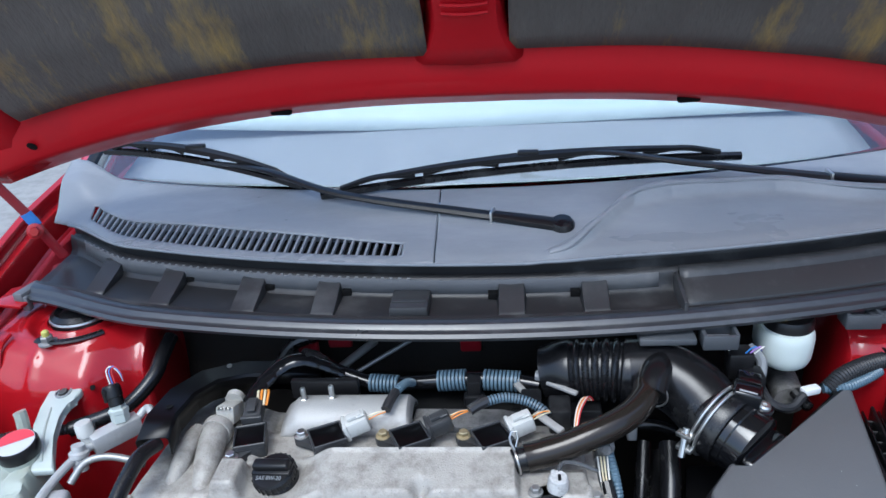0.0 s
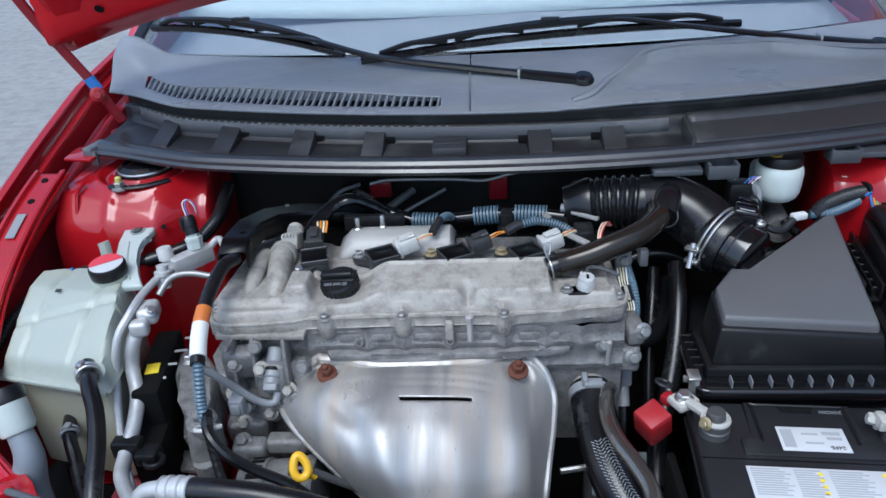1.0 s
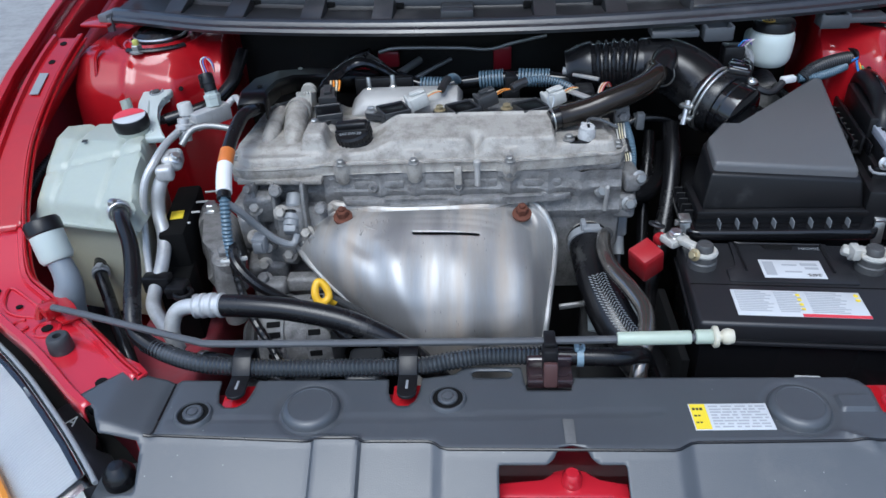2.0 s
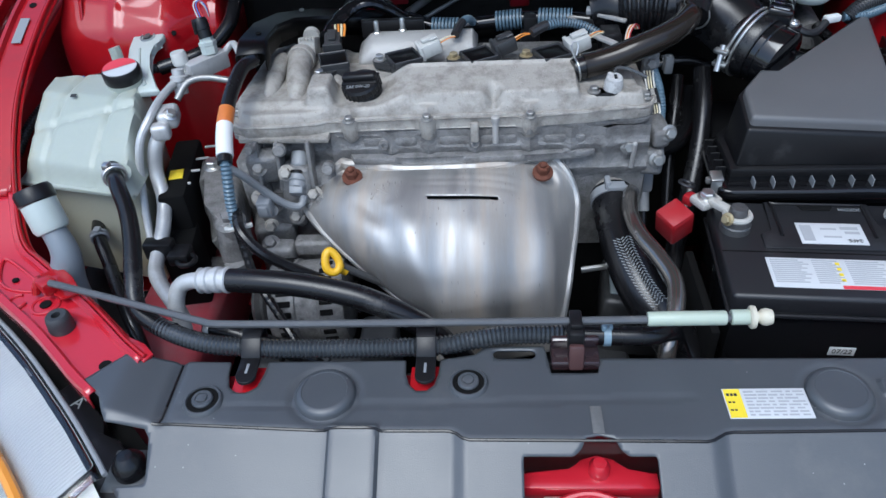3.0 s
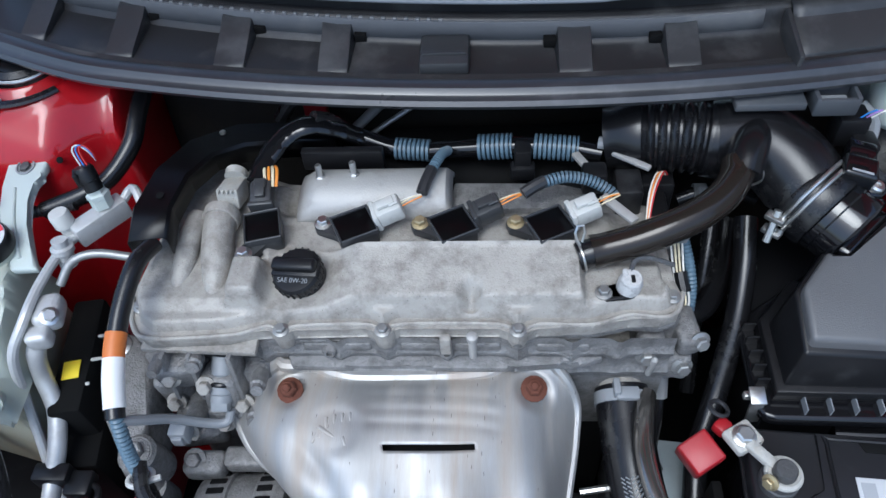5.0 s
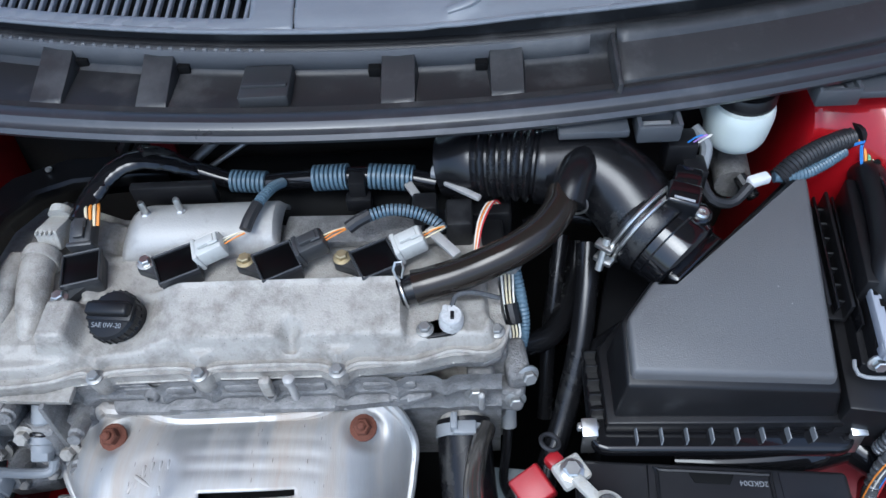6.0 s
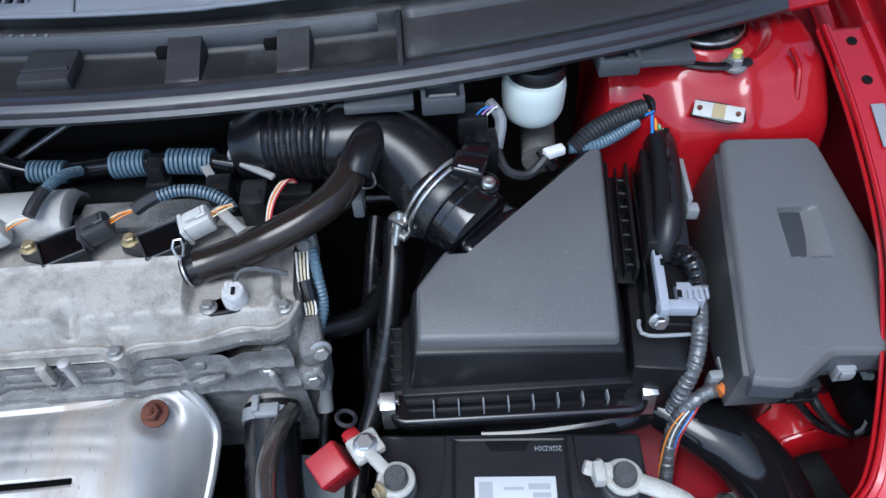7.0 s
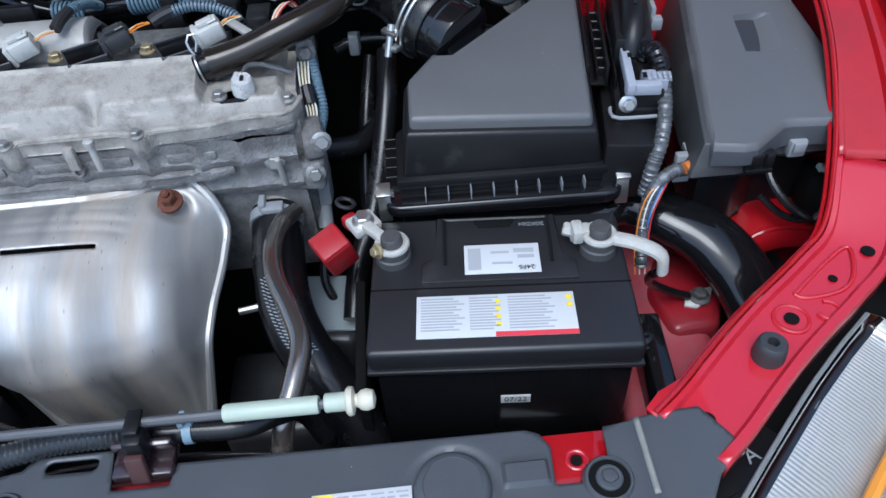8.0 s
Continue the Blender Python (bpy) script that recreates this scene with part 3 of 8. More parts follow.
part("bumper", loft(bump_rows), PAINT, car_body, thick=0.003)

# firewall with its dark mat and red brackets
fw = [[(x, 1.015 + 0.10 * abs(x) ** 2, z) for x in np.linspace(-0.76, 0.76, 31)] for z in (0.22, 0.5, 0.8, 0.98)]
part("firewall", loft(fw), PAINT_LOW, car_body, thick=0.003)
firewall_mat = []
for z in np.linspace(0.30, 0.965, 16):
    firewall_mat.append([(x, 0.992 + 0.10 * abs(x) ** 2 - 0.010 * math.sin(x * 17 + z * 9) * math.sin(z * 23), z) for x in np.linspace(-0.52, 0.52, 46)])
single("firewall_mat", loft(firewall_mat), MATTING, "dark felt sound insulation mat on the firewall", "insulation mat", thick=0.012)
for c, s in (((-0.284, 0.972, 0.875), (0.034, 0.012, 0.07)), ((-0.231, 0.976, 0.900), (0.040, 0.010, 0.030)), ((-0.019, 0.976, 0.896), (0.034, 0.010, 0.045))):
    # dark red puts the firewall's shadow into the bracket's colour
    part("firewall_bracket", box(c, s, 0.004), PAINT_LOW, car_body)

# strut mounts
MX, MY = 0.650, 0.965
for sx in (-1, 1):
    mount = thing("strut_mount", (sx * MX, MY, 0.94), "black rubber strut mount with a steel ring in the red tower", "strut mount", "strut mounts")
    part("rubber_cap", lathe([(0.048, 0.0), (0.048, 0.010), (0.046, 0.020), (0.038, 0.025), (0.032, 0.021), (0.024, 0.024), (0.010, 0.027), (0.001, 0.027)], (sx * MX, MY, 0.950), seg=30), RUBBER, mount)
    part("steel_ring", torus((sx * MX, MY, 0.9655), (0, 0, 1), 0.0455, 0.0030, 32), ZINC, mount)
    part("collar", lathe([(0.070, -0.004), (0.062, 0.001), (0.056, 0.006), (0.052, 0.006), (0.050, 0.000)], (sx * MX, MY, 0.955), seg=36), PAINT_BAY, mount, "red pressed collar")
    arc = [(sx * (MX + 0.083 * math.cos(a)), MY + 0.083 * math.sin(a), 0.9605) for a in np.linspace(radians(-140), radians(-68), 14)]
    part("gasket", tube(arc, 0.0065, 8, 0.008, flat=0.6), RUBBER, mount, "black rubber gasket")
    for dx, dy in ((0.012, -0.080), (-0.069, 0.041)):
        c = (sx * (MX + dx), MY + dy, 0.960)
        part("nut", bolt_geo(c, (0, 0, 1), 0.0095, 0.011, 1.5), HOUSING2, mount)
        part("stud", lathe([(0.0055, 0), (0.0055, 0.018), (0.003, 0.020)], c, (0, 0, 1), 10), mat("yellow_marked_stud", (0.52, 0.50, 0.12), 0.45) if sx < 0 and dx > 0 else bpy.data.materials["yellow_marked_stud"], mount, "yellow marked stud")

# ---- cowl ----
yl = lambda x: 0.852 + 0.22 * x * x + 0.025 * ss(-0.50, -0.72, x)          # front lip and seal
yc = lambda x: 0.926 + 0.25 * x * x - 0.03 * x + 0.045 * ss(-0.58, -0.74, x)          # front edge of the top
yw = lambda x: 1.085 + 0.25 * x * x          # foot of the windscreen
cowl = thing("cowl_panel", (0, 0.9, 0.95), "weathered grey-black plastic cowl panel below the windscreen", "cowl panel")
XC = np.linspace(-0.74, 0.74, 75)


def cowl_row(x):
    a, b = yl(x), yc(x)
    return [(x, a - 0.002, 0.992), (x, a - 0.002, 1.000), (x, a + 0.008, 1.003), (x, a + 0.012, 0.998), (x, b - 0.014, 1.000), (x, b - 0.006, 1.006), (x, b - 0.002, 1.018), (x, b, 1.026), (x, b + 0.004, 1.032)]


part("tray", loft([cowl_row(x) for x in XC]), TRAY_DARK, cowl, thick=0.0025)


def cowl_top(x, y):
    s = (y - yc(x)) / (yw(x) - yc(x))
    z = 1.052 + 0.042 * s + 0.004 * ss(0.0, 0.12, s)
    line_s = lerp_table([(0.10, 0.05), (0.17, 0.30), (0.24, 0.72), (0.30, 0.80), (0.46, 0.72), (0.58, 0.45), (0.70, 0.30)], x)
    swell = ss(0.07, 0.21, x)
    z = z + swell * (0.010 * ss(-0.10, 0.0, line_s - s) * 0.6 + 0.018 * np.exp(-((s - line_s) / 0.06) ** 2))
    z = z + 0.030 * ss(-0.66, -0.745, x) * ss(0.1, 0.7, s)
    return z


def cowl_half(x0, x1):
    fld = lambda x, y: np.maximum.reduce([x0 - x, x - x1, yc(x) - y, y - yw(x) - 0.02])
    return sheet(fld, cowl_top, x0, x1, 0.91, 1.27, 0.0032)


ridge_line = [(0.105, 0.10), (0.135, 0.14), (0.17, 0.32), (0.205, 0.55), (0.24, 0.72), (0.30, 0.80), (0.38, 0.77), (0.46, 0.72), (0.52, 0.60), (0.58, 0.45), (0.64, 0.36), (0.70, 0.30)]
ridge_pts = []
for x, s_ in ridge_line:
    y = yc(x) + s_ * (yw(x) - yc(x))
    ridge_pts.append((x, y, float(cowl_top(np.array([x]), np.array([y]))[0]) - 0.001))
part("moulded_ridge", tube(ridge_pts, 0.0065, 10, 0.008, flat=0.7), COWL, cowl)
GR_L, GR_R = -0.690, -0.112
GR_A = lambda x: lerp_table([(-0.67, 0.022), (-0.50, 0.016), (-0.35, 0.014), (-0.11, 0.015)], x)      # front edge of the grille behind the lip
GR_B = lambda x: lerp_table([(-0.67, 0.051), (-0.48, 0.063), (-0.34, 0.060), (-0.25, 0.055), (-0.18, 0.0475), (-0.11, 0.041)], x)
fld_left = lambda x, y: np.maximum.reduce([-0.775 - x, x + 0.0635, yc(x) - y, y - yw(x) - 0.02, -np.maximum.reduce([GR_L - x, x - GR_R, yc(x) + GR_A(x) - y, y - yc(x) - GR_B(x)])])
part("top_panel", sheet(fld_left, cowl_top, -0.777, -0.0635, 0.91, 1.27, 0.0055), COWL, cowl, thick=0.0025)
part("top_panel", cowl_half(-0.0615, 0.745), COWL, cowl, thick=0.0025)
# recessed band; its black also paints in the shade under the lip
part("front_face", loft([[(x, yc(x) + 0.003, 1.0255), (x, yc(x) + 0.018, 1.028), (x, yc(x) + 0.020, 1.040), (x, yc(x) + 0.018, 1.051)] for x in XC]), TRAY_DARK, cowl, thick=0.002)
part("front_lip", tube([(x, yc(x) + 0.002, float(cowl_top(np.array([x]), np.array([yc(x) + 0.002]))[0]) - 0.001) for x in XC], 0.0032, 8, 0.02), COWL, cowl)
# black sheet below the slats paints in the shade of the intake
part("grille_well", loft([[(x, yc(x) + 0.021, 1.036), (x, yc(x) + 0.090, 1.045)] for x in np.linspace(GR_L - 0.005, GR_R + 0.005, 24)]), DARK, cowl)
for k in range(45):
    x = GR_L + (GR_R - GR_L) * (k + 0.5) / 45
    ya, yb = float(yc(x) + GR_A(x)) - 0.002, float(yc(x) + GR_B(x)) + 0.002
    ym = (ya + yb) / 2
    za, zb = float(cowl_top(x, ya)), float(cowl_top(x, yb))
    slat = box((x + 0.002, ym, (za + zb) / 2 - 0.0045), (0.0043, yb - ya, 0.007), 0.001, 1, rz=-6, rx=math.degrees(math.atan2(zb - za, yb - ya)))
    part("slat", slat, COWL, cowl)
for k in range(46):
    x = GR_L - 0.01 + (GR_R - GR_L + 0.02) * k / 45
    part("tooth", box((x, yc(x) + 0.001, 1.0285), (0.0055, 0.008, 0.0055), 0.001, 1), COWL_FACE, cowl)
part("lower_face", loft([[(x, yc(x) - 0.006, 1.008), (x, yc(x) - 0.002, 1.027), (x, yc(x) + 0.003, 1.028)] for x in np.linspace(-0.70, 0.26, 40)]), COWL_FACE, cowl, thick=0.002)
# ribs, snap box and the plain bay at the driver's side
for x, w in ((-0.615, 0.032), (-0.490, 0.034), (-0.349, 0.036), (-0.2245, 0.034), (0.049, 0.036), (0.1675, 0.035)):
    a, b = yl(x), yc(x)
    rib = loft([[(x - w / 2 + dx, y, z - dz) for dx, dz in ((-0.004, 0.02), (0.0, 0.0), (w * 0.5, 0.001), (w, 0.0), (w + 0.004, 0.02))] for y, z in ((a + 0.004, 1.002), (a + 0.018, 1.006), (b - 0.026, 1.016), (b - 0.008, 1.022), (b + 0.001, 1.024))])
    part("rib", rib, TRAY, cowl, thick=0.002)
    # black block painted as the shade inside a notch
    part("clip_hole", box((x + (0.027 if x < 0 else -0.027), b - 0.010, 1.009), (0.014, 0.014, 0.010), 0.001), DARK, cowl)
part("snap_box", join(box((-0.097, yc(-0.1) - 0.036, 1.003), (0.056, 0.056, 0.026), 0.004), box((-0.097, yc(-0.1) - 0.046, 1.017), (0.050, 0.006, 0.004), 0.001)), TRAY, cowl)
bay = []
for x in np.linspace(0.288, 0.70, 30):
    a, b = yl(x), yc(x)
    bay.append([(x, a + 0.006, 0.998), (x, a + 0.010, 1.006), (x, a + 0.018, 1.010), (x, b - 0.014, 1.022), (x, b - 0.010, 1.028), (x, b - 0.006, 1.031), (x, b + 0.002, 1.033)])
part("bay_cover", loft(bay), TRAY, cowl, thick=0.003)
part("bay_wall", box((0.284, yc(0.28) - 0.040, 1.008), (0.006, 0.076, 0.036), 0.002, rx=8), TRAY, cowl)
seal_rows = []
for x in np.linspace(-0.735, 0.735, 90):
    a = yl(x)
    seal_rows.append([(x, a + 0.002, 0.9930), (x, a + 0.003, 1.0000), (x, a, 1.0055), (x, a - 0.007, 1.0075), (x, a - 0.0155, 1.0055), (x, a - 0.0195, 1.0005), (x, a - 0.0215, 0.9990), (x, a - 0.028, 0.9975), (x, a - 0.032, 0.9930), (x, a - 0.029, 0.9870), (x, a - 0.015, 0.9840), (x, a + 0.002, 0.9850)])
part("hood_seal", loft(seal_rows), SEAL, cowl, "long black rubber hood seal")
part("end_bracket", join(box((-0.742, 0.985, 0.996), (0.020, 0.05, 0.016), 0.003, rz=-14), box((-0.738, 0.966, 0.985), (0.012, 0.012, 0.026), 0.002)), COWL_FACE, cowl)
for cx, cy, d in ((0.292, 0.862, 0.034), (0.610, 0.908, -0.083)):
    clip = join(box((cx - 0.035, cy - 0.012, 0.975), (0.075, 0.040, 0.010), 0.002), box((cx + d, cy - 0.004, 0.980), (0.046, 0.006, 0.026), 0.002), box((cx + d, cy - 0.030, 0.973), (0.046, 0.006, 0.022), 0.002),
                box((cx + d - 0.021, cy - 0.017, 0.975), (0.005, 0.03, 0.022), 0.001), box((cx + d + 0.021, cy - 0.017, 0.975), (0.005, 0.03, 0.022), 0.001))
    part("seal_clip", clip, COVER, cowl)
    part("clip_tongue", box((cx + d, cy - 0.016, 0.973), (0.030, 0.008, 0.004), 0.001), GREYCON, cowl)

# ---- windscreen, dashboard and side frame ----
screen = thing("windscreen", (0, 1.3, 1.05), "large curved car windscreen mirroring the sky", "windscreen")
rows = []
for k in np.linspace(0, 1, 16):
    rows.append([(x * (1 - 0.10 * k), yw(x) + 0.005 + 0.66 * k - 0.10 * k * x * x, 1.086 + 0.34 * k - 0.05 * k * k - 0.02 * x * x) for x in np.linspace(-0.775, 0.775, 41)])
pane = part("pane", loft(rows), GLASS, screen, thick=0.004)
pane.visible_shadow = False
for sx in (-1, 1):
    edge = [(sx * (0.780 - 0.075 * k), yw(0.775) + 0.005 + 0.61 * k, 1.074 + 0.34 * k - 0.05 * k * k) for k in np.linspace(0, 1, 8)]
    part("edge_seal", tube(edge, 0.014, 8, 0.03, flat=0.6), GLOSS, screen)
dash = []
for y, z in ((1.08, 0.99), (1.17, 1.03), (1.34, 1.062), (1.53, 1.088), (1.80, 1.088), (1.86, 0.98), (1.87, 0.70)):
    dash.append([(x, y + 0.28 * x * x * (1 - (y - 1.06)), z) for x in np.linspace(-0.765, 0.74, 27)])
single("dashboard", loft(dash), mat("dark_grey_dashboard", (0.205, 0.225, 0.25), 0.55, dirt=(0.25, 0.265, 0.285), dirt_amount=0.2), "grey dashboard top behind the windscreen", "dashboard", thick=0.01)
cabin = [[(x, y, z) for x in (-0.70, -0.35, 0.0, 0.35, 0.70)] for y, z in ((1.88, 0.5), (1.98, 0.75), (2.1, 1.0), (2.15, 1.30))]
single("cabin_interior", loft(cabin), DARK, "dark seats and cabin behind the windscreen", "car interior", thick=0.02)
roof = [[(x, y, z + 0.03 * (1 - (x / w) ** 2)) for x in np.linspace(-w, w, 15)] for y, z, w in ((1.80, 1.375, 0.60), (2.0, 1.43, 0.60), (2.5, 1.46, 0.60), (3.0, 1.44, 0.58), (3.4, 1.36, 0.57), (3.75, 1.10, 0.62), (4.25, 1.05, 0.68), (4.40, 0.75, 0.74), (4.38, 0.30, 0.74))]
part("roof", loft(roof), PAINT, car_body, thick=0.01)
for sx in (-1, 1):
    flank = [[(sx * x, y, z) for x, z in ((0.84, 0.24), (0.89, 0.45), (0.89, 0.80), (0.86, 0.98), (0.82, 1.02))] for y in np.linspace(1.9, 4.38, 18)]
    part("door_side", loft(flank), PAINT, car_body, thick=0.004)
    part("roof_pillar", tube([(sx * 0.815, 1.32, 1.04), (sx * 0.765, 1.60, 1.24), (sx * 0.690, 1.86, 1.38)], 0.030, 10, 0.03), PAINT, car_body)
    part("rear_pillar", tube([(sx * 0.58, 3.3, 1.38), (sx * 0.70, 3.7, 1.15), (sx * 0.80, 3.9, 1.02)], 0.05, 10, 0.03), PAINT, car_body)
    rear_wheel = part("wheel", lathe([(0.05, -0.09), (0.19, -0.10), (0.21, -0.085), (0.21, 0.085), (0.19, 0.10), (0.05, 0.07)], (sx * 0.74, 3.62, 0.315), (sx, 0, 0), 32), HOUSING, car_body)
    part("tyre", lathe([(0.205, -0.10), (0.27, -0.108), (0.305, -0.095), (0.315, -0.07), (0.315, 0.07), (0.305, 0.095), (0.27, 0.108), (0.205, 0.10)], (sx * 0.74, 3.62, 0.315), (sx, 0, 0), 40), RUBBER, rear_wheel)
# added panel behind the glass, coloured as the sky's reflection
sky_panel = []
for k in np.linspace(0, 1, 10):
    sky_panel.append([(x, 1.525 + 0.22 * k, 1.088 + 0.008 * abs(x) + 0.02 * float(ss(-0.2, -0.8, x)) + 0.215 * k + 0.004 * math.sin(x * 14) * math.sin(k * 3)) for x in np.linspace(-0.76, 0.72, 44)])
single("sunshade", loft(sky_panel), SKY_MIRROR, "pale blue panel behind the windscreen, standing in for mirrored sky", "sunshade", thick=0.004)
post = part("door_post", box((0.766, 1.62, 1.00), (0.026, 0.03, 0.60), 0.006), GLOSS, car_body, "black door post")

# ---- wipers ----


def wiper(name_label, pivot, elbow, tip, blade_a, blade_b):
    p, e, t = Vector(pivot), Vector(elbow), Vector(tip)
    w = thing("wiper", p, name_label, "windscreen wiper", "wipers")
    head_dir = (e - p).normalized()
    head = tube([p - head_dir * 0.008, p + head_dir * 0.05, p + head_dir * 0.105], 0.017, 10, 0.01, lambda s, f: 1.0 - 0.25 * f, flat=0.62)
    part("arm_head", head, PLASTIC, w)
    part("pivot_cap", lathe([(0.019, -0.02), (0.019, 0.004), (0.015, 0.010), (0.001, 0.012)], p, (0, -0.3, 1), 20), RUBBER, w)
    part("hinge_pin", box(p + head_dir * 0.108, (0.004, 0.026, 0.02), 0.001, rz=math.degrees(math.atan2(head_dir.y, head_dir.x))), ZINC, w)
    part("arm", tube([p + head_dir * 0.105, e, (e + t) / 2 + Vector((0, 0, 0.012)), t], 0.0125, 8, 0.015, lambda s, f: 1.0 - 0.5 * f, flat=0.5), PLASTIC, w)
    a, b = Vector(blade_a), Vector(blade_b)
    d = b - a
    bow = lambda f: a + d * f + Vector((0, 0, 0.020 * (1 - (2 * f - 1) ** 2)))
    part("blade_bridge", tube([bow(f) + Vector((0, 0, 0.012)) for f in (0.12, 0.3, 0.5, 0.7, 0.88)], 0.0108, 6, 0.02, lambda s, f: 1.1 - abs(f - 0.5), flat=0.7), PLASTIC, w)
    for f in (0.14, 0.34, 0.66, 0.86):
        q = bow(f)
        part("blade_yoke", tube([bow(f - 0.09) + Vector((0, 0, 0.004)), q + Vector((0, 0, 0.012)), bow(f + 0.09) + Vector((0, 0, 0.004))], 0.005, 6, 0.012), PLASTIC, w)
    part("rubber_blade", tube([bow(f) - Vector((0, 0, 0.002 + 0.006 * (1 - (2 * f - 1) ** 2))) for f in np.linspace(0, 1, 7)], 0.0075, 6, 0.02), RUBBER, w)
    part("adapter", box(bow(0.5) + Vector((0, 0, 0.016)), (0.035, 0.014, 0.014), 0.003), PLASTIC, w)
    return w


wiper("black wiper resting low on the passenger side glass", (0.128, 1.004, 1.076), (-0.22, 1.075, 1.112), (-0.517, 1.203, 1.140), (-0.708, 1.258, 1.150), (-0.300, 1.135, 1.108))
wiper("long black wiper resting on the driver side glass", (0.655, 1.105, 1.085), (0.333, 1.100, 1.135), (0.07, 1.150, 1.140), (-0.262, 1.099, 1.104), (0.425, 1.150, 1.128))

# ---- hood ----
hood = thing("hood", (0, 1.05, 1.15), "raised red hood with a dark felt pad under it", "car hood")
TH = radians(57)
crown = lambda x: 1.262 - 0.085 * (abs(x) / 0.70) ** 2.4 - 0.012 * x


def hood_pt(x, v, n=0.0):
    """v metres up the raised hood from its rear edge, n metres out of its inner side."""
    y0 = 1.055 + 0.02 * abs(x)
    return (x, y0 - v * math.cos(TH) - n * math.sin(TH), crown(x) + v * math.sin(TH) - n * math.cos(TH))


XH = np.linspace(-0.80, 0.80, 65)
part("outer_skin", loft([[hood_pt(x, v, -0.035 - 0.02 * math.sin(math.pi * v)) for x in XH] for v in np.linspace(-0.030, 0.98, 21)]), PAINT, hood, thick=0.0015)
rear = [[hood_pt(x, v, n) for x in XH] for v, n in ((-0.028, -0.034), (-0.029, -0.026), (-0.026, -0.020), (-0.012, -0.010), (0.012, 0.006), (0.026, 0.0175), (0.033, 0.0215), (0.040, 0.0215), (0.078, 0.008), (0.092, -0.003), (0.11, -0.006))]
part("rear_channel", loft(rear), HOODRED, hood, thick=0.0015)
for sx in (-1, 1):
    rim = [[hood_pt(sx * x, v, n) for x, n in ((0.805, -0.036), (0.795, -0.012), (0.765, 0.010), (0.720, 0.012), (0.690, -0.004))] for v in np.linspace(0.0, 0.97, 24)]
    part("side_channel", loft(rim), HOODRED, hood, thick=0.0015)
front_rim = [[hood_pt(x, v, n) for x in XH] for v, n in ((0.985, -0.036), (0.975, 0.004), (0.92, 0.014), (0.87, 0.010), (0.85, -0.006))]
part("front_channel", loft(front_rim), HOODRED, hood, thick=0.0015)
web = [[hood_pt(x * (1.0 if v > 0.17 else 1 + ((0.17 - v) / 0.085) ** 2 * 0.6), v, n) for x, n in ((-0.052, -0.006), (-0.040, 0.012), (0.0, 0.016), (0.040, 0.012), (0.052, -0.006))] for v in np.linspace(0.085, 0.90, 28)]
part("centre_web", loft(web), HOODRED, hood, thick=0.0015)
for k in range(4):
    part("web_ridge", tube([hood_pt(-0.03, 0.175 + 0.014 * k, 0.015), hood_pt(0, 0.175 + 0.014 * k, 0.018), hood_pt(0.03, 0.175 + 0.014 * k, 0.015)], 0.003, 6), HOODRED, hood)
for sx in (-1, 1):
    pad = []
    for v in np.linspace(0.098, 0.88, 30):
        xo = 0.73 if v > 0.17 else 0.73 - 0.25 * (0.17 - v)
        pad.append([hood_pt(sx * x, v + 0.010 * abs(x), 0.001 + 0.006 * float(ss(0.0, 0.04, v - 0.098)) + 0.007 * math.exp(-((v - 0.20) / 0.010) ** 2) + 0.002 * math.sin(x * 20) * math.sin(v * 26)) for x in np.linspace(0.056, xo - 0.03, 26)])
    part("insulation_pad", loft(pad), PAD, hood, "dark felt insulation pad with ochre stains", thick=0.006)
    part("grommet", box(hood_pt(sx * 0.305 + 0.010, 0.002, -0.002), (0.034, 0.012, 0.014), 0.004, rz=sx * 8), DARK, hood)
    part("hinge_hole", lathe([(0.008, 0), (0.008, 0.001), (0.001, 0.0012)], hood_pt(sx * 0.685, 0.060, 0.0175), (0, -math.sin(TH), -math.cos(TH)), 14), DARK, hood)
    arm = [(sx * 0.728, 1.078, 1.015), (sx * 0.744, 1.068, 1.059), (sx * 0.758, 1.064, 1.095), (sx * 0.780, 1.056, 1.14), (sx * 0.812, 1.04, 1.21), (sx * 0.83, 1.02, 1.27)]
    # the darkest red stands for the shadow on the hinge
    part("hinge_arm", tube(arm, 0.0105, 8, 0.02, flat=0.45), PAINT_LOW, hood)
    part("hinge_plate", prism([(sx * 0.705, 1.055), (sx * 0.745, 1.045), (sx * 0.760, 1.085), (sx * 0.735, 1.115), (sx * 0.700, 1.100)], 0.975, 0.996, 0.004), PAINT_LOW, hood)
    part("hinge_bolt", bolt_geo((sx * 0.748, 1.052, 1.075), (-sx * 0.4, -0.9, 0.2), 0.009), PAINT_BAY, hood)
    part("hinge_tape", tube([(sx * 0.752, 1.066, 1.080), (sx * 0.762, 1.062, 1.104)], 0.0120, 8, 0.006, flat=0.5), WIRES["blue"], hood)
part("pad_clip", lathe([(0.014, 0), (0.013, 0.004), (0.006, 0.007), (0.001, 0.007)], hood_pt(-0.245, 0.26, 0.012), (0, -math.sin(TH), -math.cos(TH)), 16), RUBBER, hood)

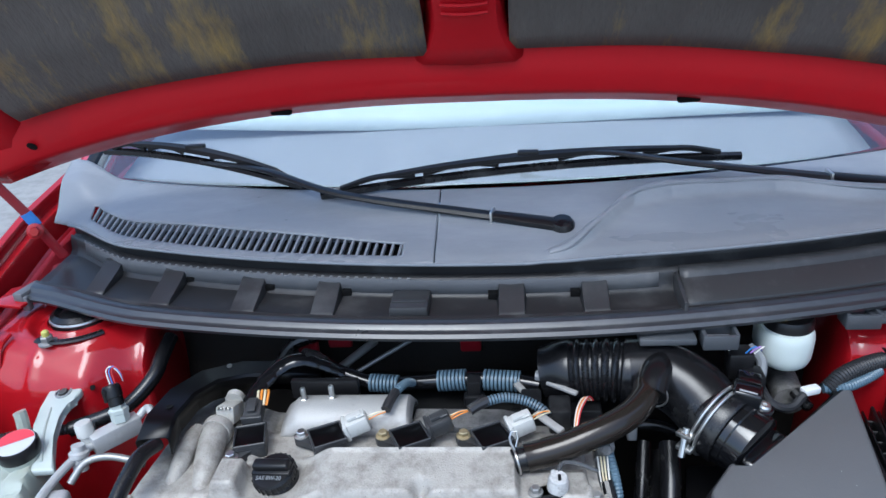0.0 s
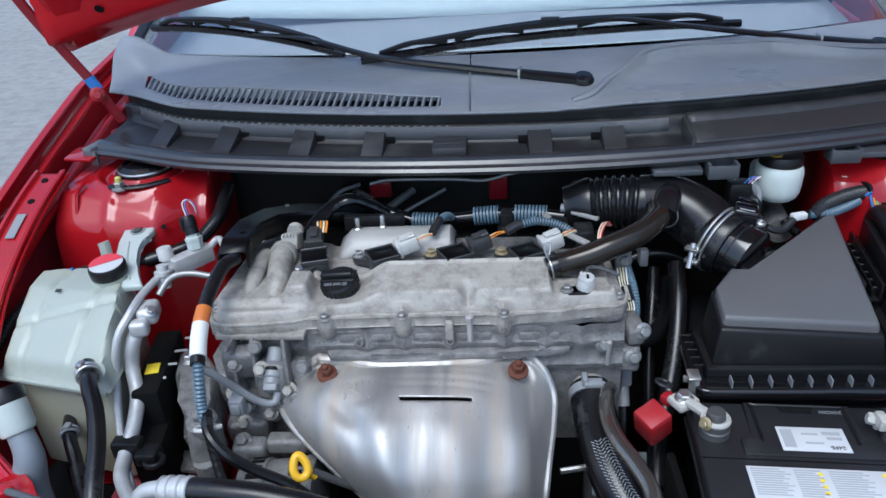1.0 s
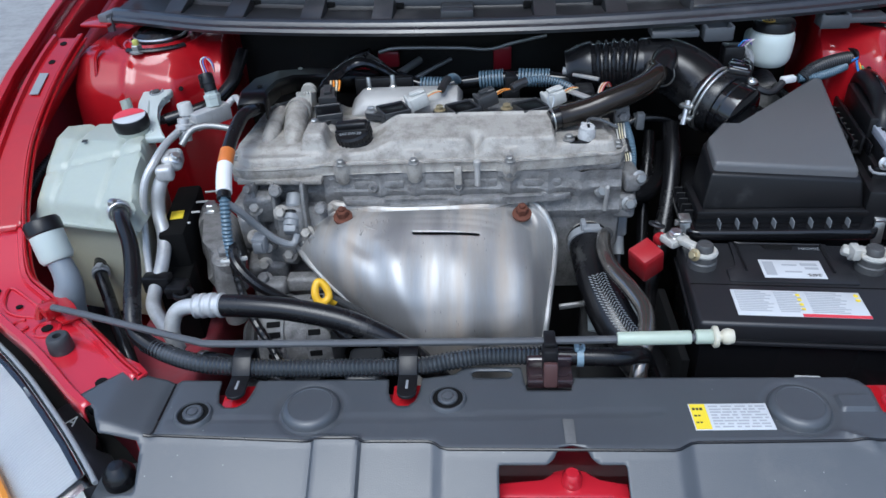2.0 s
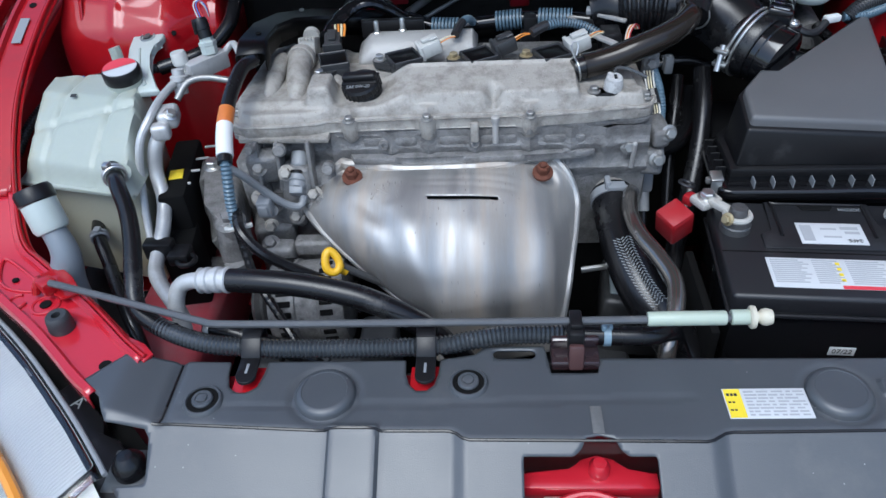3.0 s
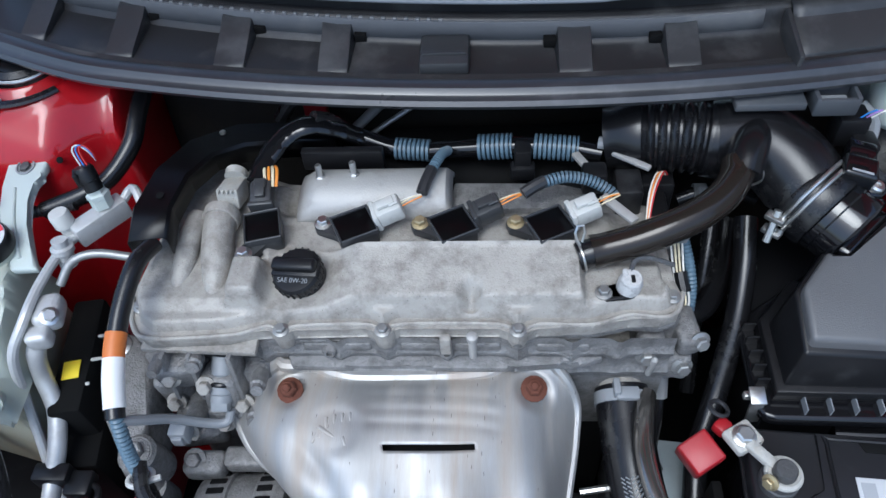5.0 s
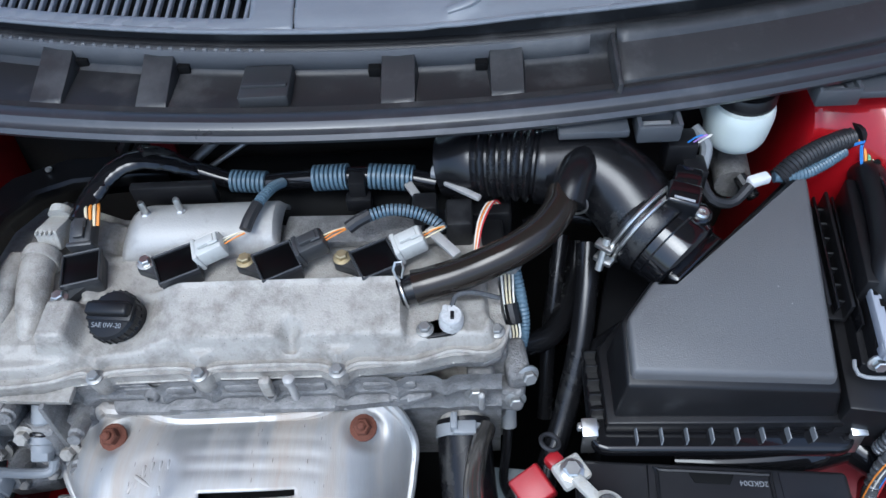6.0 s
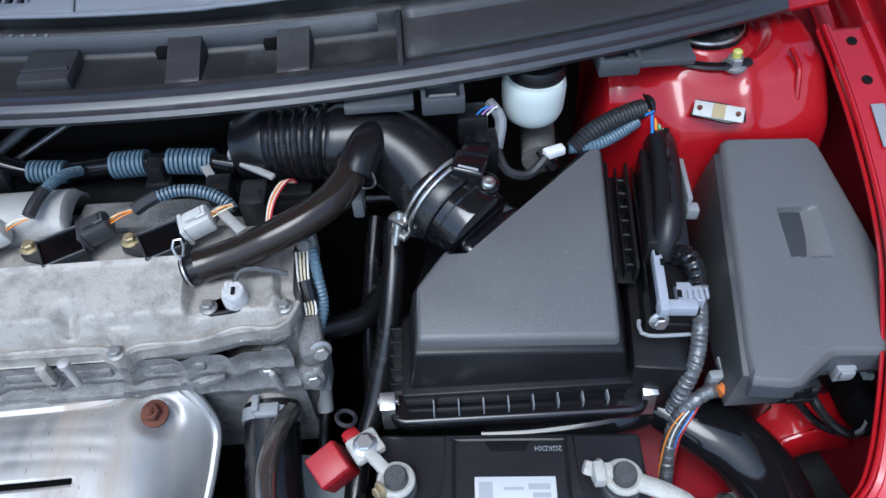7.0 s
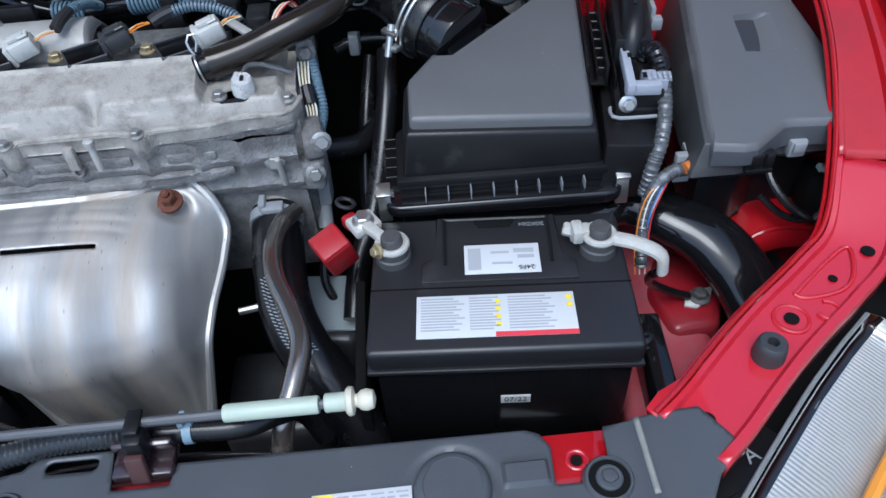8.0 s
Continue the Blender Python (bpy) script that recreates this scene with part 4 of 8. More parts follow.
# ---- headlights ----
for sx in (-1, 1):
    lamp = thing("headlight", (sx * 0.62, 0.23, 0.60), "clear glazed car headlight with a fluted chrome reflector", "headlight", "headlights")
    inner = [(0.735, 0.386), (0.690, 0.350), (0.640, 0.306), (0.595, 0.262), (0.545, 0.212), (0.500, 0.163), (0.470, 0.128)]
    lens_rows, refl_rows, rim_pts = [], [], []
    n = Vector((0.70, -0.71, 0))
    fi = np.array(inner)
    for f in np.linspace(0, 6, 520):
        x, y = float(np.interp(f, range(7), fi[:, 0])), float(np.interp(f, range(7), fi[:, 1]))
        p = Vector((x, y, 0.722))
        rib = 0.00028 * math.sin(f * 2 * math.pi * 14)
        if len(rim_pts) * 40 <= len(refl_rows):
            lens_rows.append([(sx * q.x, q.y, q.z) for q in (p, p + n * 0.012 + Vector((0, 0, 0.003)), p + n * 0.05 - Vector((0, 0, 0.008)), p + n * 0.10 - Vector((0, 0, 0.035)), p + n * 0.15 - Vector((0, 0, 0.085)), p + n * 0.18 - Vector((0, 0, 0.16)))])
            rim_pts.append((sx * x, y, 0.722))
        refl_rows.append([(sx * q.x, q.y, q.z + rib) for q in (p + n * 0.014 - Vector((0, 0, 0.008)), p + n * 0.05 - Vector((0, 0, 0.016)), p + n * 0.10 - Vector((0, 0, 0.046)), p + n * 0.14 - Vector((0, 0, 0.10)), p + n * 0.16 - Vector((0, 0, 0.17)))])
    part("lens", loft(lens_rows), LENS, lamp, "clear plastic lens", thick=0.003).visible_shadow = False
    part("reflector", loft(refl_rows), CHROME, lamp)
    part("turn_signal_strip", tube([(sx * (x + 0.060), y - 0.060, 0.699) for x, y in inner], 0.007, 8, 0.02), mat("amber_plastic", (0.75, 0.30, 0.04), 0.3) if sx < 0 else bpy.data.materials["amber_plastic"], lamp)
    part("rim", tube(rim_pts, 0.0032, 8, 0.012), GREYCON, lamp)
    body_poly = [(sx * 0.735, 0.352), (sx * 0.595, 0.229), (sx * 0.470, 0.105), (sx * 0.44, 0.14), (sx * 0.50, 0.205), (sx * 0.56, 0.225), (sx * 0.70, 0.355)]
    part("housing", prism(body_poly, 0.60, 0.700, 0.003), PLASTIC, lamp)
    part("housing_ear", prism([(sx * 0.50, 0.165), (sx * 0.56, 0.195), (sx * 0.62, 0.255), (sx * 0.592, 0.290), (sx * 0.53, 0.235)], 0.66, 0.6985, 0.003), PLASTIC, lamp)
    part("adjuster", lathe([(0.005, 0), (0.005, 0.012), (0.003, 0.014), (0.001, 0.014)], (sx * 0.645, 0.30, 0.70), (sx * 0.2, 0.3, 1), 10), OFFWHITE, lamp)

# ---- radiator cover ----
COVER_EDGE = [(-0.538, 0.243), (-0.500, 0.284), (-0.379, 0.281), (-0.377, 0.262), (-0.372, 0.244), (-0.362, 0.236), (-0.350, 0.236), (-0.340, 0.244), (-0.336, 0.262), (-0.334, 0.281),
              (-0.174, 0.282), (-0.173, 0.262), (-0.168, 0.246), (-0.160, 0.238), (-0.148, 0.238), (-0.140, 0.246), (-0.136, 0.262), (-0.134, 0.283), (-0.095, 0.290), (-0.085, 0.302), (-0.015, 0.302), (-0.010, 0.262),
              (0.042, 0.262), (0.046, 0.283), (0.360, 0.281), (0.372, 0.276), (0.380, 0.262), (0.378, 0.226), (0.418, 0.226), (0.428, 0.240), (0.430, 0.277), (0.516, 0.280), (0.543, 0.238), (0.515, 0.215), (0.500, 0.190), (0.500, 0.175),
              (0.445, 0.168), (0.440, 0.135), (0.478, 0.130), (0.44, 0.085), (0.36, 0.045), (0.20, 0.030), (0.0, 0.025), (-0.20, 0.030), (-0.36, 0.045), (-0.44, 0.085), (-0.478, 0.137), (-0.442, 0.139), (-0.446, 0.182), (-0.452, 0.190), (-0.494, 0.192), (-0.510, 0.222)]
LATCH_HOLE = [(-0.045, 0.160), (0.006, 0.160), (0.014, 0.166), (0.020, 0.177), (0.034, 0.180), (0.048, 0.176), (0.054, 0.166), (0.062, 0.160), (0.090, 0.160), (0.090, 0.085), (-0.045, 0.085)]
cover_field = lambda x, y: np.maximum.reduce([sdf(COVER_EDGE, x, y), -sdf(LATCH_HOLE, x, y), 0.0065 - np.hypot(np.maximum(abs(x + 0.050) - 0.018, 0), y - 0.290)])


def cover_height(x, y):
    step = lerp_table([(-0.52, 0.205), (-0.45, 0.196), (-0.25, 0.186), (-0.118, 0.186), (-0.105, 0.175), (0.146, 0.173), (0.162, 0.184), (0.40, 0.188), (0.52, 0.190)], x)
    z = 0.742 - 0.0035 * ss(0.004, -0.006, y - step) - 0.50 * np.maximum(step - 0.003 - y, 0) - 0.9 * np.maximum(0.085 - y, 0) ** 1.5
    z -= 0.006 * np.exp(-((x + 0.438) / 0.006) ** 2) * ss(0.19, 0.205, y)
    z += 0.014 * ss(0.440, 0.500, np.abs(x) + 0.010 * (x > 0)) * ss(0.165, 0.19, y)
    line = np.abs(y - 0.224 - 0.006 * np.sin(x * 5)) < 0.0045
    z -= 0.0009 * line * ss(-0.43, -0.425, x) * ss(0.145, 0.14, x)
    for bx, by, r, hgt in ((-0.260, 0.233, 0.034, 0.009), (0.290, 0.232, 0.033, 0.009)):
        d = np.hypot(x - bx, y - by)
        z -= 0.0025 * np.exp(-((d - r - 0.003) / 0.004) ** 2)
    ridge = ss(-0.252, -0.246, x) * ss(-0.194, -0.200, x) * ss(0.112, 0.122, y) * ss(0.196, 0.186, y)
    z += 0.006 * ridge
    rect = ss(0.334, 0.338, x) * ss(0.376, 0.372, x) * ss(0.226, 0.230, y) * ss(0.252, 0.248, y)
    z += 0.005 * rect
    z += 0.0035 * np.exp(-((x - 0.459) / 0.0035) ** 2)
    z += 0.003 * np.exp(-((y - (0.196 - 0.5 * (x - 0.325))) / 0.004) ** 2) * ss(0.315, 0.325, x) * ss(0.36, 0.35, x)
    return z


radiator_cover = thing("radiator_cover", (0, 0.17, 0.74), "matte grey-black moulded plastic cover over the radiator support", "radiator cover")
part("panel", sheet(cover_field, cover_height, -0.545, 0.55, 0.02, 0.31, 0.0035), COVER, radiator_cover, thick=0.003)
STEP_LINE = [(-0.488, 0.200), (-0.45, 0.196), (-0.25, 0.186), (-0.118, 0.186), (-0.105, 0.175), (0.146, 0.173), (0.162, 0.184), (0.40, 0.188), (0.488, 0.189)]
step_pts = [(x, y - 0.0005, float(cover_height(np.array([x]), np.array([y]))[0]) + 0.0002) for x in np.linspace(-0.445, 0.488, 120) for y in (float(lerp_table(STEP_LINE, x)),)]
# thin dark tubes laid on the panel paint the shade of its creases
part("step_crease", tube(step_pts, 0.0017, 6), RUBBER, radiator_cover, "dark line painting the shade of a crease")
part("step_crease", tube([(-0.438, y, float(cover_height(np.array([-0.438]), np.array([y]))[0]) + 0.0002) for y in np.linspace(0.196, 0.281, 14)], 0.0017, 6), RUBBER, radiator_cover, "dark line painting the shade of a crease")
for bx, by in ((-0.396, 0.224), (-0.102, 0.248), (0.424, 0.226)):
    seat_z = float(cover_height(np.array([bx]), np.array([by]))[0])
    part("clip_seat", lathe([(0.0230, -0.002), (0.0217, 0.002), (0.0200, 0.0042), (0.0183, 0.0042), (0.0170, 0.0010)], (bx, by, seat_z), seg=36), COVER, radiator_cover)
    # black disc paints the shade round the clip
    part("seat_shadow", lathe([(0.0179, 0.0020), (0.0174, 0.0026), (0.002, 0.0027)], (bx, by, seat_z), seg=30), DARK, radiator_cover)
    part("push_clip", lathe([(0.0118, 0), (0.0118, 0.0022), (0.0105, 0.004), (0.0075, 0.004), (0.007, 0.0028), (0.006, 0.0028), (0.0055, 0.0046), (0.001, 0.005)], (bx, by, seat_z + 0.0026), seg=28), COVER, radiator_cover)
for bx, by in ((-0.260, 0.233), (0.290, 0.232)):
    part("raised_disc", lathe([(0.0345, -0.003), (0.0335, 0.003), (0.0315, 0.0065), (0.0285, 0.0085), (0.0255, 0.0090), (0.0250, 0.0082), (0.001, 0.0082)], (bx, by, 0.7415), seg=44), COVER, radiator_cover)
for bx in (-0.3525, -0.150):
    part("red_backing", box((bx, 0.252, 0.7345), (0.036, 0.05, 0.006), 0.002), PAINT_BAY, radiator_cover, "red body metal showing in the slot")
part("scuff", box((0.033, 0.198, 0.7431), (0.012, 0.035, 0.0006), 0.0002), mat("pale_scuff", (0.13, 0.13, 0.128), 0.6, vary=0.4, scale=120), radiator_cover, "pale scuff mark")
# pale strip that follows the low ridge at the right end
stripe = [[(x, y, float(cover_height(np.array([x]), np.array([y]))[0]) + 0.0016) for x in (0.4565, 0.4615)] for y in np.linspace(0.205, 0.277, 14)]
part("pale_stripe", loft(stripe), mat("pale_ridge_grey", (0.24, 0.24, 0.215), 0.55, vary=0.3, scale=60), radiator_cover, "pale stripe along the ridge", thick=0.001)
for sx, by in ((-1, 0.163), (1, 0.152)):
    part("corner_buffer", lathe([(0.018, 0), (0.018, 0.012), (0.014, 0.020), (0.008, 0.026), (0.001, 0.027)], (sx * 0.468, by, 0.702), seg=20), RUBBER, radiator_cover)
    part("buffer_pocket", box((sx * 0.468, by, 0.695), (0.055, 0.055, 0.012), 0.003), COVER, radiator_cover)

latch = thing("hood_latch", (0.02, 0.12, 0.68), "red bracket and grey steel hood latch in the cover's opening", "hood latch")
part("bracket", prism([(-0.05, 0.165), (0.005, 0.165), (0.015, 0.18), (0.034, 0.186), (0.053, 0.18), (0.063, 0.165), (0.095, 0.165), (0.095, 0.145), (-0.05, 0.145)], 0.677, 0.699, 0.003), PAINT, latch)
part("striker_plate", join(box((0.02, 0.125, 0.687), (0.09, 0.03, 0.012), 0.002), box((0.035, 0.110, 0.693), (0.05, 0.012, 0.02), 0.003, rz=12)), ZINC, latch)
part("striker_pin", join(lathe([(0.011, 0), (0.011, 0.012), (0.007, 0.018), (0.001, 0.018)], (0.034, 0.164, 0.698), seg=14), tube([(-0.03, 0.12, 0.699), (0.02, 0.135, 0.705), (0.07, 0.12, 0.699)], 0.004, 8)), PAINT, latch)
part("latch_base", box((0.022, 0.10, 0.68), (0.16, 0.08, 0.02), 0.004), DARK, latch)

label_w = thing("warning_label", (0.212, 0.2185, 0.7425), "white and yellow printed caution label on the radiator cover", "label")
LM = pose(0.212, 0.2185, 0.7432, 0, 0, 0.5)
part("sheet", moved(box((0, 0, 0), (0.086, 0.039, 0.0008), 0.0002), LM), PAPER, label_w)
part("yellow_band", moved(box((-0.0335, 0, 0.0006), (0.017, 0.037, 0.0006), 0), LM), LABEL_YELLOW, label_w)
rng_label = random.Random(5)
for k in range(8):
    x = -0.0215
    while x < 0.036:
        w = min(rng_label.uniform(0.004, 0.014), 0.040 - x)
        part("text_bar", moved(box((x + w / 2, 0.0150 - 0.0043 * k, 0.0007), (w, 0.0018, 0.0004), 0), LM), PRINT, label_w)
        x += w + rng_label.uniform(0.0012, 0.004)
for k in range(3):
    for x, w in ((-0.0385, 0.0030), (-0.0345, 0.0026), (-0.0305, 0.0032))[:3 if k == 0 else 2]:
        part("text_bar", moved(box((x, 0.011 - 0.010 * k, 0.0011), (w, 0.0034 if k == 0 else 0.002, 0.0004), 0), LM), INK, label_w)

# ---- engine ----
engine = thing("engine", (-0.14, 0.7, 0.25), "four-cylinder engine with a grimy cast aluminium valve cover", "engine")
VC_EDGE = [(-0.452, 0.660), (-0.440, 0.622), (-0.415, 0.606), (-0.330, 0.610), (-0.302, 0.618), (-0.286, 0.622), (-0.270, 0.613), (-0.256, 0.622), (-0.180, 0.624), (-0.161, 0.613), (-0.144, 0.624), (-0.038, 0.624), (-0.018, 0.611), (0.002, 0.624),
           (0.060, 0.624), (0.100, 0.636), (0.132, 0.633), (0.150, 0.640), (0.160, 0.664), (0.150, 0.684), (0.150, 0.800), (-0.30, 0.835), (-0.395, 0.878), (-0.435, 0.85)]


def vc_height(x, y):
    d = -sdf(VC_EDGE, x, y)
    z = 0.842 + 0.018 * ss(-0.003, 0.002, d)                         # flange
    z -= 0.006 * ss(0.0125, 0.0085, d)
    z += 0.012 * ss(0.010, 0.018, d)       # main deck
    yy_ = y + 0.10 * np.maximum(-0.195 - x, 0)
    raised = (0.52 * ss(0.641, 0.649, yy_) + 0.48 * np.clip((yy_ - 0.648) / 0.052, 0, 1)) * ss(0.714, 0.707, y) * ss(-0.240, -0.182, x) * ss(0.055, 0.046, x)
    z += 0.027 * raised
    notch = np.exp(-(((x + 0.068) / 0.009) ** 2)) * ss(0.672, 0.650, y) * ss(0.636, 0.645, y)
    z -= 0.019 * notch
    z += 0.010 * ss(0.045, 0.05, x) * ss(0.145, 0.135, x) * ss(0.64, 0.65, y) * ss(0.70, 0.69, y) * 0.4
    coil_deck = ss(0.700, 0.712, y) * ss(0.775, 0.762, y) * ss(-0.335, -0.325, x) * ss(0.10, 0.08, x)
    z += 0.008 * coil_deck
    chain = ss(-0.285, -0.300, x) * ss(0.635, 0.650, y) * ss(0.85, 0.80, y)
    z += 0.008 * chain
    z += 0.020 * ss(-0.335, -0.328, x) * ss(-0.292, -0.302, x) * ss(0.635, 0.650, y) * ss(0.700, 0.690, y)
    # bolt bosses along the front edge
    for bx in (-0.271, -0.161, -0.018, 0.146):
        by = 0.620 if bx < 0.1 else 0.660
        z += 0.004 * ss(0.014, 0.010, np.hypot(x - bx, y - by))
    return z


part("flange", prism(VC_EDGE, 0.8445, 0.8600, 0.0022, 2), CAST, engine, angle=30)
part("valve_cover", sheet(lambda x, y: sdf(VC_EDGE, x, y) + 0.0075, vc_height, -0.46, 0.168, 0.60, 0.885, 0.0026), CAST, engine, "grey cast aluminium valve cover", angle=60)
front_edge = [(x, y) for x, y in VC_EDGE[:19]]
part("flange_bead", tube([(x * 0.994, y + 0.0035, 0.8605) for x, y in front_edge], 0.0030, 8, 0.005), CAST, engine)
part("cover_tube", tube([(-0.386, 0.756, 0.890), (-0.388, 0.735, 0.891), (-0.391, 0.700, 0.882), (-0.394, 0.660, 0.868)], 0.0130, 16, 0.006, lambda s, f: 1.0 - 0.25 * float(ss(0.5, 1.0, f))), CAST, engine)
part("cover_tube", tube([(-0.357, 0.760, 0.894), (-0.356, 0.735, 0.896), (-0.353, 0.695, 0.884), (-0.349, 0.645, 0.862)], 0.0180, 18, 0.006, lambda s, f: 1.0 - 0.35 * float(ss(0.4, 1.0, f))), CAST, engine)
part("tube_end", lathe([(0.0205, 0), (0.0215, 0.002), (0.0215, 0.014), (0.019, 0.016), (0.001, 0.016)], (-0.357, 0.744, 0.8955), (0, 1, -0.1), 22), CAST, engine)
part("gasket_lip", prism([(x * 1.0, y) for x, y in VC_EDGE], 0.836, 0.8445, 0.001, 1), CAST_DARK, engine)


def head_front(x, z):
    """How far the head's ribbed front face stands back at height z."""
    y = 0.622 + 0.16 * (0.845 - z) * 0.35
    y -= 0.006 * np.exp(-((z - 0.812) / 0.006) ** 2) + 0.007 * np.exp(-((z - 0.772) / 0.008) ** 2)
    for bx in (-0.30, -0.215, -0.161, -0.095, -0.018, 0.04, 0.09):
        y -= 0.006 * math.exp(-((x - bx) / 0.007) ** 2) * float(ss(0.76, 0.80, z))
    return y


rows = [[(x, float(head_front(x, z)), z) for x in np.linspace(-0.42, 0.15, 120)] for z in np.linspace(0.842, 0.62, 34)]
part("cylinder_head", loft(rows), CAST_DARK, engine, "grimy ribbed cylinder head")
for bx in (-0.271, -0.161, -0.018):
    part("bolt_lug", lathe([(0.006, -0.034), (0.011, -0.028), (0.013, -0.012), (0.013, 0.0)], (bx, 0.6255, 0.861), (0, 0.04, 1), 18), CAST, engine)
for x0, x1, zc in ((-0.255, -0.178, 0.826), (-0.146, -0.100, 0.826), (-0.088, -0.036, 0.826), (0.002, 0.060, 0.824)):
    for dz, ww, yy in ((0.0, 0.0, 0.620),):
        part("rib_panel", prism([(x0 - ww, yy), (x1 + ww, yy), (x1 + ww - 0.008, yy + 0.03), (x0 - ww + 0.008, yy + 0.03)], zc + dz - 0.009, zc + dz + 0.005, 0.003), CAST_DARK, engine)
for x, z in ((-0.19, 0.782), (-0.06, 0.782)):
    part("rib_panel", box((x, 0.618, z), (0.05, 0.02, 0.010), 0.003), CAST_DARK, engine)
part("dowel", lathe([(0.0042, 0), (0.0042, 0.034), (0.003, 0.036)], (-0.066, 0.608, 0.828), (0, 0, 1), 12), SMOOTH_CAST, engine)
part("dowel_head", lathe([(0.006, 0), (0.006, 0.006), (0.003, 0.008)], (-0.066, 0.608, 0.862), (0, 0, 1), 12), SMOOTH_CAST, engine)
for x0, y0, z0, r, h in ((-0.372, 0.605, 0.828, 0.010, 0.02), (-0.41, 0.60, 0.835, 0.007, 0.03), (-0.305, 0.600, 0.800, 0.009, 0.03), (-0.39, 0.585, 0.745, 0.012, 0.04), (-0.318, 0.585, 0.752, 0.010, 0.03)):
    part("timing_pin", lathe([(r, 0), (r, h * 0.7), (r * 0.75, h * 0.8), (r * 0.75, h), (r * 0.3, h)], (x0, y0, z0), (0.1, -0.8, 0.35), 14), CAST_DARK, engine)
part("timing_web", prism([(-0.43, 0.605), (-0.30, 0.600), (-0.30, 0.625), (-0.43, 0.632)], 0.838, 0.846, 0.002), CAST, engine)
for x in (-0.405, -0.375, -0.33):
    part("timing_web", box((x, 0.603, 0.805), (0.006, 0.03, 0.075), 0.002, rx=-8), CAST_DARK, engine)
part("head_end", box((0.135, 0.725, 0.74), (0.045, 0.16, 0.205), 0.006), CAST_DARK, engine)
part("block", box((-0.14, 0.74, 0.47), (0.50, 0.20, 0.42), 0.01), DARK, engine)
part("ledge", prism([(-0.285, 0.640), (-0.270, 0.608), (-0.21, 0.606), (-0.20, 0.611), (-0.12, 0.611), (-0.11, 0.606), (-0.03, 0.606), (-0.02, 0.611), (0.05, 0.611), (0.075, 0.618), (0.075, 0.640)], 0.795, 0.806, 0.003), CAST_DARK, engine)
for bx in (-0.225, -0.095, 0.035):
    part("boss", lathe([(0.008, -0.012), (0.008, 0.003), (0.006, 0.006), (0.0035, 0.006), (0.0035, 0.002), (0.001, 0.002)], (bx, 0.618, 0.822 - 0.02 * (bx > 0)), (0, -1, 0.25), 14), CAST_DARK, engine)
part("boss", box((-0.095, 0.614, 0.842), (0.012, 0.010, 0.03), 0.003), CAST, engine)
for bx, by, bz in ((-0.271, 0.619, 0.866), (-0.161, 0.619, 0.866), (-0.018, 0.619, 0.866), (0.146, 0.660, 0.868), (-0.435, 0.650, 0.866)):
    part("cover_bolt", bolt_geo((bx, by, bz - 0.003), (0, -0.05, 1), 0.0060, 0.0065), HOUSING2, engine)
# timing end of the engine
part("timing_cover", sheet(lambda x, y: sdf([(-0.45, 0.62), (-0.30, 0.60), (-0.30, 0.88), (-0.44, 0.87)], x, y), lambda x, y: 0.795 + 0 * x, -0.46, -0.29, 0.59, 0.89, 0.02), CAST_DARK, engine, thick=0.30)
for c, s, r in (((-0.400, 0.606, 0.80), (0.05, 0.03, 0.05), 10), ((-0.352, 0.600, 0.775), (0.045, 0.04, 0.06), -12), ((-0.42, 0.612, 0.755), (0.04, 0.03, 0.06), 5), ((-0.38, 0.596, 0.728), (0.07, 0.04, 0.04), -6), ((-0.325, 0.60, 0.735), (0.05, 0.04, 0.05), 18), ((-0.40, 0.59, 0.70), (0.06, 0.05, 0.04), 8)):
    part("timing_boss", box(c, s, 0.008, 3, rz=r, rx=r), CAST_DARK, engine)
for c in ((-0.405, 0.592, 0.805), (-0.365, 0.585, 0.80), (-0.415, 0.588, 0.755), (-0.33, 0.582, 0.765), (-0.36, 0.575, 0.73), (-0.40, 0.57, 0.715)):
    part("timing_bolt", bolt_geo(c, (0, -0.8, 0.5), 0.008, 0.010), CAST, engine)
sens = join(lathe([(0.013, 0), (0.013, 0.020), (0.0105, 0.023), (0.0105, 0.030), (0.014, 0.032), (0.014, 0.042), (0.012, 0.044), (0.012, 0.052), (0.001, 0.052)], (-0.348, 0.617, 0.812), (-0.05, -0.72, -0.55), 18), box((-0.351, 0.576, 0.781), (0.020, 0.016, 0.022), 0.003, rx=-52))
part("camshaft_sensor", sens, GREYCON, engine, "light grey sensor with a connector")
part("sensor_ring", torus((-0.349, 0.592, 0.793), (-0.05, -0.72, -0.55), 0.0130, 0.003), RUBBER, engine)
# intake casting behind the coils
runner = []
for x in np.linspace(-0.272, -0.090, 24):
    e = float(ss(-0.276, -0.250, x)) * float(ss(-0.086, -0.096, x)) * 0.6 + 0.4
    runner.append([(x, 0.794 + 0.038 * math.cos(a), 0.878 + 0.034 * e * math.sin(a)) for a in np.linspace(0, math.pi, 11)])
part("intake_casting", loft(runner), SMOOTH_CAST, engine, "bright smooth cast intake housing", thick=0.003)
part("casting_plate", prism([(-0.095, 0.772), (0.06, 0.772), (0.07, 0.80), (0.03, 0.812), (-0.09, 0.815)], 0.868, 0.883, 0.003), CAST_DARK, engine)
for x, y, z in ((-0.245, 0.800, 0.906), (-0.205, 0.802, 0.908)):
    part("stud", join(bolt_geo((x, y, z), (0, 0, 1), 0.006, 0.007), lathe([(0.004, 0), (0.004, 0.022), (0.003, 0.024)], (x, y, z), seg=10)), ZINC, engine)
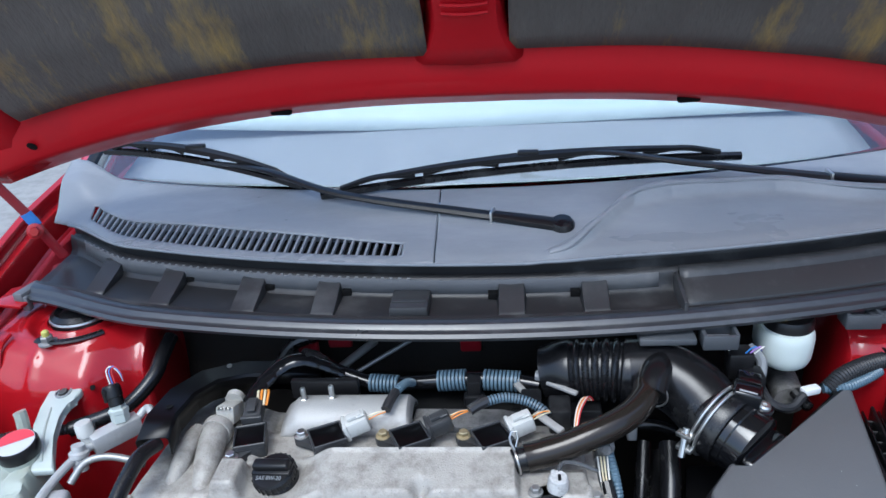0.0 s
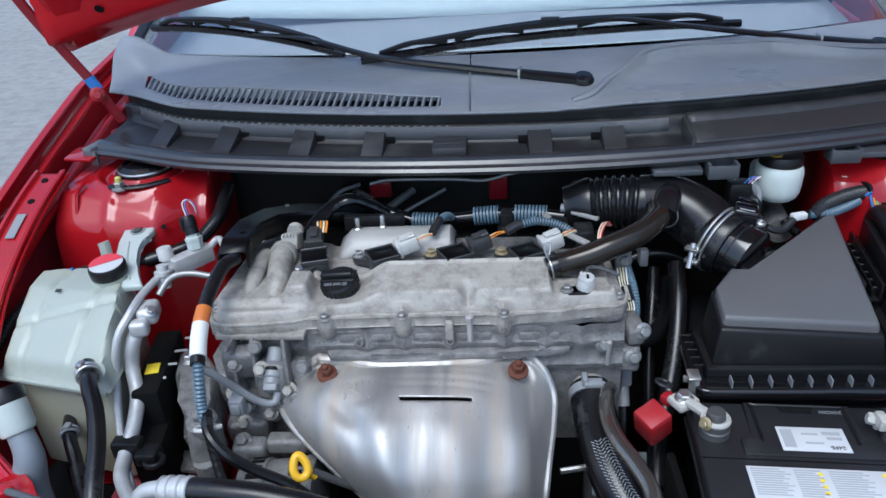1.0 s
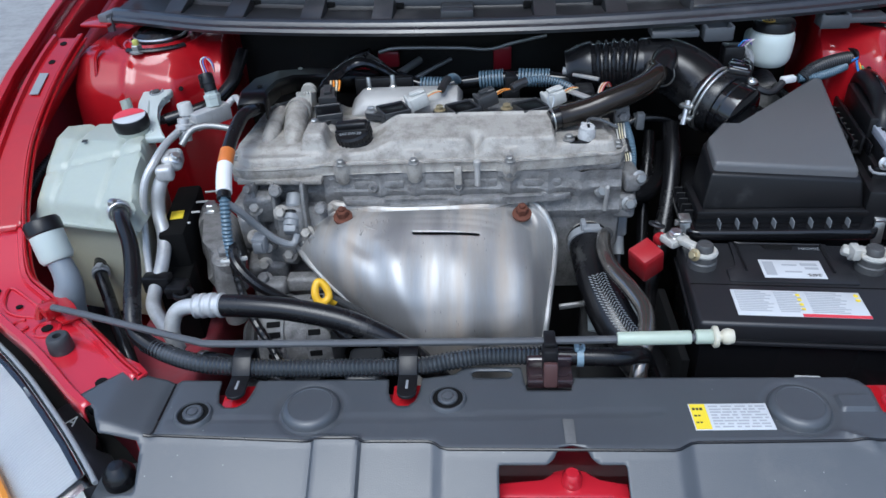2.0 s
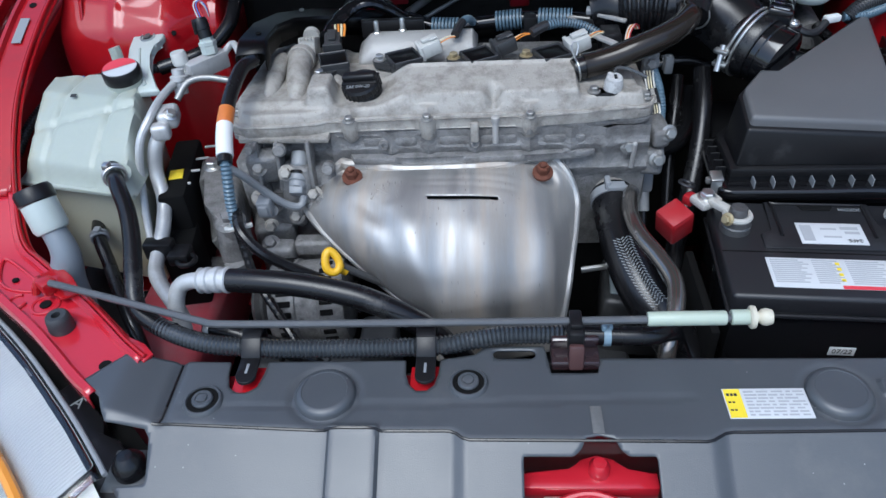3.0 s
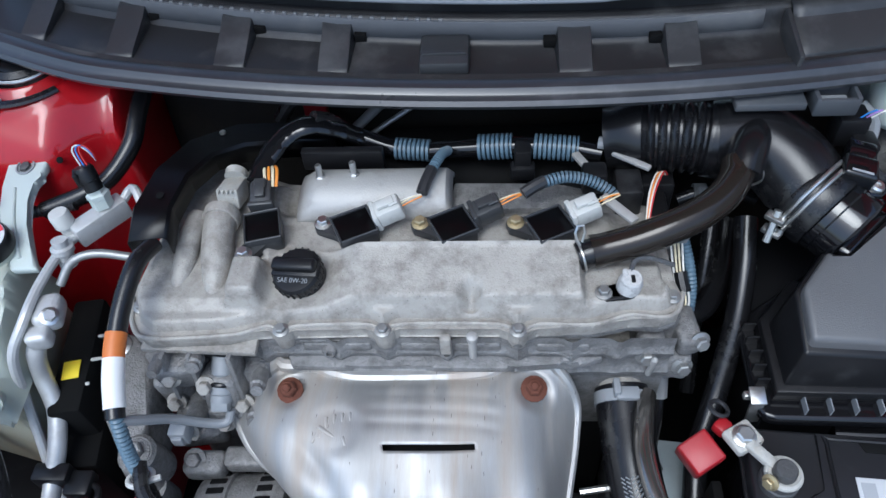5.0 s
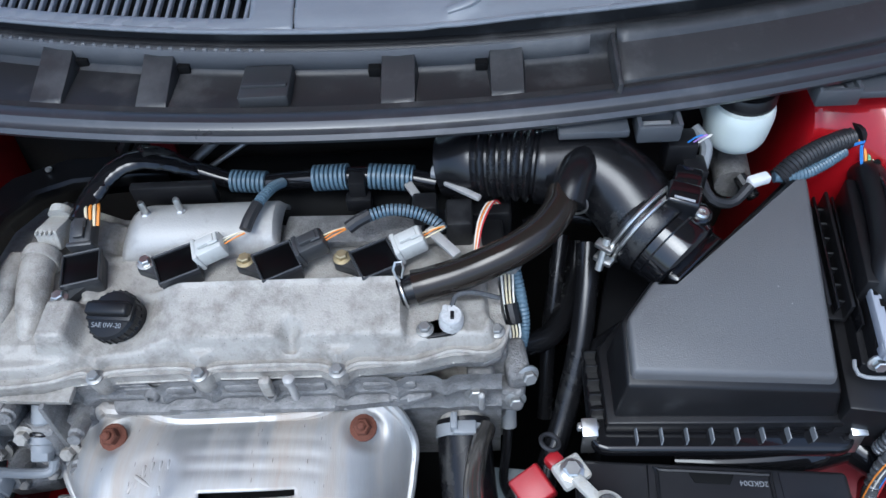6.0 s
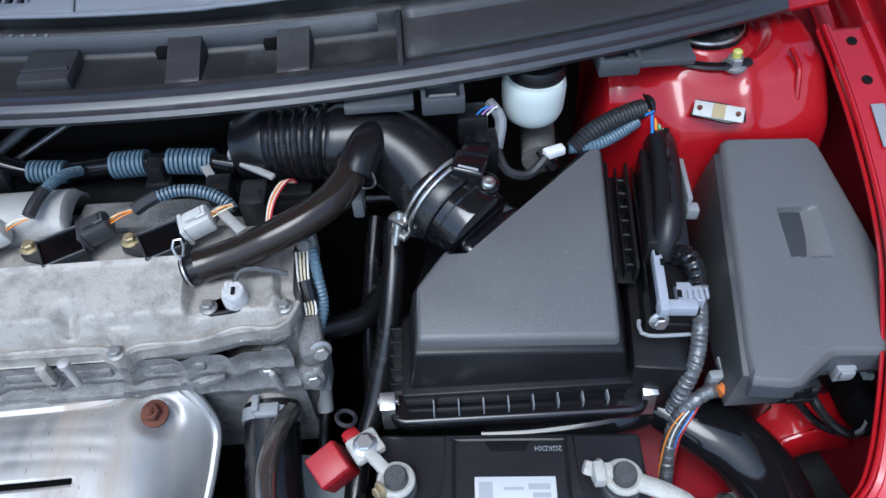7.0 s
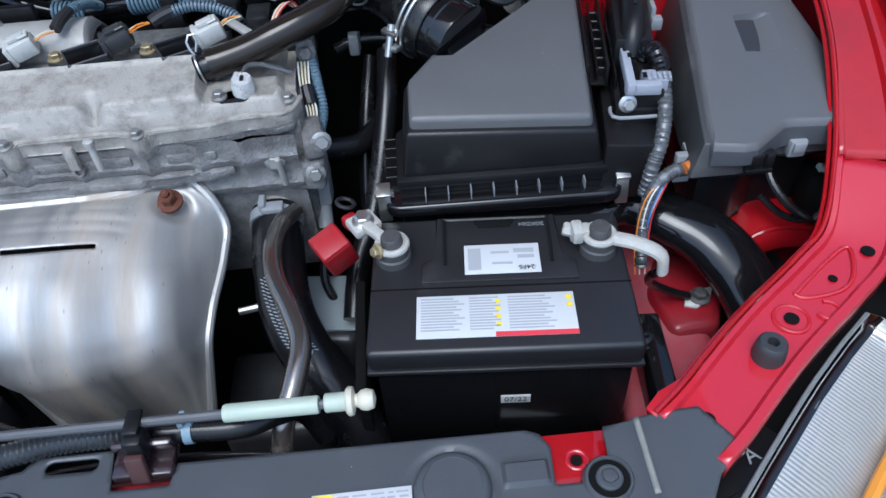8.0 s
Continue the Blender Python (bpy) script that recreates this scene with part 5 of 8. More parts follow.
# oil filler cap
cap = thing("oil_filler_cap", (-0.252, 0.676, 0.87), "black ribbed oil filler cap with a raised grip", "oil cap")
CAPM = pose(-0.254, 0.682, 0.868, 14, -7, -9) @ Matrix.Diagonal((0.88, 0.88, 1.0, 1.0))
part("base", moved(lathe([(0.030, 0), (0.030, 0.010), (0.0280, 0.012), (0.0310, 0.014), (0.0318, 0.017), (0.0318, 0.023), (0.029, 0.0265), (0.021, 0.0275), (0.001, 0.0275)], seg=36), CAPM), PLASTIC, cap)
part("grip", moved(join(box((0, 0.004, 0.0315), (0.058, 0.017, 0.013), 0.0045, 3), box((0, 0.004, 0.0270), (0.061, 0.026, 0.004), 0.0018)), CAPM), PLASTIC, cap)
for k in range(24):
    a = 2 * math.pi * k / 24
    part("rib", moved(box((0.0315 * math.cos(a), 0.0315 * math.sin(a), 0.018), (0.003, 0.003, 0.012), 0.0008, 1, rz=math.degrees(a)), CAPM), PLASTIC, cap)

# ---- ignition coils ----


def coil(x, y, rz, plug, wires, bolt_mat):
    c = thing("ignition_coil", (x, y, 0.885), "black ignition coil with a plugged connector on the valve cover", "ignition coil", "ignition coils")
    m = pose(x, y, 0.89, 0, 0, rz)
    foot = prism([(-0.040, 0.030), (-0.030, 0.035), (-0.020, 0.031), (-0.010, 0.019), (0.006, -0.010), (-0.016, -0.016), (-0.024, 0.004), (-0.041, 0.018)], -0.006, 0.004, 0.002)
    part("bracket", moved(foot, m), COILBODY, c)
    part("body", moved(join(box((0, 0, -0.002), (0.044, 0.041, 0.022), 0.004), lathe([(0.016, -0.03), (0.016, 0.0)], seg=18)), m), COILBODY, c)
    rim = [(-0.0215, -0.020), (0.0215, -0.020), (0.0215, 0.020), (-0.0215, 0.020)]
    for k in range(4):
        (ax_, ay_), (bx_, by_) = rim[k], rim[(k + 1) % 4]
        part("rim_wall", moved(box(((ax_ + bx_) / 2, (ay_ + by_) / 2, 0.010), (abs(bx_ - ax_) + 0.0024, abs(by_ - ay_) + 0.0024, 0.008), 0.001, 1), m), COILBODY, c)
    part("potting", moved(box((0, 0, 0.0098), (0.041, 0.038, 0.002), 0.0008), m), POTTING, c, "glossy black potting")
    part("bolt", moved(bolt_geo((-0.030, 0.024, 0.005), (0, 0, 1), 0.0066, 0.007), m), bolt_mat, c)
    block = join(box((0.040, -0.004, 0.018), (0.034, 0.025, 0.022), 0.004, rz=-8, ry=-14), box((0.038, -0.004, 0.032), (0.020, 0.011, 0.005), 0.001, rz=-8, ry=-14), box((0.026, -0.002, 0.014), (0.006, 0.029, 0.024), 0.002, rz=-8, ry=-14))
    cn = part("connector", moved(block, m), plug, c)
    part("locking_tab", moved(box((0.046, -0.005, 0.0335), (0.012, 0.014, 0.003), 0.001, 1, rz=-8, ry=-14), m), plug, cn)
    for k, w in enumerate(wires):
        pts = [m @ Vector((0.056, -0.010 + 0.004 * k, 0.024)), m @ Vector((0.068, -0.012 + 0.003 * k, 0.029 + 0.002 * (k % 2))), m @ Vector((0.080, -0.010 + 0.0015 * k, 0.028))]
        part("wire", tube(pts, 0.0009, 6, 0.006), WIRES[w], cn)
    return c


POTTING = mat("black_potting", (0.0025, 0.0025, 0.003), 0.30, 0.0, 0.1, 14, 300, 0.02, rough_vary=0.04, spec=0.25)
coil(-0.304, 0.733, 104, COILBODY, ("orange", "orange", "cream", "orange"), ZINC)
coil(-0.199, 0.734, 26, OFFWHITE, ("orange", "cream", "white"), ZINC)
coil(-0.088, 0.733, 27, COILBODY, ("orange", "orange", "cream"), BRASS)
coil(0.019, 0.732, 26, OFFWHITE, ("cream", "orange", "cream"), BRASS)

# valve timing sensor at the end of the cover
for c, sz, r in (((0.166, 0.650, 0.815), (0.026, 0.050, 0.030), 8), ((0.160, 0.640, 0.775), (0.034, 0.036, 0.040), -10), ((0.128, 0.636, 0.800), (0.030, 0.024, 0.050), 4)):
    part("end_lug", box(c, sz, 0.007, 3, rz=r, rx=r * 0.5), CAST_DARK, engine)
for c, a in (((0.178, 0.630, 0.822), (0.3, -1, 0.4)), ((0.165, 0.622, 0.783), (0.1, -1, 0.3)), ((0.122, 0.620, 0.808), (0, -1, 0.3))):
    part("end_bolt", bolt_geo(c, a, 0.008, 0.009), HOUSING2, engine)
part("end_pin", lathe([(0.0035, 0), (0.0035, 0.045), (0.002, 0.047)], (0.128, 0.618, 0.775), (0, -0.2, 1), 10), SMOOTH_CAST, engine)
vvt = thing("timing_sensor", (0.098, 0.664, 0.872), "white sensor plug held by a bolt on the valve cover", "sensor")
part("foot", prism([(0.062, 0.652), (0.074, 0.646), (0.106, 0.652), (0.114, 0.664), (0.106, 0.676), (0.072, 0.667)], 0.870, 0.876, 0.002), PLASTIC, vvt)
part("plug", join(lathe([(0.013, 0), (0.013, 0.014), (0.0115, 0.017), (0.0115, 0.020), (0.010, 0.022), (0.001, 0.022)], (0.099, 0.664, 0.874), (0.05, -0.1, 1), 16), box((0.094, 0.668, 0.895), (0.006, 0.010, 0.006), 0.002)), mat("aged_sensor_plastic", (0.58, 0.58, 0.57), 0.5, 0.0, 0.4, 120, 300, 0.2, dirt=(0.12, 0.11, 0.10), dirt_amount=0.4, dirt_scale=90), vvt)
part("bolt", bolt_geo((0.072, 0.656, 0.878), (0, 0, 1), 0.0062, 0.007), HOUSING2, vvt)
part("lead", tube([(0.100, 0.670, 0.894), (0.106, 0.684, 0.897), (0.124, 0.690, 0.892), (0.150, 0.692, 0.878)], 0.0028, 8, 0.006), SILVERTAPE, vvt)
for dx in (0.002,):
    part("pin", box((0.099 + dx, 0.660, 0.8965), (0.004, 0.009, 0.003), 0.0008), PLASTIC, vvt)

# ---- exhaust heat shield ----
shield = thing("heat_shield", (-0.15, 0.5, 0.60), "pressed steel exhaust heat shield with a slot and rusty bolts", "heat shield")


SH_L = [(0, -0.290, 0.622, 0.790), (0.06, -0.318, 0.611, 0.772), (0.14, -0.350, 0.604, 0.734), (0.22, -0.344, 0.574, 0.742), (0.35, -0.318, 0.536, 0.738), (0.48, -0.288, 0.516, 0.716), (0.60, -0.245, 0.490, 0.688), (0.80, -0.188, 0.452, 0.662), (1, -0.150, 0.430, 0.578)]
SH_R = [(0, 0.012, 0.630, 0.790), (0.06, 0.038, 0.614, 0.774), (0.14, 0.052, 0.600, 0.736), (0.35, 0.046, 0.553, 0.716), (0.6, 0.036, 0.502, 0.700), (0.8, 0.030, 0.468, 0.680), (1, 0.016, 0.436, 0.590)]
SH_C = [(0, 0, 0.611, 0.777), (0.05, 0, 0.602, 0.790), (0.12, 0, 0.574, 0.8035), (0.26, 0, 0.517, 0.8045), (0.40, 0, 0.462, 0.790), (0.52, 0, 0.426, 0.757), (0.66, 0, 0.408, 0.712), (0.82, 0, 0.418, 0.662), (1, 0, 0.440, 0.565)]


def smooth_table(table, v):
    """The table's columns at v, rounded off at its corners."""
    a = np.array(table, float)
    vs = v + np.linspace(-0.045, 0.045, 7)
    vs = np.clip(vs, 0, 1) if 0.045 < v < 0.955 else np.array([v])
    return np.array([np.interp(vs, a[:, 0], a[:, k]).mean() for k in (1, 2, 3)])


def shield_pt(u, v):
    """u from left to right, v from the upper rim to the lower edge."""
    left, right, mid = smooth_table(SH_L, v), smooth_table(SH_R, v), smooth_table(SH_C, v)
    p = left + (right - left) * u
    w = 1 - abs(2 * u - 1) ** 3.2
    p[1] += (mid[1] - (left[1] + right[1]) / 2) * w
    p[2] += (mid[2] - (left[2] + right[2]) / 2) * w
    x, y, z = p
    y += float(ss(0.16, 0.0, v)) * (0.012 * math.exp(-((u - 0.14) / 0.09) ** 2) + 0.012 * math.exp(-((u - 0.88) / 0.08) ** 2))
    out = 0.0068 * float(ss(0.24, 0.46, v)) * math.cos((x + 0.088) * 2 * math.pi / 0.092) * float(ss(0.22, 0.38, u)) * float(ss(1.0, 0.90, u))
    out -= 0.010 * math.exp(-(((x + 0.235) * 0.75 + (y - 0.500) * 0.66) / 0.012) ** 2 - ((x + 0.235) * 0.66 - (y - 0.500) * 0.75) ** 2 / 0.0012)
    for yy in (0.574, 0.556, 0.540):
        out -= 0.0011 * math.exp(-((y - yy) / 0.005) ** 2) * float(ss(-0.19, -0.17, x)) * float(ss(-0.03, -0.05, x))
    out -= 0.0022 * float(ss(0.036, 0.020, math.hypot(x + 0.214, (y - 0.532) * 1.05)))
    for bx, by in ((-0.271, 0.586), (0.000, 0.592)):
        out -= 0.007 * float(ss(0.026, 0.014, math.hypot(x - bx, y - by)))
    return Vector((x, y - out * 0.6, z + out * 0.8))


grid = [[shield_pt(u, v) for u in np.linspace(0, 1, 110)] for v in np.linspace(0, 1, 120)]


def slot_cut(g):
    """Leaves the slot out: a straight run of cells in two rows."""
    keep = []
    for k, q in enumerate(g[1]):
        row = k // 109
        cx = (g[0][q[0]][0] + g[0][q[1]][0]) / 2
        if not (row in SLOT_ROWS and -0.160 < cx < -0.063):
            keep.append(q)
    return g[0], keep


mid_y = [grid[r][62].y for r in range(120)]
row0 = min(range(120), key=lambda r: abs(mid_y[r] - 0.519))
SLOT_ROWS = (row0, row0 + 1)
part("shell", slot_cut(loft(grid)), STEEL, shield, "bare pressed steel shell", thick=0.0015, angle=50)
rim_line = [shield_pt(0.0, v) for v in np.linspace(1, 0, 16)] + [shield_pt(u, 0.015) + Vector((0, -0.003, 0.006)) for u in np.linspace(0.05, 0.95, 16)] + [shield_pt(1.0, v) for v in np.linspace(0, 1, 16)]
part("rolled_rim", tube(rim_line, 0.0068, 10, 0.008, lambda s, f: 0.85 + 0.45 * float(ss(0.30, 0.38, f)) * float(ss(0.76, 0.68, f))), STEEL, shield)
# black plate painted as the shade inside the slot
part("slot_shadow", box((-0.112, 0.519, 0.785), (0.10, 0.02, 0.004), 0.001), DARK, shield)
for bx, by, bz in ((-0.271, 0.585, 0.792), (0.000, 0.591, 0.788)):
    part("bolt", join(bolt_geo((bx, by, bz), (0, -0.35, 1), 0.0095, 0.014, 1.55), lathe([(0.005, 0.012), (0.005, 0.018), (0.003, 0.020)], (bx, by, bz), (0, -0.35, 1), 8)), RUST, shield, "rusty hexagon bolt")
part("bolt", bolt_geo((0.0, 0.448, 0.622), (0.2, -0.9, 0.3), 0.009, 0.010), RUST, shield, "rusty hexagon bolt")
def on_shield(x, y):
    """Height of the shell's top near x, y."""
    best = min((p for row in grid[:60] for p in row), key=lambda p: (p.x - x) ** 2 + (p.y - y) ** 2)
    return best.z


marks = [(-0.222 + 0.0085 * k, 0.541 + 0.002 * k, 0.0030, 0.017 - 0.002 * abs(k - 1), 4) for k in range(4)]
marks += [(-0.213, 0.526, 0.0030, 0.040, 58), (-0.226, 0.531, 0.0030, 0.014, -20), (-0.233, 0.526, 0.0030, 0.014, -20), (-0.200, 0.520, 0.0030, 0.012, 20)]
for mx, my, w, ln, r in marks:
    part("stamped_mark", box((mx, my, on_shield(mx, my) + 0.0002), (w * 1.3, ln, 0.0034), 0.0015, rz=r, rx=3), STEEL, shield)

# ---- air filter box ----
airbox = thing("air_filter_box", (0.39, 0.70, 0.60), "charcoal plastic air filter box with a slanted lid", "air filter box")
LID = [(0.268, 0.597), (0.500, 0.592), (0.520, 0.848), (0.486, 0.852), (0.338, 0.716), (0.316, 0.731), (0.270, 0.676)]
lid_slope = lambda x, y: 0.245 * (y - 0.60) - 0.06 * (x - 0.39)
LID_TOP = [(0.277, 0.609), (0.491, 0.604), (0.511, 0.840), (0.489, 0.840), (0.339, 0.703), (0.316, 0.718), (0.279, 0.672)]
# black material paints in the darkness that the lid's sides mirror
part("skirt", prism(LID, 0.784, 0.832, 0.004, 3, 0.008, lid_slope), PLASTIC, airbox)
part("lid", prism(LID_TOP, 0.800, 0.8450, 0.006, 4, 0.004, lid_slope), BOXLID, airbox, "grained charcoal lid")
part("lid_flange", prism([(0.260, 0.590), (0.508, 0.585), (0.528, 0.853), (0.486, 0.862), (0.338, 0.727), (0.312, 0.742), (0.262, 0.684)], 0.772, 0.785, 0.003, 2), PLASTIC, airbox)
part("base_rim", prism([(0.243, 0.586), (0.249, 0.574), (0.260, 0.570), (0.505, 0.564), (0.517, 0.568), (0.524, 0.580), (0.540, 0.858), (0.484, 0.868), (0.246, 0.70)], 0.744, 0.762, 0.006, 4), GLOSS, airbox)
part("base", prism([(0.262, 0.592), (0.507, 0.587), (0.525, 0.850), (0.30, 0.850), (0.262, 0.70)], 0.60, 0.750, 0.006), PLASTIC, airbox)
part("waist", prism([(0.262, 0.594), (0.507, 0.588), (0.525, 0.850), (0.486, 0.858), (0.262, 0.69)], 0.762, 0.774, 0.001), PLASTIC, airbox)
for k in range(8):
    x = 0.292 + 0.0265 * k
    part("rib", box((x, 0.5835 - 0.0000 * k, 0.768), (0.0014, 0.018, 0.012), 0.0004, 1, rz=-1.5), GREYCON, airbox)
for k in range(5):
    part("rib", box((0.254, 0.612 + 0.018 * k, 0.768), (0.014, 0.0022, 0.016), 0.0005, 1), PLASTIC, airbox)
for x, y in ((0.243, 0.594), (0.523, 0.588)):
    part("clip", join(box((x, y - 0.010, 0.752), (0.015, 0.004, 0.036), 0.001, rx=-8), box((x, y - 0.002, 0.773), (0.017, 0.020, 0.004), 0.001, rx=12), box((x, y + 0.004, 0.762), (0.024, 0.008, 0.010), 0.002)), ZINC, airbox, "bright spring clip")
# outlet neck with the air flow meter
neck = Vector((0.336, 0.762, 0.876))
nd = Vector((-0.66, 0.72, 0.22)).normalized()
part("outlet", lathe([(0.010, -0.030), (0.040, -0.030), (0.0450, -0.027), (0.0455, -0.023), (0.0455, -0.006), (0.047, -0.004), (0.047, 0.004), (0.0455, 0.006), (0.0455, 0.02), (0.044, 0.03)], neck, nd, 40), METERBLACK, airbox)
part("outlet_duct", prism([(0.318, 0.735), (0.345, 0.708), (0.410, 0.770), (0.385, 0.800)], 0.80, 0.868, 0.010, 3), METERBLACK, airbox)
mp_ = pose(0.343, 0.7745, 0.9150, 4, 8, -16)
flow = part("air_flow_meter", moved(join(prism([(-0.038, -0.004), (-0.032, -0.012), (-0.016, -0.017), (0.016, -0.017), (0.032, -0.012), (0.038, -0.004), (0.038, 0.006), (0.030, 0.014), (0.014, 0.017), (-0.014, 0.017), (-0.030, 0.014), (-0.038, 0.006)], -0.020, 0.005, 0.0015), box((0.002, 0.006, 0.014), (0.036, 0.030, 0.022), 0.004, 3), box((0.004, 0.030, 0.012), (0.030, 0.032, 0.020), 0.003)), mp_), METERBLACK, airbox)
for dx in (-0.026, 0.026):
    part("meter_screw", moved(lathe([(0.0080, 0), (0.0080, 0.003), (0.0062, 0.0055), (0.003, 0.0055), (0.002, 0.0035)], (dx, -0.001, 0.005), (0, 0, 1), 16), mp_), ZINC, flow)
part("meter_print", moved(box((0.002, -0.004, 0.0255), (0.022, 0.003, 0.0005), 0), mp_), PRINT, flow)

# ---- intake hose ----
intake = thing("intake_hose", (0.22, 0.83, 0.86), "black rubber intake hose with bellows and a steel clamp", "intake hose")
part("bellows", tube([(0.094, 0.866, 0.904), (0.125, 0.861, 0.912), (0.175, 0.853, 0.918), (0.215, 0.846, 0.918)], 0.046, 26, 0.0025,
                     lambda s, f: (1.0 - 0.12 * (0.5 - 0.5 * math.cos(2 * math.pi * s / 0.0125)) ** 1.5 * float(ss(0.30, 0.36, f)) * float(ss(0.92, 0.86, f))) * (0.85 + 0.15 * float(ss(0, 0.3, f)))), RUBBER, intake)
part("elbow", tube([(0.205, 0.847, 0.918), (0.250, 0.846, 0.917), (0.288, 0.822, 0.905), (0.318, 0.782, 0.884)], 0.047, 26, 0.006), RUBBER, intake)
part("cuff", lathe([(0.049, -0.012), (0.051, -0.008), (0.051, 0.022), (0.049, 0.026)], neck + nd * 0.018, nd, 30), RUBBER, intake)
cl = part("clamp", join(torus(neck + nd * 0.026, nd, 0.0525, 0.0025, 36), torus(neck + nd * 0.034, nd, 0.0525, 0.0025, 36)), ZINC, intake, "double wire hose clamp")
scr = neck + nd * 0.03 + Vector((-0.048, -0.032, -0.012))
part("clamp_screw", join(tube([scr + Vector((-0.006, -0.012, -0.012)), scr + Vector((0.002, 0.004, 0.022))], 0.0045, 10, smooth=False), box(scr + Vector((0, 0, 0.014)), (0.022, 0.012, 0.007), 0.002, rz=-40), box(scr - Vector((0, 0.004, 0.004)), (0.022, 0.012, 0.007), 0.002, rz=-40)), ZINC, cl)
part("breather_socket", tube([(0.248, 0.832, 0.940), (0.235, 0.800, 0.942), (0.226, 0.775, 0.930)], 0.021, 16, 0.006), RUBBER, intake)

# breather hose to the valve cover
pcv = thing("breather_hose", (0.14, 0.74, 0.88), "shiny dark moulded breather hose on a spring clip", "hose")
part("hose", tube([(0.062, 0.697, 0.895), (0.085, 0.701, 0.899), (0.110, 0.705, 0.905), (0.138, 0.711, 0.914), (0.170, 0.723, 0.922), (0.198, 0.742, 0.928), (0.214, 0.762, 0.932), (0.224, 0.784, 0.934)], 0.0178, 20, 0.005, lambda s, f: 1.0 + 0.07 * float(ss(0.05, 0.0, f)) + 0.12 * float(ss(0.94, 1.0, f))), BRONZE, pcv)
part("cuff", lathe([(0.0145, 0), (0.0155, 0.002), (0.0155, 0.026), (0.0150, 0.030)], (0.046, 0.6925, 0.892), (0.95, 0.25, 0.15), 20), RUBBER, pcv)
part("spring_clip", join(torus((0.050, 0.693, 0.893), (0.95, 0.25, 0.15), 0.0170, 0.0014), tube([(0.048, 0.694, 0.910), (0.042, 0.698, 0.922), (0.046, 0.706, 0.930), (0.053, 0.704, 0.926), (0.050, 0.697, 0.912)], 0.0014, 6)), ZINC, pcv)
part("spring_clip", torus((0.228, 0.781, 0.929), (0.45, 0.85, 0.1), 0.0215, 0.0014), ZINC, pcv)

# ---- fuse box ----
fuse = thing("fuse_box", (0.69, 0.70, 0.70), "large charcoal plastic fuse box with a stepped lid", "fuse box")
FB = [(0.604, 0.552), (0.644, 0.546), (0.660, 0.548), (0.684, 0.565), (0.698, 0.574), (0.764, 0.570), (0.779, 0.580), (0.785, 0.632), (0.777, 0.700), (0.755, 0.815), (0.745, 0.826), (0.650, 0.832), (0.641, 0.826)]
fbslope = lambda x, y: 0.27 * (y - 0.56)


def fb_top(x, y):
    z = 0.828 + fbslope(x, y)
    dent = np.maximum.reduce([-(y - 0.679 + 0.12 * (x - 0.70)), (y - 0.735), (0.684 - x), x - 0.728])
    return z - 0.012 * ss(0.0014, -0.0014, dent) * ss(0.590, 0.735, y) * ss(0.732, 0.690, x)


fine_edge = []
for (ax_, ay_), (bx_, by_) in zip(FB, FB[1:] + FB[:1]):
    for f in np.linspace(0, 1, 9)[:-1]:
        fine_edge.append((ax_ + (bx_ - ax_) * f, ay_ + (by_ - ay_) * f))
fine_edge = [tuple(sum(fine_edge[(i + o) % len(fine_edge)][k] for o in (-1, 0, 1)) / 3 for k in (0, 1)) for i in range(len(fine_edge))]
fc = Vector((0.690, 0.700))
wall_rows = []
for inset, dz, flat_z in ((0.0, 0, 0.800), (0.0005, -0.014, None), (0.0015, -0.007, None), (0.0035, -0.0026, None), (0.0065, -0.0005, None), (0.0095, 0.0, None)):
    row = []
    for p in fine_edge + fine_edge[:1]:
        e = 0.001
        gr = Vector((float(sdf(FB, p[0] + e, p[1]) - sdf(FB, p[0] - e, p[1])), float(sdf(FB, p[0], p[1] + e) - sdf(FB, p[0], p[1] - e))))
        gr = (gr.normalized() + (Vector(p) - fc).normalized() * 0.35).normalized()
        q = Vector(p) - gr * inset * 1.1
        row.append((q.x, q.y, flat_z if flat_z else 0.828 + fbslope(q.x, q.y) + dz))
    wall_rows.append(row)
part("lid_wall", loft(list(reversed(wall_rows[:3]))), COVER, fuse, angle=60)
part("lid_edge", loft(list(reversed(wall_rows[2:]))), BOXLID, fuse, angle=60)
part("lid", sheet(lambda x, y: sdf(FB, x, y) + 0.0072, lambda x, y: fb_top(x, y) + 0.0002, 0.59, 0.795, 0.55, 0.85, 0.0014), BOXLID, fuse, "grained charcoal lid", angle=30)
part("base", prism([(0.618, 0.590), (0.668, 0.588), (0.70, 0.612), (0.760, 0.612), (0.772, 0.64), (0.762, 0.700), (0.736, 0.815), (0.636, 0.820)], 0.67, 0.812, 0.004), PLASTIC, fuse)
part("lid_skirt", prism([(0.588, 0.550), (0.640, 0.549), (0.665, 0.555), (0.694, 0.579), (0.762, 0.576), (0.774, 0.586), (0.780, 0.632), (0.772, 0.698), (0.750, 0.812), (0.742, 0.820), (0.622, 0.828)], 0.785, 0.8215, 0.003, 2, 0.013, fbslope), TRAY, fuse)
part("base_lip", prism([(0.592, 0.556), (0.652, 0.551), (0.689, 0.568), (0.704, 0.584), (0.764, 0.580), (0.776, 0.592), (0.780, 0.632), (0.770, 0.700), (0.744, 0.818), (0.620, 0.824)], 0.778, 0.786, 0.002), GLOSS, fuse)
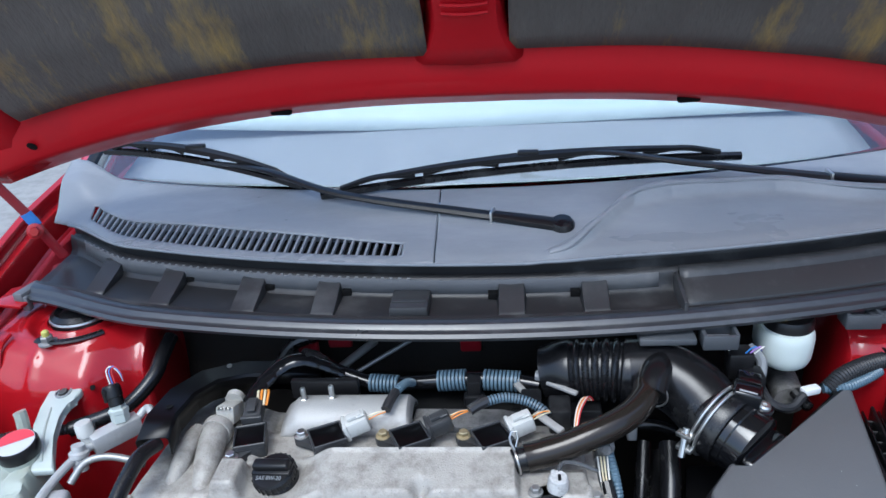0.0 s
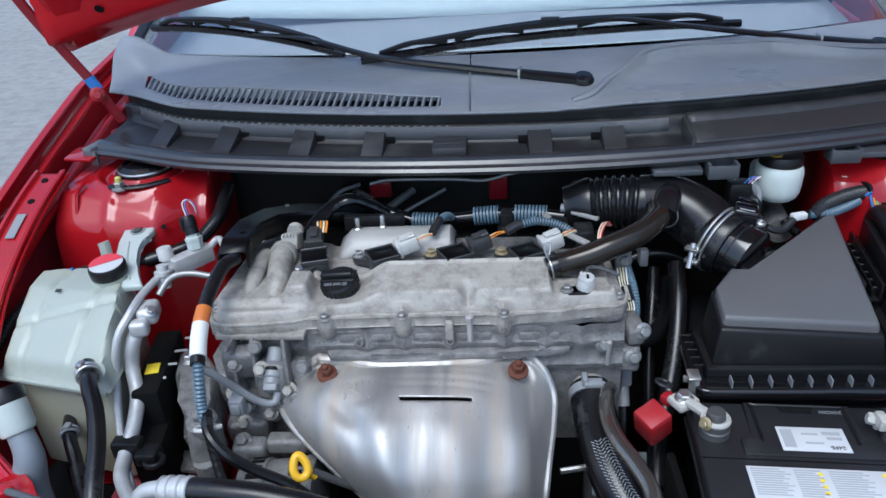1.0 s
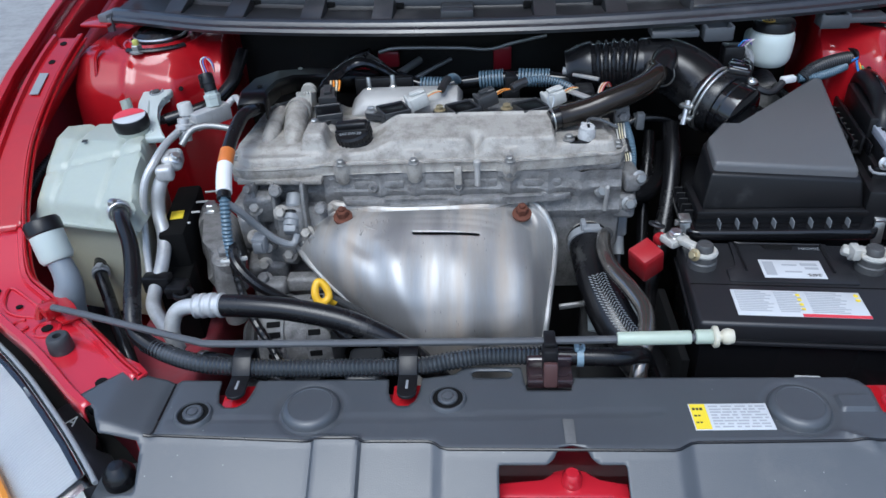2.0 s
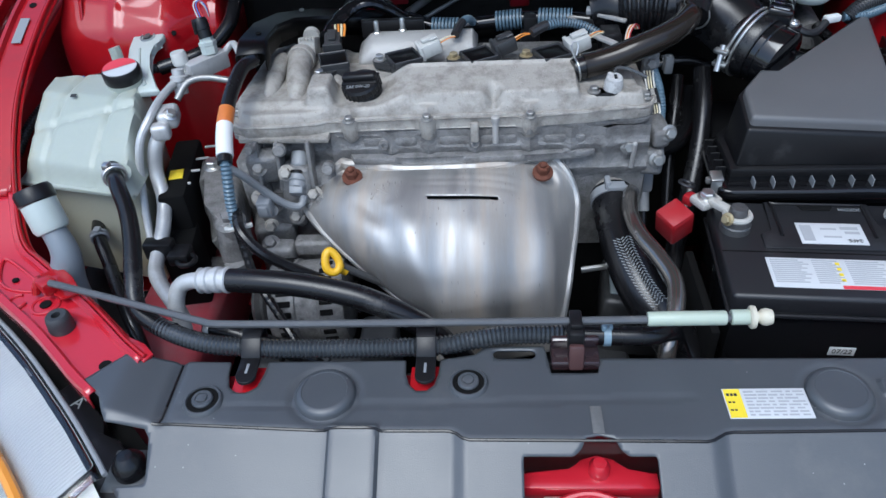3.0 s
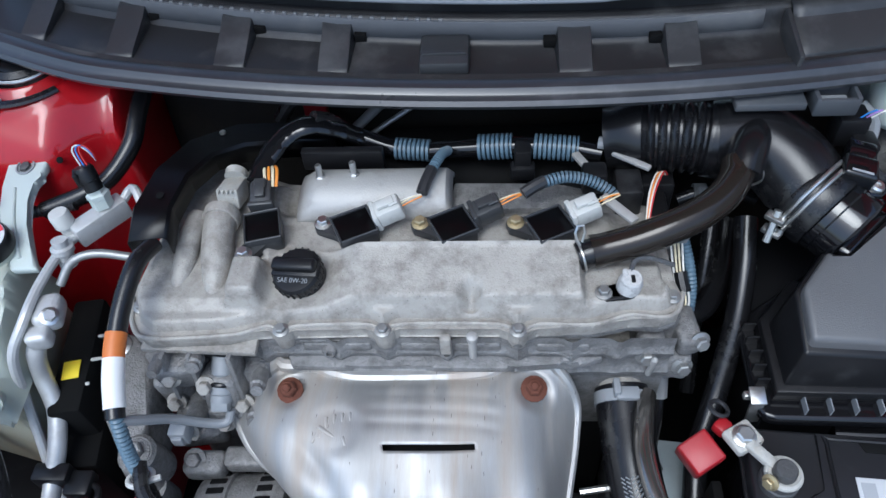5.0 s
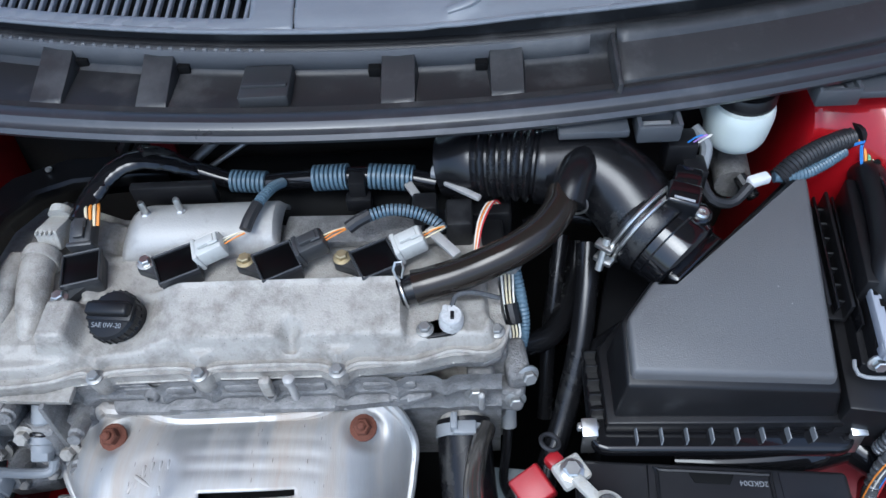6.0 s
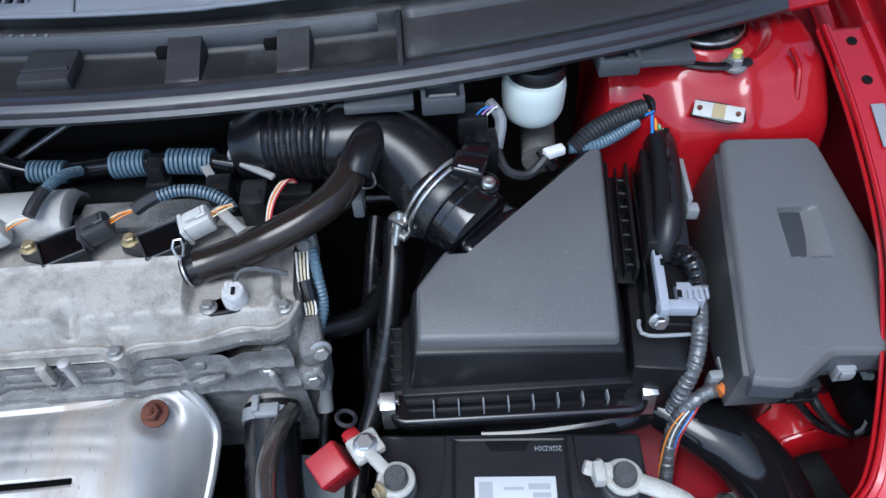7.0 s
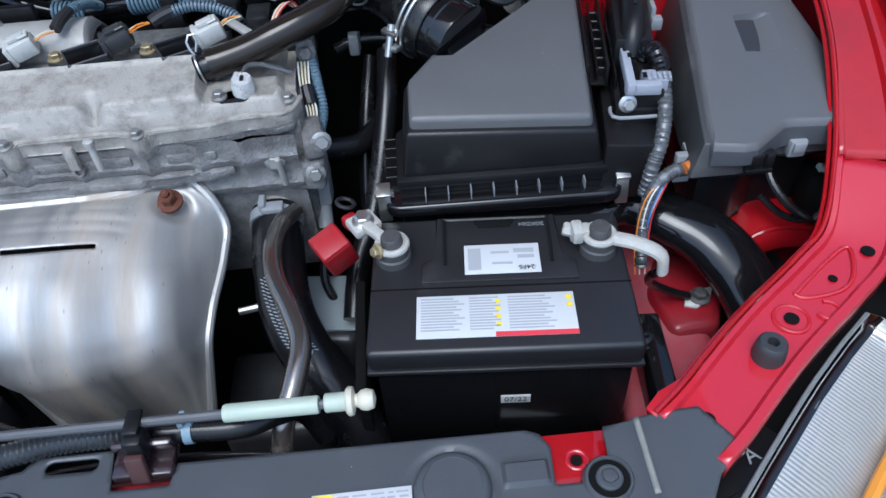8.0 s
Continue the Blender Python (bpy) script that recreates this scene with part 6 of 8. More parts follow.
part("latch", join(box((0.666, 0.556, 0.797), (0.034, 0.012, 0.026), 0.003), box((0.658, 0.549, 0.803), (0.008, 0.006, 0.016), 0.001), box((0.674, 0.549, 0.803), (0.008, 0.006, 0.016), 0.001), box((0.666, 0.550, 0.788), (0.030, 0.006, 0.006), 0.001)), PLASTIC, fuse)
part("latch", join(box((0.716, 0.574, 0.798), (0.020, 0.014, 0.022), 0.002), box((0.716, 0.566, 0.802), (0.014, 0.005, 0.012), 0.001)), GREYCON, fuse)
part("bracket", join(box((0.592, 0.583, 0.775), (0.020, 0.010, 0.040), 0.002), box((0.601, 0.590, 0.790), (0.012, 0.028, 0.010), 0.002)), GREYCON, fuse)
part("cable_outlet", tube([(0.70, 0.60, 0.76), (0.705, 0.575, 0.742), (0.720, 0.555, 0.725), (0.742, 0.545, 0.71), (0.765, 0.55, 0.70)], 0.0055, 10), RUBBER, fuse)

# ---- engine control unit ----
ZINCGREY = mat("pale_grey_plastic", (0.33, 0.35, 0.40), 0.4, 0.0, 0.1, 40, 300, 0.05)
ecu = thing("control_unit", (0.565, 0.70, 0.70), "black engine control unit with two lever connectors", "control unit")
part("case", join(box((0.560, 0.735, 0.785), (0.050, 0.23, 0.10), 0.004, rz=-9), box((0.548, 0.700, 0.775), (0.060, 0.24, 0.08), 0.004, rz=-9)), PLASTIC, ecu)
rail_m = pose(0.520, 0.765, 0.842, 0, 0, -8)
part("ribbed_holder", moved(join(box((-0.012, 0, 0), (0.004, 0.165, 0.030), 0.001), box((0.012, 0, 0), (0.004, 0.165, 0.030), 0.001), box((0, 0, -0.012), (0.026, 0.165, 0.004), 0.001)), rail_m), PLASTIC, ecu)
part("holder_rail", moved(join(box((0.000, 0, 0.000), (0.003, 0.160, 0.016), 0.001), box((0.020, -0.01, -0.002), (0.003, 0.18, 0.024), 0.001)), rail_m), GLOSS, ecu)
for k in range(7):
    part("holder_rib", moved(box((0.008, -0.066 + 0.022 * k, -0.004), (0.016, 0.003, 0.012), 0.001, 1), rail_m), PLASTIC, ecu)
part("bracket", tube([(0.513, 0.632, 0.832), (0.511, 0.620, 0.831), (0.520, 0.613, 0.830), (0.563, 0.611, 0.830)], 0.0022, 8), GREYCON, ecu)
con = part("connector", tube([(0.580, 0.851, 0.874), (0.579, 0.840, 0.889), (0.573, 0.800, 0.894), (0.565, 0.763, 0.895), (0.558, 0.728, 0.890), (0.552, 0.704, 0.876), (0.549, 0.694, 0.858)], 0.0165, 16, 0.006, lambda s, f: 1.0 - 0.12 * f), PLASTIC, ecu)
part("socket", box((0.564, 0.765, 0.862), (0.044, 0.150, 0.040), 0.004, rz=-10), PLASTIC, con)
part("seam", tube([(0.579, 0.836, 0.9030), (0.573, 0.800, 0.9112), (0.565, 0.763, 0.9120), (0.558, 0.728, 0.9060)], 0.0022, 6), GLOSS, con)
part("lever", box((0.593, 0.782, 0.874), (0.006, 0.066, 0.026), 0.002, rz=-6), GREYCON, con)
part("lever_tip", box((0.594, 0.748, 0.868), (0.014, 0.014, 0.016), 0.003, rz=-6), GREYCON, con)
con2 = part("connector", box((0.555, 0.668, 0.836), (0.046, 0.090, 0.040), 0.004, rz=-9), PLASTIC, ecu)
part("lever", box((0.537, 0.668, 0.864), (0.010, 0.106, 0.014), 0.002, rz=-8), ZINCGREY, con2, "grey locking lever")
part("lever_bar", box((0.545, 0.624, 0.861), (0.040, 0.012, 0.014), 0.002, rz=-6), ZINCGREY, con2)
part("lever_arm", box((0.562, 0.640, 0.858), (0.028, 0.024, 0.016), 0.002, rz=-6), ZINCGREY, con2)
for k in range(5):
    part("tooth", box((0.553 + 0.006 * k, 0.634, 0.8675), (0.003, 0.012, 0.004), 0.0006, 1, rz=-6), ZINCGREY, con2)
for k in range(5):
    part("lever_slot", box((0.5395 + 0.0022 * k, 0.690 - 0.014 * k, 0.8712), (0.0045, 0.009, 0.0010), 0, rz=-8), DARK, con2)
part("lever_mark", box((0.541, 0.702, 0.8715), (0.006, 0.012, 0.0008), 0, rz=-8), INK, con2)
part("boot", tube([(0.562, 0.690, 0.854), (0.566, 0.684, 0.872), (0.571, 0.668, 0.874), (0.574, 0.650, 0.862)], 0.0115, 14, 0.0016, lambda s, f: 1.0 - 0.14 * (0.5 - 0.5 * math.cos(2 * math.pi * s / 0.0075))), GLOSS, con2)
part("taped_loom", tube([(0.573, 0.655, 0.864), (0.575, 0.640, 0.850), (0.570, 0.610, 0.835), (0.562, 0.585, 0.815), (0.552, 0.572, 0.785), (0.548, 0.57, 0.75)], 0.0085, 12, 0.0016, lambda s, f: 1.0 + 0.10 * math.sin(s * 1500) * math.sin(s * 610)), SILVERTAPE, ecu)
part("loom_band", tube([(0.5745, 0.650, 0.860), (0.5752, 0.642, 0.852)], 0.0098, 10, 0.004), GREYCON, ecu)
part("bolt", bolt_geo((0.530, 0.622, 0.842), (0, -1, 0.3), 0.007), ZINC, ecu)
# loom that enters the control unit from behind
loom = thing("corrugated_loom", (0.50, 0.87, 0.86), "black corrugated cable loom with coloured wires at its end", "cable loom")
part("conduit", corrugated([(0.476, 0.838, 0.890), (0.496, 0.850, 0.902), (0.520, 0.862, 0.907), (0.545, 0.873, 0.909), (0.569, 0.882, 0.909)], 0.0125, 0.0046, 0.14), CONDUIT_DARK, loom)
part("conduit", corrugated([(0.470, 0.838, 0.893), (0.500, 0.838, 0.895), (0.530, 0.852, 0.897), (0.556, 0.868, 0.900)], 0.0075, 0.0042), CONDUIT, loom)
part("end_clip", lathe([(0.0175, 0), (0.0175, 0.012)], (0.566, 0.881, 0.909), (1, 0.35, 0), 16), PLASTIC, loom)
for k, w in enumerate(("orange", "orange", "cream", "green", "orange", "blue")):
    part("wire", tube([(0.564, 0.884 - 0.003 * k, 0.913 - 0.001 * k), (0.584 - 0.002 * k, 0.886 - 0.004 * k, 0.916), (0.592 - 0.004 * k, 0.866, 0.909), (0.591 - 0.0045 * k, 0.838, 0.893)], 0.0019, 6, 0.006), WIRES[w], loom)
part("tape_joint", box((0.452, 0.834, 0.893), (0.026, 0.013, 0.011), 0.003, rz=18), TAPE, loom)
part("lead", tube([(0.442, 0.828, 0.890), (0.420, 0.812, 0.880), (0.395, 0.812, 0.888), (0.385, 0.835, 0.900)], 0.006, 8), CONDUIT_DARK, loom)
part("lead", tube([(0.386, 0.84, 0.90), (0.392, 0.86, 0.925), (0.380, 0.88, 0.935)], 0.007, 8), GREYCON, loom)
part("plug", box((0.372, 0.828, 0.905), (0.026, 0.03, 0.05), 0.004), PLASTIC, loom)
part("plug", box((0.358, 0.85, 0.93), (0.034, 0.03, 0.04), 0.004), PLASTIC, loom)
for k, w in enumerate(("blue", "violet", "white")):
    part("wire", tube([(0.36 + 0.006 * k, 0.842, 0.945), (0.372 + 0.006 * k, 0.838, 0.962), (0.386, 0.846, 0.95)], 0.0011, 6), WIRES[w], loom)

# ---- brake fluid reservoir ----
brake = thing("brake_fluid_reservoir", (0.445, 0.895, 0.85), "white brake fluid reservoir with a black cap", "fluid reservoir")
part("tank", join(lathe([(0.001, 0.0), (0.028, 0.001), (0.033, 0.006), (0.036, 0.014), (0.037, 0.024), (0.0378, 0.044), (0.0365, 0.053), (0.034, 0.058), (0.001, 0.058)], (0.447, 0.897, 0.896), seg=36), box((0.447, 0.930, 0.920), (0.060, 0.05, 0.048), 0.012, 3)), mat("clean_white_plastic", (0.62, 0.68, 0.65), 0.35, 0.0, 0.05, 10, 200, 0.02, dirt=(0.5, 0.5, 0.42), dirt_amount=0.2, dirt_scale=8, sub=0.15), brake)
part("cap", lathe([(0.034, 0), (0.034, 0.012), (0.031, 0.017), (0.020, 0.018), (0.001, 0.018)], (0.450, 0.903, 0.953), seg=30), PLASTIC, brake)
part("cap_symbol", join(lathe([(0.011, 0), (0.011, 0.0008)], (0.436, 0.893, 0.9712), seg=20)), YELLOW, brake, "yellow round warning symbol")
part("symbol_mark", join(torus((0.436, 0.893, 0.9721), (0, 0, 1), 0.006, 0.0007), box((0.436, 0.893, 0.9722), (0.0016, 0.007, 0.0006), 0)), INK, brake)
part("outlet", lathe([(0.008, 0), (0.008, 0.03), (0.005, 0.032)], (0.455, 0.862, 0.868), (0.4, -0.8, -0.3), 10), RUBBER, brake)
part("master_cylinder", lathe([(0.022, 0), (0.022, 0.08), (0.018, 0.085)], (0.455, 0.87, 0.845), (0.1, 1, 0), 16), CAST_DARK, brake)
brake.location += Vector((-0.012, 0.0, 0.003))

# identification plate on the tower
plate = thing("service_plate", (0.637, 0.839, 0.90), "aged white plate screwed to the red tower", "plate")
pm = pose(0.637, 0.839, 0.9285, 24, 0, -22)
part("backing", moved(prism([(-0.030, -0.009), (-0.026, 0.012), (0.0, 0.012), (0.028, 0.010), (0.031, -0.006), (0.012, -0.012)], 0.0, 0.0034, 0.001), pm), PLASTIC, plate)
part("plate", moved(box((0, 0, 0.0045), (0.055, 0.019, 0.0016), 0.0007), pm), OFFWHITE, plate)
part("stain", moved(box((0, 0, 0.0055), (0.014, 0.018, 0.0006), 0), pm), BRASS, plate)
for dx in (-0.021, 0.021):
    part("rivet", moved(lathe([(0.003, 0), (0.003, 0.002), (0.001, 0.003)], (dx, 0, 0.005), seg=10), pm), RUST, plate)

# ---- battery ----
BM = pose(0.362, 0.462, 0, 0, 0, -4.2)
battery = thing("car_battery", (0.362, 0.462, 0.52), "black car battery with white printed labels", "car battery")


def on_battery(g):
    return moved(g, BM)


part("case", on_battery(box((0, 0, 0.62), (0.266, 0.180, 0.205), 0.006, 2)), GLOSS, battery)
part("lid", on_battery(join(box((0, 0, 0.7335), (0.278, 0.192, 0.030), 0.006, 3), box((0, 0, 0.716), (0.281, 0.195, 0.006), 0.002))), BATTERY, battery)
part("raised_panel", on_battery(prism([(-0.068, 0.092), (0.068, 0.092), (0.068, 0.028), (0.084, 0.022), (0.084, -0.006), (-0.084, -0.006), (-0.084, 0.022), (-0.068, 0.028)], 0.747, 0.7515, 0.0015)), BATTERY, battery)
part("handle_frame", on_battery(tube([(-0.058, 0.018, 0.7525), (-0.058, 0.083, 0.7525), (-0.052, 0.086, 0.7525), (0.052, 0.086, 0.7525), (0.058, 0.083, 0.7525), (0.058, 0.018, 0.7525)], 0.0022, 6)), PLASTIC, battery)
# raised black pieces paint the shade of the recess and the groove
part("finger_recess", on_battery(prism([(-0.026, 0.086), (0.022, 0.086), (0.016, 0.074), (-0.020, 0.074)], 0.7505, 0.7526, 0.0005)), DARK, battery)
part("groove", on_battery(box((0, -0.012, 0.7487), (0.276, 0.0016, 0.0008), 0)), DARK, battery)
lab = part("type_label", on_battery(box((0.004, 0.024, 0.7522), (0.082, 0.043, 0.0010), 0.0003)), PAPER, battery, "white type label with small print")
for dx, dy, w, h in ((0.024, 0.036, 0.022, 0.006), (0.026, 0.027, 0.018, 0.005), (-0.002, 0.034, 0.02, 0.003), (0.0, 0.018, 0.022, 0.003), (0.026, 0.012, 0.020, 0.002)):
    part("text_bar", on_battery(box((0.004 + dx, dy - 0.001, 0.7529), (w, h, 0.0004), 0)), PRINT, lab)
part("barcode", on_battery(box((-0.026, 0.024, 0.7529), (0.014, 0.032, 0.0004), 0)), PRINT, lab)
lab2 = part("caution_label", on_battery(box((-0.007, -0.052, 0.7497), (0.163, 0.055, 0.0010), 0.0003)), PAPER, battery, "white and red caution label with small print")
part("red_band", on_battery(box((0.033, -0.0768, 0.7504), (0.083, 0.006, 0.0004), 0)), LABEL_RED, lab2)
for col, x0, w in ((0, -0.084, 0.045), (1, -0.034, 0.032), (2, 0.006, 0.048)):
    for k in range(12):
        ww = w * (0.75 + 0.25 * ((k * 7 + col * 3) % 5) / 4)
        part("text_bar", on_battery(box((x0 + ww / 2, -0.029 - 0.0037 * k, 0.7504), (ww, 0.0017, 0.0004), 0)), PRINT, lab2)
for k in range(4):
    part("symbol", on_battery(box((-0.0045, -0.034 - 0.010 * k, 0.7504), (0.005, 0.005, 0.0004), 0)), LABEL_YELLOW, lab2)
for k in range(2):
    part("symbol", on_battery(lathe([(0.0032, 0), (0.0032, 0.0004)], (0.069, -0.032 - 0.010 * k, 0.7503), seg=12)), LABEL_YELLOW, lab2)
date_label = part("date_label", on_battery(box((0.012, -0.0905, 0.653), (0.032, 0.001, 0.014), 0.0002)), PAPER, battery)


def letters(text, size, m, material, parent, name="lettering"):
    cu = bpy.data.curves.new(name, "FONT")
    cu.body, cu.size, cu.align_x, cu.align_y, cu.extrude = text, size, "CENTER", "CENTER", 0.0002
    tmp = bpy.data.objects.new(name, cu)
    scene.collection.objects.link(tmp)
    dg = bpy.context.evaluated_depsgraph_get()
    me = bpy.data.meshes.new_from_object(tmp.evaluated_get(dg))
    bpy.data.objects.remove(tmp)
    g = [tuple(m @ v.co) for v in me.vertices], [tuple(q.vertices) for q in me.polygons]
    return part(name, g, material, parent)


letters("SAE 0W-20", 0.0085, CAPM @ pose(0, -0.0150, 0.0278, 12, 0, 0), GREYCON, cap)
letters("07/22", 0.011, BM @ pose(0.012, -0.0914, 0.653, 90, 0, 0), INK, date_label)
letters("2GKD04", 0.008, BM @ pose(0.040, 0.076, 0.7530, 0, 0, 180), GREYCON, battery)
letters("24FS", 0.009, BM @ pose(0.030, 0.010, 0.7532, 0, 0, 180), INK, lab)
# terminals
PL, PR = Vector((0.250, 0.505, 0.750)), Vector((0.474, 0.490, 0.750))
for name_, p in (("positive", PL), ("negative", PR)):
    part("post", lathe([(0.020, 0), (0.020, 0.012), (0.0185, 0.014), (0.0185, 0.022), (0.0125, 0.024), (0.0115, 0.036), (0.010, 0.038), (0.001, 0.038)], p - Vector((0, 0, 0.004)), seg=26), HOUSING, battery, "grey lead post")
CORRODED = mat("corroded_lead", (0.48, 0.47, 0.43), 0.7, 0.1, 0.25, 60, 400, 0.6, dirt=(0.40, 0.30, 0.18), dirt_amount=0.3, dirt_scale=50)
clamp_l = thing("battery_clamp", PL, "corroded pale battery clamp with its open red cover", "battery clamp", "battery clamps")
part("ring", join(torus(PL + Vector((0, 0, 0.021)), (0, 0, 1), 0.0155, 0.004), box(PL + Vector((-0.018, 0.020, 0.022)), (0.034, 0.013, 0.010), 0.003, rz=-50)), CORRODED, clamp_l)
part("plate", box((0.219, 0.546, 0.766), (0.034, 0.030, 0.012), 0.004, rz=30), CORRODED, clamp_l)
part("bolt", bolt_geo((0.219, 0.545, 0.773), (0, -0.1, 1), 0.0095, 0.009, 1.35), ZINC, clamp_l)
part("wire_loop", torus((0.199, 0.577, 0.772), (0.3, 0.2, 1), 0.010, 0.0025), CONDUIT_DARK, clamp_l)
part("corroded_nut", bolt_geo(PL + Vector((-0.016, -0.010, 0.022)), (-0.7, -0.5, 0.3), 0.006), BRASS, clamp_l)
part("terminal_cover", moved(join(box((0, 0, 0.016), (0.044, 0.044, 0.008), 0.003, 3), box((0, -0.020, -0.004), (0.044, 0.006, 0.042), 0.003, 3), box((-0.020, 0, -0.004), (0.006, 0.044, 0.042), 0.003, 3), box((0.020, 0, -0.004), (0.006, 0.044, 0.042), 0.003, 3), box((0, 0.018, 0.004), (0.040, 0.006, 0.024), 0.003)), pose(0.180, 0.541, 0.736, 10, -16, 30) @ Matrix.Diagonal((0.82, 0.82, 1.0, 1.0))), RED, clamp_l, "open red plastic terminal cover")
part("hinge_tab", box((0.203, 0.563, 0.756), (0.018, 0.016, 0.016), 0.004, rz=39), RED, clamp_l)
clamp_r = thing("battery_clamp", PR, "pale battery clamp with a corroded bolt", "battery clamp", "battery clamps")
part("ring", join(torus(PR + Vector((0, 0, 0.021)), (0, 0, 1), 0.0155, 0.004), box(PR + Vector((-0.020, 0.006, 0.022)), (0.022, 0.016, 0.014), 0.003)), CORRODED, clamp_r)
part("bolt", join(bolt_geo(PR + Vector((-0.026, 0.010, 0.020)), (-1, 0.3, 0.2), 0.008, 0.012), box(PR + Vector((-0.024, 0.004, 0.024)), (0.012, 0.022, 0.018), 0.003)), CORRODED, clamp_r)
part("strap", tube([PR + Vector((0.014, -0.006, 0.020)), PR + Vector((0.038, -0.018, 0.020)), PR + Vector((0.060, -0.030, 0.012)), PR + Vector((0.064, -0.034, -0.010))], 0.0095, 10, 0.006, flat=0.65), CORRODED, clamp_r)

# ---- coolant reservoir ----
tank = thing("coolant_reservoir", (-0.68, 0.65, 0.60), "milky white plastic coolant reservoir with a red and white cap", "coolant reservoir")
RES = [(-0.768, 0.592), (-0.580, 0.548), (-0.586, 0.660), (-0.602, 0.742), (-0.660, 0.772), (-0.772, 0.765)]


def res_top(x, y):
    d = -sdf(RES, x, y)
    top = lerp_table([(0.55, 0.006), (0.585, 0.022), (0.64, 0.055), (0.69, 0.078), (0.78, 0.080)], y + 0.2 * (x + 0.68)) + 0.006
    z = 0.800 + top * ss(0.0, 0.016, d)
    for gx in (-0.722, -0.640):
        z -= 0.004 * np.exp(-((x - gx - 0.1 * (y - 0.65)) / 0.004) ** 2)
    z -= 0.004 * np.exp(-((y - 0.655 - 0.15 * (x + 0.68)) / 0.004) ** 2)
    return z


part("upper_shell", sheet(lambda x, y: sdf(RES, x, y), res_top, -0.78, -0.57, 0.54, 0.78, 0.004), MILK, tank, angle=50)
part("seam_flange", prism([(x * 1.004 - 0.002, y - 0.003) for x, y in RES], 0.795, 0.801, 0.001), MILK, tank)
part("lower_shell", prism([(-0.758, 0.604), (-0.592, 0.562), (-0.596, 0.655), (-0.610, 0.735), (-0.66, 0.765), (-0.762, 0.757)], 0.62, 0.797, 0.010, 3), mat("yellowed_milky_plastic", (0.38, 0.375, 0.29), 0.38, 0.0, 0.10, 8, 200, 0.02, dirt=(0.38, 0.28, 0.13), dirt_amount=0.5, dirt_scale=6, sub=0.3), tank, "slightly yellowed lower half")
part("neck", lathe([(0.026, -0.02), (0.026, 0.018)], (-0.634, 0.722, 0.880), (0, -0.1, 1), 24), MILK, tank)
capt = part("cap", lathe([(0.0272, 0), (0.0280, 0.003), (0.0280, 0.015), (0.0265, 0.0185), (0.001, 0.019)], (-0.634, 0.722, 0.892), (0, -0.1, 1), 34), PLASTIC, tank, "black ribbed cap")
part("cap_label", lathe([(0.0250, 0), (0.0250, 0.0008)], (-0.634, 0.7201, 0.9110), (0, -0.1, 1), 30), PAPER, capt)
half = [(0.0246 * math.cos(a), 0.0246 * math.sin(a), 0.0) for a in np.linspace(radians(25), radians(205), 20)]
part("cap_red_half", moved((half, [tuple(range(20))]), Matrix.Translation((-0.634, 0.7195, 0.9124)) @ turn_to((0, -0.1, 1)) @ pose(0, 0, 0, 0, 0, 5)), LABEL_RED, capt)
bx_, by_ = 0.0, 0.098
ear_poly = [(0.028, -0.05), (0.062, -0.05), (0.044, -0.020), (0.029, 0.012), (0.016, 0.045), (0.015, 0.060), (0.022, 0.072)] + [(bx_ + 0.027 * math.cos(a), by_ + 0.026 * math.sin(a)) for a in np.linspace(radians(-35), radians(170), 15)] + [(-0.024, 0.070), (-0.014, 0.035), (0.000, 0.005)]
em = pose(-0.636, 0.748, 0.880, 9, -4, 0)
part("mounting_ear", moved(join(prism(ear_poly, -0.004, 0.008, 0.0045, 3), tube([(0.036, -0.035, 0.008), (0.012, 0.015, 0.0085), (-0.004, 0.066, 0.008)], 0.0025, 8)), em), WHITE, tank)
part("ear_socket", moved(lathe([(0.0125, -0.002), (0.0125, 0.0015), (0.0105, 0.002), (0.0100, 0.0)], (bx_, by_, 0.008), seg=22), em), GREYCON, tank)
part("ear_bolt", moved(bolt_geo((bx_, by_, 0.0075), (0, 0, 1), 0.0068, 0.004), em), HOUSING, tank)
part("stub", tube([(-0.662, 0.772, 0.872), (-0.664, 0.780, 0.905), (-0.666, 0.782, 0.915)], 0.009, 10), MILK, tank)
part("outlet", lathe([(0.011, 0), (0.011, 0.03), (0.013, 0.032), (0.013, 0.036)], (-0.606, 0.575, 0.815), (0.35, -0.6, 0.55), 14), MILK, tank)
lower_hose = thing("overflow_hose", (-0.63, 0.51, 0.70), "black braided hose with a pale spring clamp below the reservoir", "hose")
part("hose", tube([(-0.668, 0.580, 0.722), (-0.657, 0.552, 0.722), (-0.645, 0.530, 0.716), (-0.630, 0.507, 0.702), (-0.602, 0.460, 0.682), (-0.570, 0.412, 0.660), (-0.55, 0.38, 0.60)], 0.0098, 12, 0.008), RUBBER, lower_hose)
part("clamp", join(torus((-0.655, 0.549, 0.7215), (0.4, -0.85, -0.15), 0.0115, 0.0022, ), torus((-0.652, 0.543, 0.7203), (0.4, -0.85, -0.18), 0.0115, 0.0022), box((-0.653, 0.546, 0.734), (0.010, 0.012, 0.006), 0.002)), GREYCON, lower_hose)
part("level_mark", box((-0.700, 0.686, 0.8855), (0.008, 0.006, 0.001), 0, rx=14), INK, tank)
tank.location += Vector((0.014, -0.011, 0.0))

